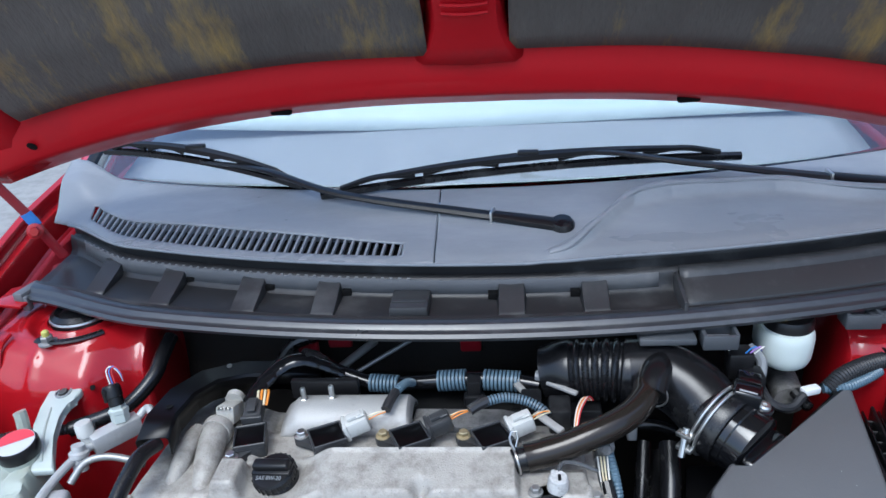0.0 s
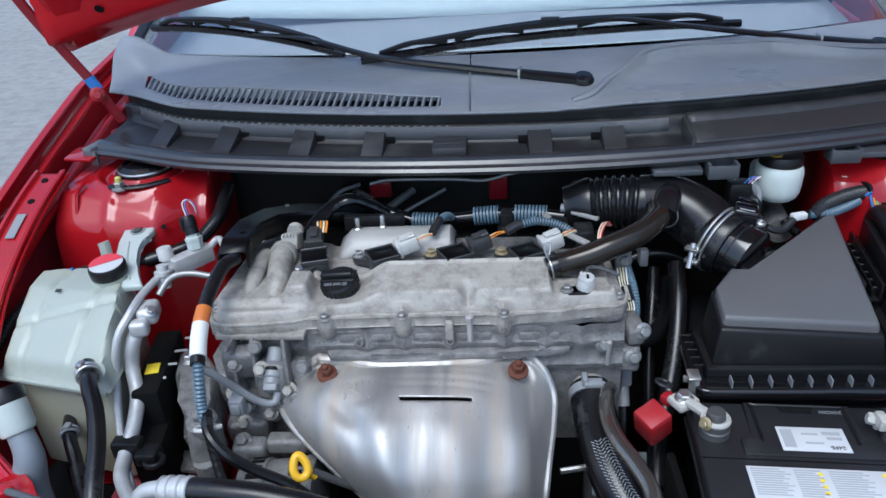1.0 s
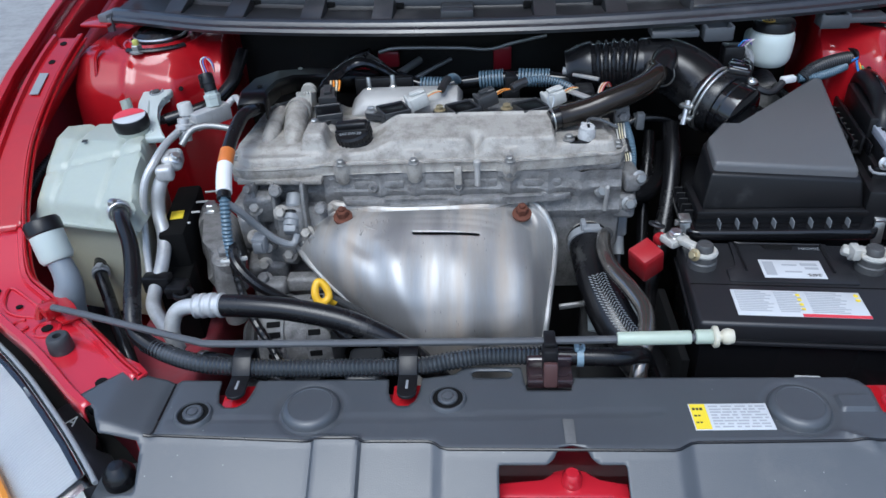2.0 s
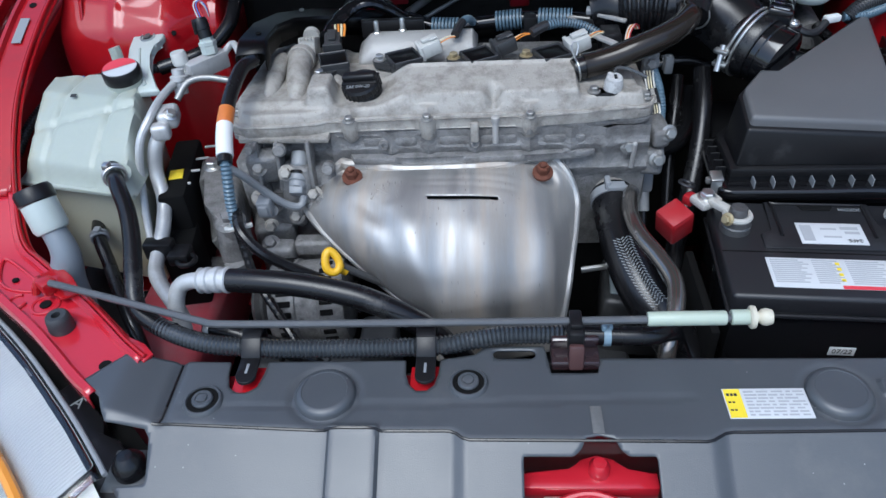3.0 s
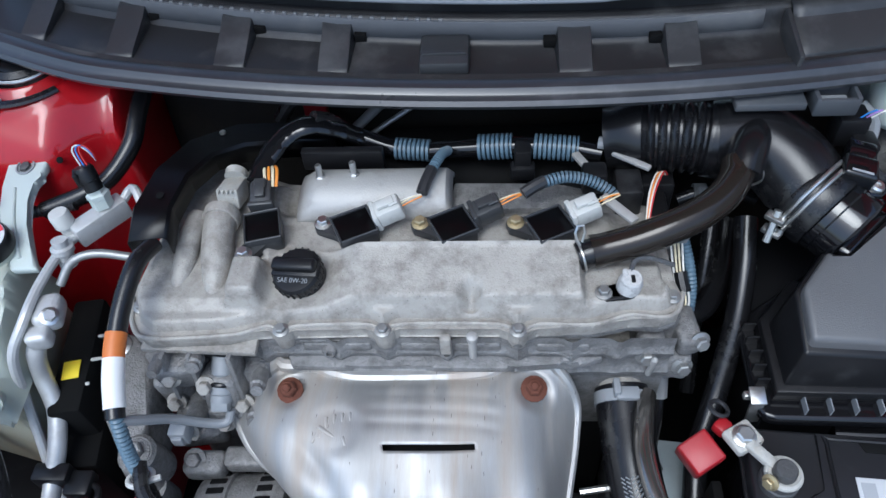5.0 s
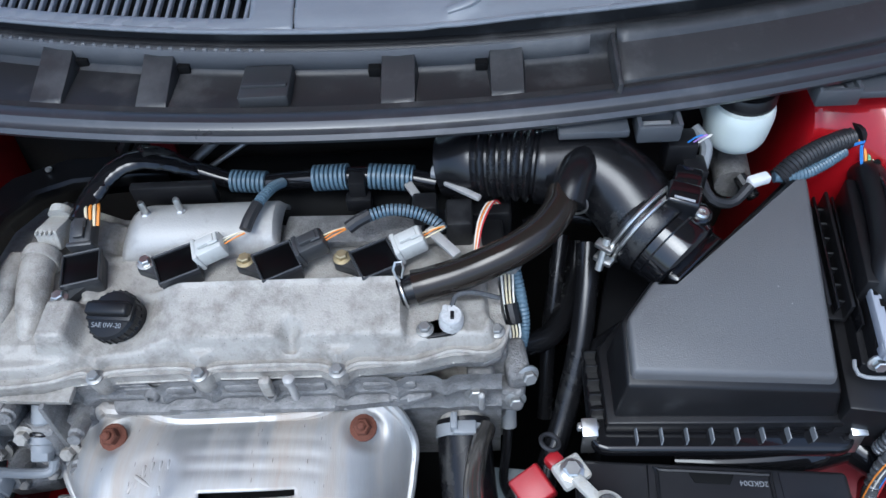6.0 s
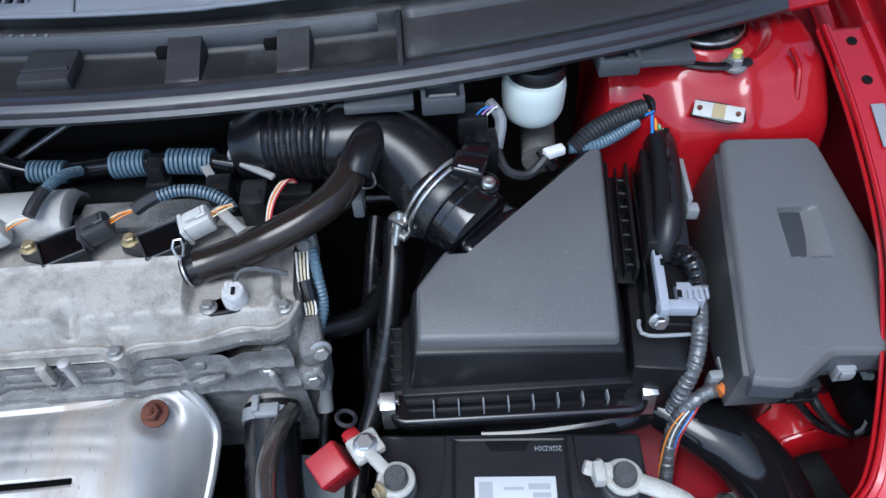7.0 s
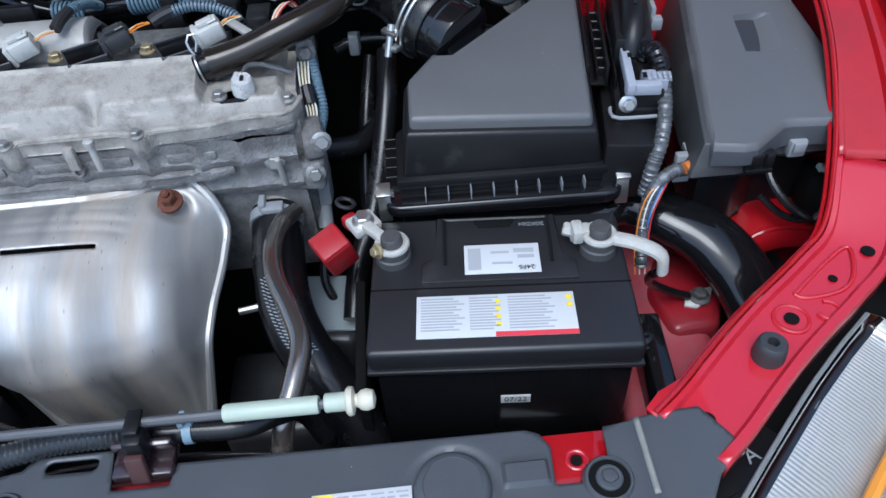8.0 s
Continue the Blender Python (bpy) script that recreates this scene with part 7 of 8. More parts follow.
# ---- washer filler ----
washer = thing("washer_filler", (-0.63, 0.41, 0.62), "white washer filler neck with a black cap", "washer filler")
wa = Vector((-0.664, 0.473, 0.845))
wd = Vector((0.36, -0.42, -0.83)).normalized()
part("cap", lathe([(0.001, -0.016), (0.022, -0.015), (0.025, -0.010), (0.025, 0.004), (0.023, 0.006)], wa, wd, 26), PLASTIC, washer)
part("cup", lathe([(0.023, 0.0), (0.023, 0.040), (0.020, 0.046), (0.014, 0.048)], wa, wd, 26), WHITE, washer)
part("neck", tube([wa + wd * 0.04, wa + wd * 0.08, (-0.645, 0.425, 0.72), (-0.615, 0.385, 0.64), (-0.60, 0.36, 0.56)], 0.022, 16, 0.01, lambda s, f: 0.72 + 0.5 * float(ss(0.0, 0.45, f))), mat("smoky_grey_plastic", (0.20, 0.225, 0.25), 0.35, 0.0, 0.12, 8, 200, 0.02, dirt=(0.14, 0.14, 0.13), dirt_amount=0.35, dirt_scale=7, sub=0.1), washer, "translucent grey neck")

# ---- reservoir hose and the braided hose along the front ----
hose1 = thing("reservoir_hose", (-0.54, 0.45, 0.76), "black coolant hose from the reservoir along the radiator", "hose")
part("hose", tube([(-0.600, 0.560, 0.832), (-0.572, 0.510, 0.838), (-0.548, 0.470, 0.825), (-0.532, 0.430, 0.808), (-0.518, 0.378, 0.786), (-0.508, 0.348, 0.768), (-0.480, 0.328, 0.757), (-0.456, 0.318, 0.755)], 0.0112, 14, 0.007), RUBBER, hose1)
part("braided_sleeve", corrugated([(-0.490, 0.334, 0.757), (-0.456, 0.316, 0.755), (-0.415, 0.301, 0.754), (-0.375, 0.296, 0.752), (-0.300, 0.294, 0.750), (-0.150, 0.296, 0.750), (-0.100, 0.303, 0.752), (-0.060, 0.310, 0.753), (0.010, 0.311, 0.753)], 0.0118, 0.0052, 0.16, 16), mat("grey_ribbed_rubber", (0.035, 0.039, 0.043), 0.24, 0.0, 0.2, 20, 400, 0.1, dirt=(0.12, 0.12, 0.12), dirt_amount=0.2, spec=0.9), hose1, "ribbed dark grey sleeve")
part("hose", tube([(0.008, 0.311, 0.753), (0.05, 0.310, 0.752), (0.105, 0.310, 0.750), (0.135, 0.330, 0.735), (0.150, 0.35, 0.70), (0.165, 0.345, 0.66)], 0.0115, 14, 0.008), RUBBER, hose1)
part("clamp", join(torus((-0.586, 0.535, 0.838), (0.5, -0.75, 0.1), 0.0145, 0.0022), torus((-0.582, 0.529, 0.838), (0.5, -0.75, 0.1), 0.0145, 0.0022), box((-0.590, 0.532, 0.854), (0.010, 0.012, 0.008), 0.002)), ZINC, hose1)
part("clamp", join(lathe([(0.0132, -0.004), (0.0132, 0.004)], (0.056, 0.310, 0.752), (1, 0, 0), 16), box((0.052, 0.312, 0.7665), (0.006, 0.016, 0.008), 0.002), box((0.060, 0.312, 0.765), (0.004, 0.012, 0.008), 0.002)), mat("pale_blue_clamp", (0.20, 0.28, 0.34), 0.4), hose1, "pale blue spring clamp")
for cx in (-0.3525, -0.150):
    clip = thing("hose_clip", (cx, 0.27, 0.735), "black plastic hose clip hooked into the radiator cover", "hose clip", "hose clips")
    strap = join(box((cx, 0.266, 0.7515), (0.023, 0.030, 0.004), 0.0016, 2), box((cx, 0.286, 0.7605), (0.023, 0.024, 0.004), 0.0016, 2, rx=42), box((cx, 0.304, 0.7690), (0.023, 0.022, 0.004), 0.0016, 2, rx=2), box((cx, 0.3155, 0.760), (0.023, 0.004, 0.022), 0.0016, 2), lathe([(0.001, -0.002), (0.0115, -0.002), (0.0115, 0.0015), (0.011, 0.002), (0.001, 0.0021)], (cx, 0.252, 0.7515), seg=20))
    part("band", strap, PLASTIC, clip)
    part("relief_mark", box((cx, 0.261, 0.7538), (0.003, 0.014, 0.001), 0.0003), GREYCON, clip)
bracket = thing("rod_holder", (0.018, 0.28, 0.73), "dark red plastic holder for the prop rod", "rod holder")
part("base", join(box((0.018, 0.285, 0.743), (0.054, 0.030, 0.012), 0.003), box((0.018, 0.297, 0.752), (0.054, 0.008, 0.028), 0.003, rx=15)), mat("dark_maroon_plastic", (0.030, 0.018, 0.020), 0.16, spec=0.9), bracket)
part("hook", join(box((0.018, 0.290, 0.770), (0.018, 0.022, 0.030), 0.004), box((0.018, 0.300, 0.788), (0.014, 0.026, 0.006), 0.002)), PLASTIC, bracket)
part("strap", box((0.018, 0.272, 0.757), (0.017, 0.008, 0.032), 0.003, rx=-14), mat("brown_plastic", (0.075, 0.036, 0.034), 0.3), bracket, "shiny brown plastic strap")

# ---- prop rod ----
rod = thing("prop_rod", (-0.2, 0.30, 0.775), "thin dark steel prop rod with a pale plastic grip", "prop rod")
part("rod", tube([(-0.622, 0.372, 0.788), (-0.560, 0.352, 0.788), (-0.460, 0.325, 0.781), (-0.410, 0.311, 0.779), (-0.375, 0.3065, 0.779), (-0.15, 0.304, 0.781), (0.05, 0.302, 0.784), (0.19, 0.299, 0.789)], 0.0046, 10, 0.012), mat("grey_coated_rod", (0.100, 0.104, 0.110), 0.36, 0.3, 0.15, 20, 300, 0.05, dirt=(0.14, 0.135, 0.13), dirt_amount=0.25, dirt_scale=30), rod)
part("grip", lathe([(0.0075, 0), (0.0082, 0.002), (0.0082, 0.082), (0.0075, 0.084)], (0.097, 0.3015, 0.786), (1, -0.03, 0.04), 18), MINT, rod, "pale green plastic grip")
part("grip_end", lathe([(0.0075, 0), (0.0085, 0.001), (0.0085, 0.020), (0.0075, 0.022)], (0.186, 0.2995, 0.7895), (1, -0.03, 0.04), 18), MINT, rod)
part("tip", join(lathe([(0.011, 0), (0.0130, 0.002), (0.0125, 0.006), (0.006, 0.008), (0.006, 0.010), (0.0088, 0.013), (0.0098, 0.018), (0.0080, 0.024), (0.001, 0.026)], (0.205, 0.2988, 0.790), (1, -0.03, 0.04), 20)), CREAM, rod, "cream knob")
part("pivot", join(box((-0.632, 0.378, 0.779), (0.022, 0.020, 0.020), 0.004, rz=-35), tube([(-0.640, 0.384, 0.786), (-0.648, 0.380, 0.778), (-0.650, 0.375, 0.766)], 0.005, 8)), PAINT_BAY, rod)
part("pivot_tab", prism([(-0.665, 0.405), (-0.640, 0.425), (-0.615, 0.405), (-0.590, 0.375), (-0.610, 0.362), (-0.645, 0.385)], 0.766, 0.770, 0.001), PAINT_BAY, rod)

# ---- air conditioning lines ----
ac = thing("air_conditioning_lines", (-0.54, 0.62, 0.70), "bare aluminium air conditioning pipes with fittings", "pipes")
drop = Matrix.Translation((0.005, -0.009, -0.020))
part("sensor_block", moved(box((-0.512, 0.766, 0.908), (0.068, 0.022, 0.028), 0.003, rz=50), drop), ALU_PIPE, ac)
part("sensor", moved(lathe([(0.0125, 0), (0.0125, 0.012), (0.0135, 0.013), (0.0135, 0.018), (0.0105, 0.020), (0.0105, 0.026)], (-0.506, 0.776, 0.922), (-0.1, 0.2, 1), 6), drop), WHITE, ac)
plug = part("sensor_plug", moved(join(lathe([(0.0105, 0), (0.0105, 0.012), (0.0115, 0.013), (0.0115, 0.026), (0.0095, 0.030), (0.001, 0.031)], (-0.508, 0.780, 0.945), (-0.25, 0.35, 1), 12), box((-0.521, 0.781, 0.962), (0.006, 0.014, 0.020), 0.0015, rz=20)), drop), PLASTIC, ac)
for k, w in enumerate(("white", "blue", "red")):
    part("wire", moved(tube([(-0.516 + 0.004 * k, 0.790, 0.972), (-0.521 + 0.004 * k, 0.797, 0.990), (-0.514 + 0.003 * k, 0.800, 0.996), (-0.505 + 0.002 * k, 0.800, 0.986), (-0.503, 0.802, 0.970)], 0.0010, 6, 0.005), drop), WIRES[w], plug)
part("service_port", moved(lathe([(0.009, 0), (0.009, 0.012), (0.0118, 0.014), (0.0118, 0.030), (0.0105, 0.033), (0.001, 0.033)], (-0.543, 0.748, 0.905), (-0.1, 0.1, 1), 16), drop), OFFWHITE, ac)
part("thin_pipe", tube([(-0.530, 0.738, 0.884), (-0.540, 0.712, 0.886), (-0.548, 0.66, 0.885), (-0.552, 0.618, 0.878), (-0.566, 0.592, 0.852), (-0.576, 0.578, 0.80), (-0.575, 0.552, 0.745), (-0.566, 0.523, 0.708), (-0.55, 0.49, 0.66)], 0.0058, 10, 0.008), ALU_PIPE, ac)
part("pipe", tube([(-0.452, 0.700, 0.888), (-0.490, 0.700, 0.895), (-0.516, 0.690, 0.893), (-0.530, 0.670, 0.876)], 0.0050, 12, 0.008), HOUSING2, ac)
part("pipe", tube([(-0.490, 0.772, 0.890), (-0.476, 0.792, 0.903), (-0.466, 0.786, 0.905), (-0.455, 0.766, 0.895)], 0.0055, 10, 0.006), ALU_PIPE, ac)
part("valve", lathe([(0.010, 0), (0.010, 0.018), (0.013, 0.02), (0.013, 0.026), (0.009, 0.028), (0.009, 0.036)], (-0.536, 0.705, 0.868), (0, 0.25, 1), 14), ALU_PIPE, ac)
part("fitting", join(box((-0.536, 0.640, 0.866), (0.030, 0.040, 0.026), 0.008, 3, rz=12), box((-0.540, 0.612, 0.858), (0.026, 0.022, 0.024), 0.006, 3, rz=12)), ALU_PIPE, ac)
part("fitting_bolt", bolt_geo((-0.526, 0.628, 0.876), (0.5, -0.3, 0.8), 0.007), ZINC, ac)
part("fat_pipe", tube([(-0.538, 0.622, 0.860), (-0.552, 0.606, 0.838), (-0.560, 0.597, 0.800), (-0.550, 0.572, 0.768), (-0.545, 0.535, 0.746), (-0.548, 0.497, 0.722), (-0.538, 0.460, 0.716), (-0.502, 0.416, 0.708), (-0.485, 0.398, 0.69)], 0.0105, 14, 0.007), ALU_PIPE, ac)
part("pipe_clip", join(box((-0.546, 0.508, 0.728), (0.042, 0.022, 0.028), 0.004), box((-0.515, 0.500, 0.722), (0.030, 0.030, 0.020), 0.004), torus((-0.503, 0.488, 0.722), (0, 0, 1), 0.012, 0.004)), PLASTIC, ac)
part("elbow", tube([(-0.472, 0.368, 0.705), (-0.474, 0.375, 0.745), (-0.466, 0.383, 0.768), (-0.450, 0.384, 0.777), (-0.430, 0.381, 0.780)], 0.0105, 14, 0.006), ALU_PIPE, ac)
part("collar", tube([(-0.434, 0.3815, 0.780), (-0.414, 0.379, 0.783), (-0.394, 0.376, 0.785)], 0.0165, 18, 0.002, lambda s, f: 1.0 - 0.14 * (math.sin(s * 480) > 0.2)), ALU_PIPE, ac, "crimped aluminium collar")
part("rubber_hose", tube([(-0.396, 0.376, 0.785), (-0.350, 0.370, 0.787), (-0.300, 0.364, 0.785), (-0.237, 0.354, 0.776), (-0.190, 0.345, 0.758), (-0.15, 0.34, 0.73), (-0.11, 0.345, 0.67)], 0.0148, 16, 0.008), RUBBER, ac, "black rubber hose")
part("rear_hose", tube([(-0.492, 0.935, 0.935), (-0.494, 0.90, 0.922), (-0.498, 0.868, 0.905), (-0.520, 0.835, 0.885), (-0.545, 0.812, 0.878), (-0.60, 0.79, 0.868)], 0.0115, 12, 0.008), RUBBER, ac)
part("ribbed_loom", corrugated([(-0.56, 0.797, 0.872), (-0.62, 0.787, 0.868), (-0.69, 0.785, 0.86), (-0.755, 0.76, 0.85), (-0.785, 0.70, 0.83), (-0.79, 0.62, 0.80)], 0.008, 0.005), CONDUIT_DARK, ac)
part("blue_tape", tube([(-0.72, 0.778, 0.857), (-0.74, 0.770, 0.853)], 0.0095, 10, 0.006), WIRES["blue"], ac)

# ---- timing-side cable channel and loom ----
channel = thing("cable_channel", (-0.40, 0.78, 0.86), "black plastic cable channel arching over the engine's end", "cable channel")
ch = []
for x, y, z, w in ((-0.412, 0.686, 0.936, 0.025), (-0.418, 0.730, 0.940, 0.026), (-0.412, 0.785, 0.938, 0.026), (-0.392, 0.835, 0.930, 0.026), (-0.352, 0.868, 0.920, 0.025), (-0.300, 0.880, 0.912, 0.022), (-0.24, 0.885, 0.906, 0.02)):
    ch.append((x, y, z, w))
rows = []
for i, (x, y, z, w) in enumerate(ch):
    a, c = ch[max(i - 1, 0)], ch[min(i + 1, len(ch) - 1)]
    t = Vector((c[0] - a[0], c[1] - a[1], 0)).normalized()
    side = Vector((t.y, -t.x, 0))
    p, w = Vector((x, y, z)), w * 0.86
    rows.append([p + side * (-w) - Vector((0, 0, 0.045)), p + side * (-w) - Vector((0, 0, 0.004)), p + side * (-w * 0.85), p + side * (w * 0.85), p + side * w - Vector((0, 0, 0.004)), p + side * w - Vector((0, 0, 0.028))])
part("cover", loft(rows), POTTING, channel, thick=0.002)
part("hole", lathe([(0.0045, 0), (0.0045, 0.001), (0.001, 0.0012)], (-0.412, 0.745, 0.9405), seg=14), DARK, channel)
part("screw", lathe([(0.004, 0), (0.004, 0.002), (0.001, 0.003)], (-0.372, 0.862, 0.926), seg=10), ZINC, channel)
side_loom = thing("engine_loom", (-0.42, 0.56, 0.74), "taped black cable loom with orange and white tape bands", "cable loom")
part("sheath", tube([(-0.408, 0.690, 0.925), (-0.418, 0.660, 0.928), (-0.425, 0.620, 0.915), (-0.427, 0.585, 0.900), (-0.424, 0.545, 0.883), (-0.418, 0.512, 0.866)], 0.0100, 14, 0.006), RUBBER, side_loom)
part("orange_band", tube([(-0.4275, 0.590, 0.902), (-0.427, 0.574, 0.896), (-0.4265, 0.566, 0.892)], 0.0110, 14, 0.004), ORANGE, side_loom, "orange tape band")
part("white_band", tube([(-0.4265, 0.566, 0.892), (-0.424, 0.545, 0.883), (-0.4195, 0.521, 0.871)], 0.0112, 14, 0.004), TAPE, side_loom, "white tape band")
part("conduit", corrugated([(-0.4185, 0.516, 0.868), (-0.418, 0.503, 0.840), (-0.419, 0.495, 0.81), (-0.416, 0.487, 0.782)], 0.0080, 0.0056, 0.22), CONDUIT, side_loom, "ribbed blue-grey conduit")
part("taped_lead", tube([(-0.416, 0.488, 0.785), (-0.412, 0.480, 0.755), (-0.402, 0.462, 0.725), (-0.385, 0.442, 0.700), (-0.360, 0.412, 0.685), (-0.33, 0.375, 0.66)], 0.0062, 10, 0.003, lambda s, f: 1.0 + 0.10 * math.sin(s * 900) * math.sin(s * 370)), RUBBER, side_loom)
part("tie", join(torus((-0.417, 0.486, 0.782), (0.1, -0.4, -0.9), 0.013, 0.003), box((-0.402, 0.483, 0.785), (0.018, 0.006, 0.005), 0.001, rz=20)), OFFWHITE, side_loom)
part("black_cable", tube([(-0.414, 0.495, 0.80), (-0.402, 0.463, 0.792), (-0.378, 0.448, 0.770), (-0.345, 0.446, 0.745), (-0.30, 0.443, 0.72), (-0.25, 0.43, 0.68)], 0.0075, 10, 0.008), RUBBER, side_loom)
part("grey_cable", tube([(-0.418, 0.512, 0.862), (-0.405, 0.525, 0.838), (-0.390, 0.545, 0.800), (-0.368, 0.556, 0.768), (-0.348, 0.562, 0.758), (-0.342, 0.572, 0.770)], 0.0055, 10, 0.006), GREYCON, side_loom)
part("plug", join(box((-0.392, 0.545, 0.772), (0.020, 0.024, 0.026), 0.003), box((-0.392, 0.532, 0.772), (0.013, 0.006, 0.016), 0.002)), GREYCON, side_loom)

# ---- engine mount, alternator, dipstick ----
mount = thing("engine_mount", (-0.48, 0.60, 0.60), "grey cast engine mount bracket at the timing side", "engine mount")
part("arm", prism([(-0.535, 0.690), (-0.480, 0.680), (-0.448, 0.640), (-0.432, 0.560), (-0.420, 0.500), (-0.455, 0.492), (-0.482, 0.560), (-0.520, 0.620)], 0.700, 0.768, 0.010, 3, 0.006), CAST_DARK, mount)
part("boss", join(lathe([(0.022, -0.06), (0.022, 0.0), (0.018, 0.004)], (-0.438, 0.520, 0.765), (0, -0.15, 1), 18), lathe([(0.018, 0), (0.018, 0.05)], (-0.438, 0.508, 0.66), (0, -0.1, 1), 16)), CAST_DARK, mount)
part("bolt", bolt_geo((-0.438, 0.519, 0.770), (0, -0.15, 1), 0.011), CAST_DARK, mount)
part("bolt", bolt_geo((-0.500, 0.655, 0.770), (0, -0.1, 1), 0.010), ZINC, mount)
part("belt_cover", join(box((-0.545, 0.64, 0.70), (0.04, 0.16, 0.16), 0.006, rz=8), box((-0.535, 0.55, 0.66), (0.05, 0.06, 0.12), 0.006, rz=8)), DARK, mount)
part("sticker", box((-0.541, 0.615, 0.782), (0.020, 0.024, 0.002), 0.0005, rz=12), LABEL_YELLOW, mount, "small yellow sticker")
for k in range(5):
    part("bright_edge", box((-0.530 + 0.004 * k, 0.565 + 0.034 * k, 0.776), (0.020, 0.004, 0.003), 0.001, rz=10), OFFWHITE, mount)
part("frame_bolt", join(bolt_geo((-0.545, 0.585, 0.640), (0, -0.2, 1), 0.014), box((-0.51, 0.575, 0.634), (0.09, 0.04, 0.008), 0.002, rz=-6)), CAST_DARK, mount)

alternator = thing("alternator", (-0.34, 0.50, 0.60), "grey finned alternator below the exhaust shield", "alternator")
ax = Vector((1, 0.05, 0.05))
part("housing", join(lathe([(0.030, -0.055), (0.060, -0.050), (0.064, -0.040), (0.064, -0.012), (0.061, -0.010), (0.061, 0.020), (0.064, 0.022), (0.064, 0.045), (0.058, 0.055), (0.03, 0.058)], (-0.345, 0.500, 0.665), ax, 34)), CAST_DARK, alternator)
for k in range(26):
    a = 2 * math.pi * k / 26
    for off, ln in ((-0.026, 0.020), (0.033, 0.018)):
        p = Matrix.Translation((-0.345, 0.500, 0.665)) @ turn_to(ax) @ Vector((0.0635 * math.cos(a), 0.0635 * math.sin(a), off))
        slot = box((0, 0, 0), (0.0085, 0.004, ln), 0.001, 1)
        part("cooling_slot", moved(slot, Matrix.Translation((-0.345, 0.500, 0.665)) @ turn_to(ax) @ pose(0.0635 * math.cos(a), 0.0635 * math.sin(a), off, 0, 0, math.degrees(a) + 90)), DARK, alternator)
part("type_plate", moved(box((0, 0, 0), (0.030, 0.0015, 0.026), 0.0005), Matrix.Translation((-0.345, 0.500, 0.665)) @ turn_to(ax) @ pose(-0.030, -0.0535, 0.004, 0, 0, -30)), RED, alternator)
part("lug", join(box((-0.395, 0.555, 0.715), (0.05, 0.03, 0.03), 0.008, 3), bolt_geo((-0.405, 0.555, 0.73), (0, -0.5, 0.9), 0.009), box((-0.34, 0.560, 0.722), (0.06, 0.025, 0.025), 0.006, 3)), CAST_DARK, alternator)
part("pulley", lathe([(0.028, 0), (0.034, 0.004), (0.028, 0.010), (0.034, 0.016), (0.028, 0.022), (0.01, 0.024)], (-0.405, 0.497, 0.660), (-1, -0.05, -0.05), 24), HOUSING, alternator)
alternator.location += Vector((0.010, -0.018, -0.020))
compressor = thing("compressor", (-0.36, 0.40, 0.52), "grey air conditioning compressor low in the bay", "compressor")
part("body", join(lathe([(0.04, -0.08), (0.052, -0.075), (0.052, 0.03), (0.048, 0.032), (0.048, 0.085), (0.03, 0.09)], (-0.33, 0.395, 0.57), (1, 0, 0), 28), box((-0.29, 0.36, 0.60), (0.08, 0.06, 0.05), 0.01, 3)), TRAY, compressor)
part("band", torus((-0.365, 0.395, 0.57), (1, 0, 0), 0.054, 0.004), DARK, compressor)
part("bracket", box((-0.23, 0.41, 0.61), (0.05, 0.07, 0.09), 0.008, 3), TRAY, compressor)
part("suction_hose", tube([(-0.470, 0.418, 0.655), (-0.440, 0.408, 0.662), (-0.400, 0.400, 0.655), (-0.355, 0.392, 0.640), (-0.31, 0.385, 0.61)], 0.0115, 14, 0.008), RUBBER, compressor, "black rubber suction hose")
part("hose_clamp", lathe([(0.0128, -0.005), (0.0135, -0.003), (0.0135, 0.003), (0.0128, 0.005)], (-0.464, 0.416, 0.6565), (0.95, -0.3, 0.2), 20), ZINC, compressor, "bright steel clamp")

dip = thing("dipstick", (-0.284, 0.44, 0.70), "bright yellow ring handle of the oil dipstick", "dipstick")
ring_pts = [Matrix.Translation((-0.283, 0.440, 0.757)) @ turn_to((0.35, -0.75, 0.6)) @ Vector((0.0088 * math.cos(a) * (1 - 0.25 * math.sin(a)), 0.0145 * math.sin(a), 0)) for a in np.linspace(0, 2 * math.pi, 25)]
part("handle_ring", tube(ring_pts, 0.0055, 12, smooth=False), YELLOW, dip)
part("tube", tube([(-0.272, 0.447, 0.742), (-0.25, 0.455, 0.72), (-0.21, 0.47, 0.68), (-0.18, 0.50, 0.62)], 0.0055, 10), HOUSING, dip)
part("collar", lathe([(0.007, 0), (0.007, 0.012)], (-0.276, 0.446, 0.742), (0.6, 0.2, -0.7), 12), YELLOW, dip)

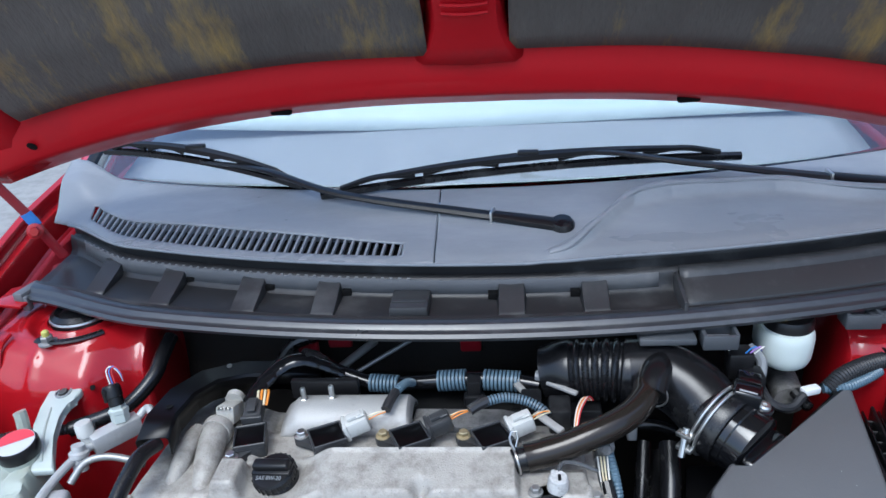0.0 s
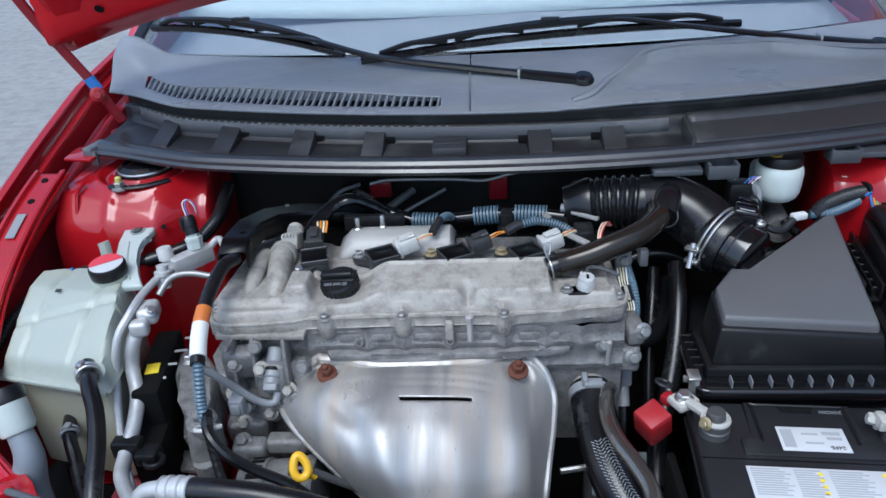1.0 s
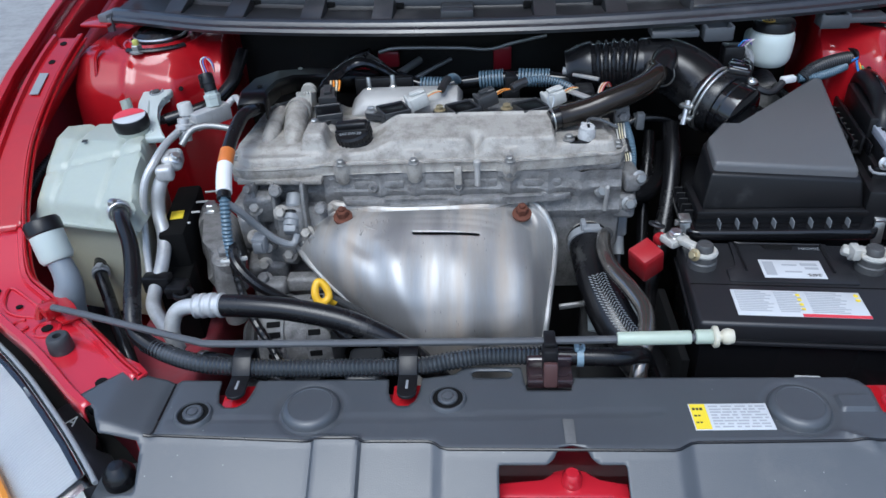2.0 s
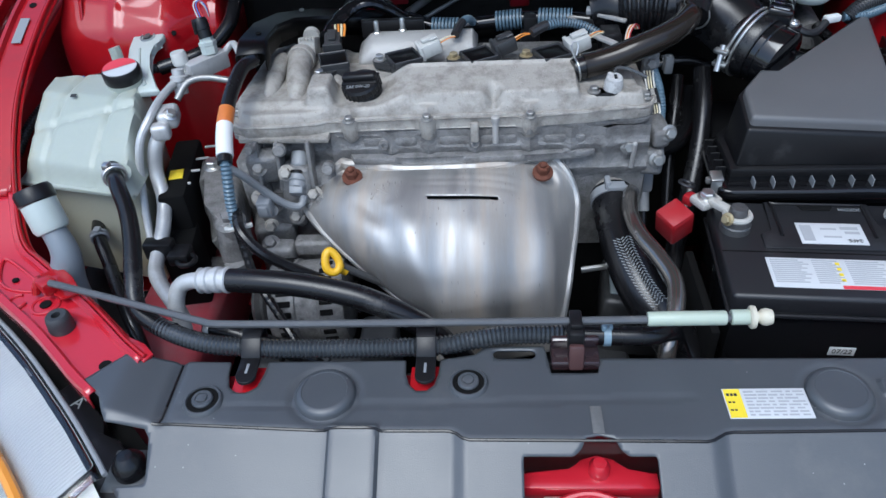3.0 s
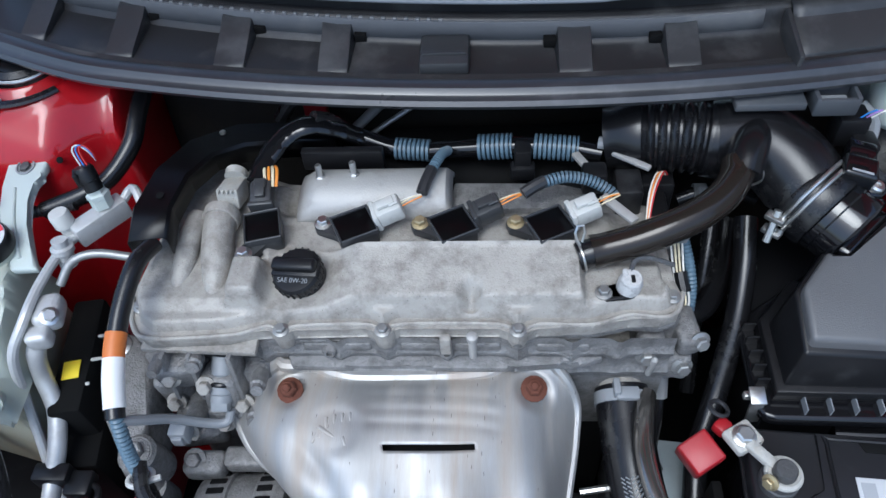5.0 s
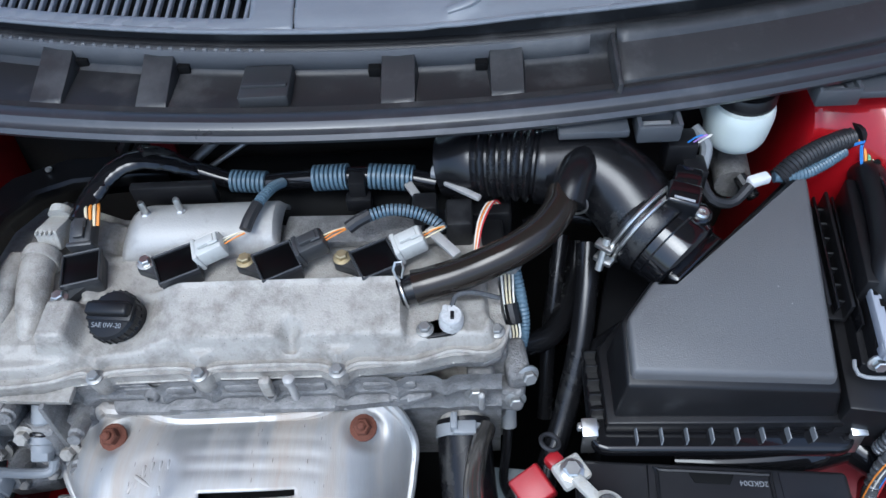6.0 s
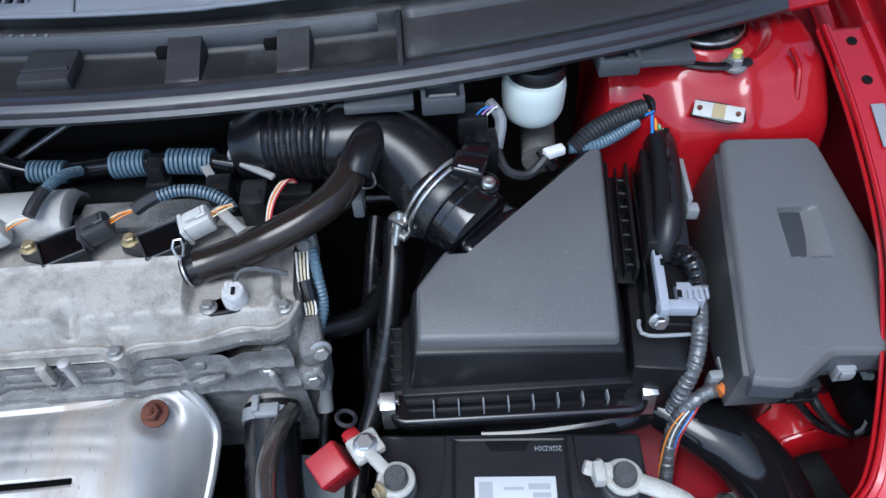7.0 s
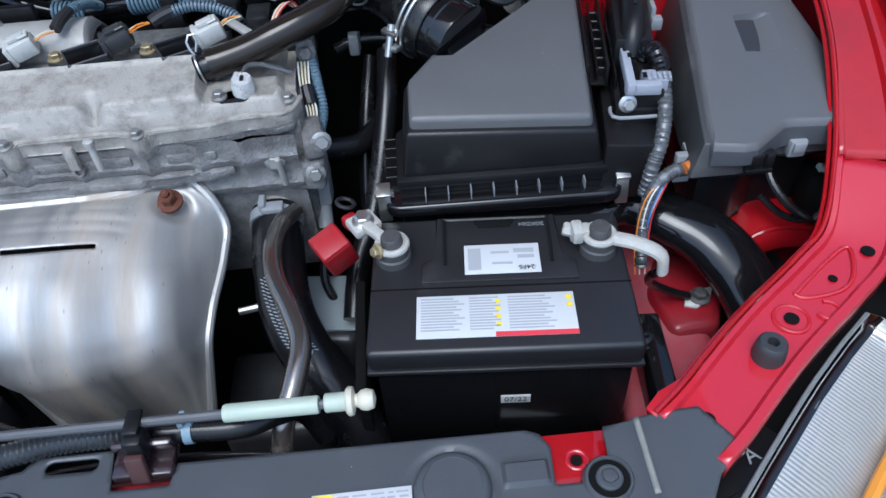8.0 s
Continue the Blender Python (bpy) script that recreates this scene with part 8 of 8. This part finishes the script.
# ---- thermostat outlet and radiator hose ----
PRINTWHITE = mat("worn_white_print", (0.30, 0.31, 0.31), 0.5, 0.0, 0.3, 120, 300, 0.0)
radhose = thing("radiator_hose", (0.11, 0.5, 0.58), "thick black upper radiator hose with a grey clamp", "hose")
part("hose", tube([(0.106, 0.628, 0.722), (0.108, 0.590, 0.712), (0.112, 0.540, 0.700), (0.119, 0.500, 0.687), (0.135, 0.462, 0.667), (0.160, 0.430, 0.642), (0.185, 0.40, 0.61), (0.20, 0.36, 0.57), (0.20, 0.31, 0.54)], 0.0312, 22, 0.008), RUBBER, radhose)
part("clamp", join(lathe([(0.0325, -0.007), (0.0325, 0.007)], (0.106, 0.614, 0.719), (0.02, 1, 0.27), 30), box((0.108, 0.606, 0.750), (0.026, 0.016, 0.008), 0.002), box((0.096, 0.612, 0.752), (0.008, 0.02, 0.014), 0.002)), GREYCON, radhose, "grey spring clamp")
outlet = part("outlet_neck", join(lathe([(0.026, 0), (0.026, 0.05), (0.030, 0.055), (0.030, 0.07)], (0.105, 0.622, 0.722), (0, 1, 0.3), 22), box((0.105, 0.672, 0.752), (0.085, 0.03, 0.06), 0.008, 3)), CAST, radhose, "cast aluminium outlet neck")
for q in ((0.068, 0.655, 0.760), (0.138, 0.655, 0.752)):
    part("neck_bolt", bolt_geo(q, (0, -1, 0.3), 0.009), ZINC, outlet)
hl = spline([(0.106, 0.628, 0.722), (0.108, 0.590, 0.712), (0.112, 0.540, 0.700), (0.119, 0.500, 0.687), (0.135, 0.462, 0.667), (0.160, 0.430, 0.642), (0.185, 0.40, 0.61)], 0.0042)
for i in range(2, len(hl) - 2):
    if not 0.448 < hl[i].y < 0.528:
        continue
    t_ = (hl[i + 1] - hl[i - 1]).normalized()
    s_ = Vector((-t_.y, t_.x, 0)).normalized() * -1
    u_ = s_.cross(t_).normalized()
    u_ = u_ if u_.z > 0 else -u_
    for c0, turn in ((-36, 1), (-26, 1), (-16, -1), (-6, -1), (4, 1)):
        p, q = [hl[i] + t_ * (o * 0.0016 * turn) + (u_ * math.cos(radians(c0 + a)) + s_ * -math.sin(radians(c0 + a))) * 0.0314 for o, a in ((-1, -3.6), (1, 3.6))]
        part("printed_mark", tube([p, q], 0.0008, 4, smooth=False), PRINTWHITE, radhose)
metal = thing("heater_pipe", (0.13, 0.44, 0.68), "bent dark steel coolant pipe beside the radiator hose", "pipe")
part("pipe", tube([(0.132, 0.612, 0.735), (0.122, 0.575, 0.752), (0.116, 0.530, 0.758), (0.122, 0.485, 0.757), (0.140, 0.440, 0.754), (0.152, 0.400, 0.748), (0.146, 0.360, 0.738), (0.135, 0.330, 0.722), (0.128, 0.305, 0.69)], 0.0110, 14, 0.006), mat("dull_steel_pipe", (0.27, 0.25, 0.225), 0.2, 0.9, rough_vary=0.05, dirt=(0.05, 0.045, 0.04), dirt_amount=0.2, dirt_scale=25), metal)
gearbox = thing("gearbox", (0.14, 0.56, 0.40), "grey gearbox casing deep in the engine bay", "gearbox")
part("casing", join(box((0.145, 0.565, 0.545), (0.10, 0.11, 0.12), 0.012, 3, rz=-6), box((0.07, 0.52, 0.45), (0.14, 0.14, 0.10), 0.015, 3)), TRAY, gearbox)
part("cap", box((0.150, 0.570, 0.6085), (0.088, 0.092, 0.006), 0.003, rz=-6), mat("pale_blue_grey_casting", (0.33, 0.38, 0.40), 0.5, 0.2), gearbox)
part("rod", tube([(0.055, 0.525, 0.66), (0.09, 0.530, 0.662), (0.12, 0.535, 0.664)], 0.0045, 8), ZINC, gearbox)

# ---- looms behind the coils ----
STRAPS = (((0.052, 0.833, 0.910), (0.073, 0.794, 0.910), 0.010), ((0.077, 0.760, 0.915), (0.108, 0.722, 0.915), 0.011), ((0.095, 0.828, 0.915), (0.134, 0.801, 0.915), 0.008))
rear_loom = thing("coil_loom", (-0.05, 0.86, 0.87), "blue-grey ribbed cable loom running behind the coils", "cable loom")
line = [(-0.205, 0.878, 0.900), (-0.170, 0.870, 0.890), (-0.140, 0.866, 0.886), (-0.090, 0.862, 0.893), (-0.035, 0.858, 0.900), (0.010, 0.855, 0.902), (0.050, 0.850, 0.902), (0.085, 0.842, 0.900)]
part("core", tube(line, 0.0112, 12, 0.008), GLOSS, rear_loom)
for a, c, r in (((-0.165, 0.869, 0.889), (-0.120, 0.864, 0.889), 0.0138), ((-0.062, 0.860, 0.897), (-0.020, 0.857, 0.901), 0.0158), ((0.005, 0.855, 0.902), (0.058, 0.849, 0.902), 0.0155)):
    part("ribbed_sleeve", ribbed([a, tuple((p + q) / 2 for p, q in zip(a, c)), c], r, 0.0056, 18), CONDUIT, rear_loom)
part("saddle", join(box((-0.008, 0.846, 0.894), (0.020, 0.026, 0.036), 0.003), box((-0.008, 0.836, 0.880), (0.030, 0.016, 0.02), 0.003)), PLASTIC, rear_loom)
part("branch", ribbed([(-0.098, 0.852, 0.900), (-0.103, 0.832, 0.914), (-0.109, 0.808, 0.923), (-0.114, 0.792, 0.924)], 0.0062, 0.0044, 14), CONDUIT, rear_loom)
part("branch_core", tube([(-0.098, 0.852, 0.900), (-0.103, 0.832, 0.914), (-0.109, 0.808, 0.923), (-0.114, 0.792, 0.924)], 0.00496, 10, 0.006), GLOSS, rear_loom)
part("branch", ribbed([(0.010, 0.772, 0.924), (0.035, 0.779, 0.926), (0.062, 0.778, 0.922), (0.084, 0.770, 0.914), (0.092, 0.762, 0.908)], 0.0068, 0.0044, 14), CONDUIT, rear_loom)
part("branch_core", tube([(0.010, 0.772, 0.924), (0.035, 0.779, 0.926), (0.062, 0.778, 0.922), (0.084, 0.770, 0.914), (0.092, 0.762, 0.908)], 0.00544, 10, 0.006), GLOSS, rear_loom)
part("dark_sleeve", tube([(-0.010, 0.761, 0.919), (0.002, 0.768, 0.923), (0.014, 0.774, 0.925)], 0.0074, 10, 0.005), CONDUIT_DARK, rear_loom)
part("dark_sleeve", tube([(-0.123, 0.764, 0.919), (-0.119, 0.778, 0.923), (-0.113, 0.796, 0.925)], 0.0068, 10, 0.005), CONDUIT_DARK, rear_loom)
part("left_loom", tube([(-0.205, 0.878, 0.900), (-0.232, 0.872, 0.920), (-0.262, 0.862, 0.936), (-0.290, 0.848, 0.932), (-0.310, 0.818, 0.922), (-0.318, 0.79, 0.915)], 0.0145, 12, 0.004, lambda s, f: 1.0 + 0.06 * math.sin(s * 420) * math.sin(s * 171), flat=0.6), GLOSS, rear_loom)
part("left_loom", tube([(-0.210, 0.885, 0.892), (-0.240, 0.880, 0.926), (-0.258, 0.868, 0.942)], 0.009, 10, 0.008), RUBBER, rear_loom)
for k in range(4):
    part("wire", tube([(-0.310 + 0.003 * k, 0.812, 0.918), (-0.308 + 0.005 * k, 0.798, 0.926), (-0.305 + 0.004 * k, 0.780, 0.916)], 0.0018, 6, 0.006), WIRES["orange" if k % 2 else "cream"], rear_loom)
part("grey_plug", join(box((-0.350, 0.786, 0.900), (0.026, 0.040, 0.026), 0.003, rx=-22), *[box((-0.358 + 0.0053 * k, 0.780, 0.914), (0.0022, 0.030, 0.004), 0.0008, 1, rx=-22) for k in range(4)], lathe([(0.013, 0), (0.013, 0.010), (0.009, 0.012)], (-0.350, 0.806, 0.905), (0, 1, 0.1), 14)), CORRODED, rear_loom)
part("rail_bracket", box((-0.225, 0.842, 0.900), (0.10, 0.012, 0.03), 0.003), PLASTIC, rear_loom)
def strap_between(a, b, w):
    a, b = Vector(a), Vector(b)
    d = b - a
    return box((a + b) / 2, (w, d.length, 0.005), 0.0015, 2, rz=-math.degrees(math.atan2(d.x, d.y)))


for a, b, w in STRAPS:
    part("strap", strap_between(a, b, w), SMOOTH_CAST, rear_loom)
part("fuel_tube", tube([(0.080, 0.846, 0.914), (0.105, 0.840, 0.914), (0.125, 0.834, 0.910)], 0.0075, 10), GREYCON, rear_loom)
part("white_tab", box((0.092, 0.862, 0.922), (0.006, 0.010, 0.008), 0.001), WHITE, rear_loom)
part("injector_plug", join(box((0.072, 0.800, 0.902), (0.028, 0.026, 0.03), 0.004), box((0.11, 0.79, 0.888), (0.03, 0.04, 0.04), 0.004)), PLASTIC, rear_loom)
for k, w in enumerate(("white", "orange", "white", "red")):
    part("wire", tube([(0.150 + 0.002 * k, 0.806, 0.900), (0.141 + 0.003 * k, 0.798 + 0.001 * k, 0.910), (0.130 + 0.002 * k, 0.770, 0.908), (0.124 + 0.001 * k, 0.736, 0.888)], 0.0010, 6, 0.006), WIRES[w], rear_loom)
part("blue_wire", tube([(0.066, 0.804, 0.912), (0.072, 0.808, 0.916), (0.082, 0.804, 0.913)], 0.0013, 6), WIRES["blue"], rear_loom)
throttle = thing("throttle_body", (0.12, 0.83, 0.78), "black throttle body and bracket beside the intake bellows", "throttle body")
part("body", join(box((0.135, 0.838, 0.855), (0.07, 0.06, 0.05), 0.005), box((0.10, 0.80, 0.84), (0.12, 0.06, 0.06), 0.006)), PLASTIC, throttle)
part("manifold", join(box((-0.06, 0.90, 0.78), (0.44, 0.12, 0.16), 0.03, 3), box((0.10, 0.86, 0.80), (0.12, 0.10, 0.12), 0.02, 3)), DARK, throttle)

# cooling pipes over the firewall
fwpipe = thing("firewall_pipes", (-0.12, 0.95, 0.85), "thin bare metal lines in front of the firewall", "pipes")
part("line", tube([(-0.245, 0.950, 0.922), (-0.210, 0.952, 0.928), (-0.10, 0.955, 0.924), (-0.045, 0.955, 0.920), (0.0, 0.955, 0.930), (0.06, 0.955, 0.942)], 0.0032, 8, 0.01), HOUSING2, fwpipe)
part("elbow", tube([(-0.228, 0.900, 0.885), (-0.216, 0.915, 0.888), (-0.196, 0.940, 0.893), (-0.172, 0.970, 0.899)], 0.0068, 12, 0.008), HOUSING2, fwpipe)
part("elbow", tube([(-0.218, 0.905, 0.866), (-0.204, 0.915, 0.871), (-0.163, 0.940, 0.884), (-0.114, 0.970, 0.899)], 0.0036, 10, 0.008), HOUSING2, fwpipe)
part("hose", tube([(-0.33, 0.95, 0.87), (-0.30, 0.955, 0.905), (-0.26, 0.955, 0.92)], 0.010, 10), RUBBER, fwpipe)

# ---- cables at the gearbox end ----
end_loom = thing("sensor_loom", (0.17, 0.70, 0.70), "cream wires and blue-grey conduit at the engine's end", "cable loom")
part("conduit", corrugated([(0.170, 0.738, 0.866), (0.176, 0.708, 0.846), (0.178, 0.688, 0.820), (0.168, 0.658, 0.800), (0.156, 0.640, 0.775)], 0.0066, 0.0045), CONDUIT, end_loom)
part("tape", tube([(0.163, 0.704, 0.850), (0.167, 0.686, 0.836)], 0.0085, 10, 0.005), RUBBER, end_loom)
for k in range(4):
    part("wire", tube([(0.154 + 0.0042 * k, 0.730, 0.868), (0.156 + 0.0036 * k, 0.702, 0.852), (0.162 + 0.0034 * k, 0.674, 0.828), (0.153, 0.660 - 0.002 * k, 0.815 - 0.002 * k), (0.134, 0.654 - 0.003 * k, 0.812)], 0.0012, 6, 0.006), WIRES["cream" if k % 3 else "white"], end_loom)
part("sensor", join(box((0.160, 0.672, 0.722), (0.026, 0.036, 0.044), 0.005, rx=-15), lathe([(0.010, 0), (0.010, 0.03)], (0.160, 0.660, 0.700), (0, -0.6, -0.8), 12), box((0.142, 0.692, 0.732), (0.03, 0.02, 0.02), 0.004)), GREYCON, end_loom, "grey sensor plug")
part("lead", tube([(0.160, 0.645, 0.682), (0.156, 0.615, 0.66), (0.152, 0.59, 0.63), (0.165, 0.57, 0.60)], 0.006, 10), RUBBER, end_loom)
part("water_hose", tube([(0.150, 0.700, 0.758), (0.180, 0.712, 0.748), (0.215, 0.730, 0.740), (0.240, 0.770, 0.742), (0.252, 0.81, 0.75), (0.26, 0.85, 0.77)], 0.0145, 14, 0.008), RUBBER, end_loom)
part("hose", tube([(0.285, 0.845, 0.815), (0.25, 0.852, 0.822), (0.215, 0.852, 0.820), (0.190, 0.85, 0.81)], 0.009, 12), RUBBER, end_loom)
part("hose_clip", join(lathe([(0.012, -0.008), (0.012, 0.008)], (0.216, 0.852, 0.820), (1, 0, 0), 14), box((0.216, 0.838, 0.824), (0.014, 0.016, 0.03), 0.003)), GREYCON, end_loom)
part("black_hose", tube([(0.26, 0.80, 0.83), (0.255, 0.75, 0.80), (0.245, 0.70, 0.76), (0.225, 0.64, 0.70), (0.20, 0.58, 0.66), (0.19, 0.52, 0.63)], 0.014, 14, 0.01), RUBBER, end_loom)
part("black_hose", tube([(0.235, 0.84, 0.80), (0.225, 0.79, 0.76), (0.215, 0.74, 0.70), (0.21, 0.68, 0.62)], 0.010, 12, 0.01), RUBBER, end_loom)
part("bracket", join(box((0.165, 0.745, 0.868), (0.022, 0.020, 0.05), 0.004), bolt_geo((0.165, 0.735, 0.878), (0, -1, 0.2), 0.008), bolt_geo((0.160, 0.73, 0.855), (0, -1, 0.2), 0.008)), CAST_DARK, end_loom)

# ---- intake duct, horn side, ground cable ----
duct = thing("intake_duct", (0.62, 0.55, 0.55), "glossy black air intake duct beside the battery", "air duct")
part("duct", tube([(0.515, 0.640, 0.705), (0.552, 0.604, 0.705), (0.590, 0.575, 0.700), (0.630, 0.548, 0.686), (0.662, 0.510, 0.660), (0.678, 0.465, 0.630), (0.672, 0.41, 0.60), (0.65, 0.35, 0.58)], 0.041, 28, 0.008, lambda s, f: 0.80 + 0.25 * float(ss(0.1, 0.5, f)), flat=0.75), GLOSS, duct)
part("inlet", tube([(0.345, 0.592, 0.690), (0.40, 0.588, 0.694), (0.47, 0.592, 0.700), (0.53, 0.605, 0.704)], 0.030, 20, 0.01, flat=0.8), GLOSS, duct)
part("sleeve", tube([(0.594, 0.575, 0.778), (0.575, 0.568, 0.782), (0.556, 0.560, 0.770), (0.546, 0.552, 0.745), (0.542, 0.540, 0.715), (0.540, 0.52, 0.68)], 0.0080, 12, 0.002, lambda s, f: 1.0 + 0.10 * math.sin(s * 1300) * math.sin(s * 530)), SILVERTAPE, duct)
for k, w in enumerate(("orange", "white", "blue", "red", "cream")):
    a = radians(-150 + 50 * k)
    dx, dz = 0.0080 * math.cos(a), -0.0080 * math.sin(a) * 0.6
    part("wire", tube([(0.566 + dx * 0.4, 0.560, 0.776 + dz * 0.4), (0.552 + dx, 0.550, 0.764 + dz), (0.543 + dx, 0.542, 0.738 + dz), (0.540 + dx, 0.530, 0.70), (0.540 + dx, 0.515, 0.67)], 0.0009, 6, 0.006), WIRES[w], duct)
part("orange_cap", lathe([(0.007, 0), (0.007, 0.010)], (0.588, 0.566, 0.786), (1, 0.5, 0.1), 10), ORANGE, duct)
ground_cable = thing("ground_cable", (0.57, 0.50, 0.60), "black ground cable with a pale lug bolted to the body", "cable")
part("cable", tube([(0.538, 0.456, 0.742), (0.536, 0.480, 0.705), (0.548, 0.497, 0.672), (0.580, 0.508, 0.640), (0.605, 0.510, 0.625)], 0.0055, 10, 0.008), RUBBER, ground_cable)
part("lug", prism([(0.598, 0.500), (0.612, 0.495), (0.632, 0.506), (0.642, 0.526), (0.622, 0.524), (0.604, 0.518)], 0.617, 0.621, 0.001), OFFWHITE, ground_cable)
part("bolt", bolt_geo((0.620, 0.511, 0.622), (0, 0, 1), 0.009), HOUSING, ground_cable)
part("pad", prism([(0.575, 0.465), (0.635, 0.468), (0.655, 0.520), (0.645, 0.590), (0.590, 0.600), (0.56, 0.53)], 0.56, 0.616, 0.012, 3), PAINT_LOW, ground_cable)
tray = thing("battery_tray", (0.37, 0.46, 0.50), "black battery tray with a hold-down bracket", "battery tray")
part("tray", on_battery(box((0, 0, 0.512), (0.30, 0.21, 0.02), 0.004)), PLASTIC, tray)
part("hold_down", join(box((0.532, 0.41, 0.60), (0.026, 0.11, 0.12), 0.004, rz=-4), bolt_geo((0.521, 0.432, 0.664), (0, 0, 1), 0.009, 0.012)), GLOSS, tray)
part("side_plate", box((0.205, 0.45, 0.60), (0.012, 0.16, 0.18), 0.003), DARK, tray)
part("lower_vents", on_battery(join(*[box((-0.045 + 0.011 * k, -0.094, 0.545), (0.007, 0.004, 0.006), 0.001, 1) for k in range(11)])), GREYCON, tray)
radiator = thing("radiator", (0, 0.26, 0.35), "dark radiator and fan shroud behind the front cover", "radiator")
part("core", box((0.02, 0.245, 0.53), (0.66, 0.05, 0.36), 0.006), DARK, radiator)
part("shroud", loft([[(x, 0.30 + 0.02 * math.cos(x * 8), z) for x in np.linspace(-0.30, 0.34, 14)] for z in (0.36, 0.50, 0.64, 0.69)]), PLASTIC, radiator, thick=0.004)
liner = thing("apron_fittings", (0.74, 0.60, 0.62), "dark wiring and brackets behind the front rail", "wiring")
part("bracket", join(box((0.768, 0.566, 0.715), (0.020, 0.040, 0.050), 0.006, rz=20), box((0.772, 0.600, 0.705), (0.020, 0.04, 0.06), 0.005)), DARK, liner)
part("lead", tube([(0.70, 0.585, 0.715), (0.725, 0.560, 0.70), (0.755, 0.545, 0.71), (0.775, 0.57, 0.73)], 0.0045, 8), RUBBER, liner)
part("clip", lathe([(0.006, 0), (0.006, 0.01)], (0.783, 0.60, 0.735), (-1, 0, 0.3), 10), WHITE, liner)

for ob in [o for o in scene.objects if o.name.split(".")[0] == "headlight"]:
    sx = -1 if ob.location.x < 0 else 1
    letters("A", 0.022, pose(sx * 0.570, 0.256, 0.6990, 0, 0, 20 * sx), PRINTWHITE, ob)
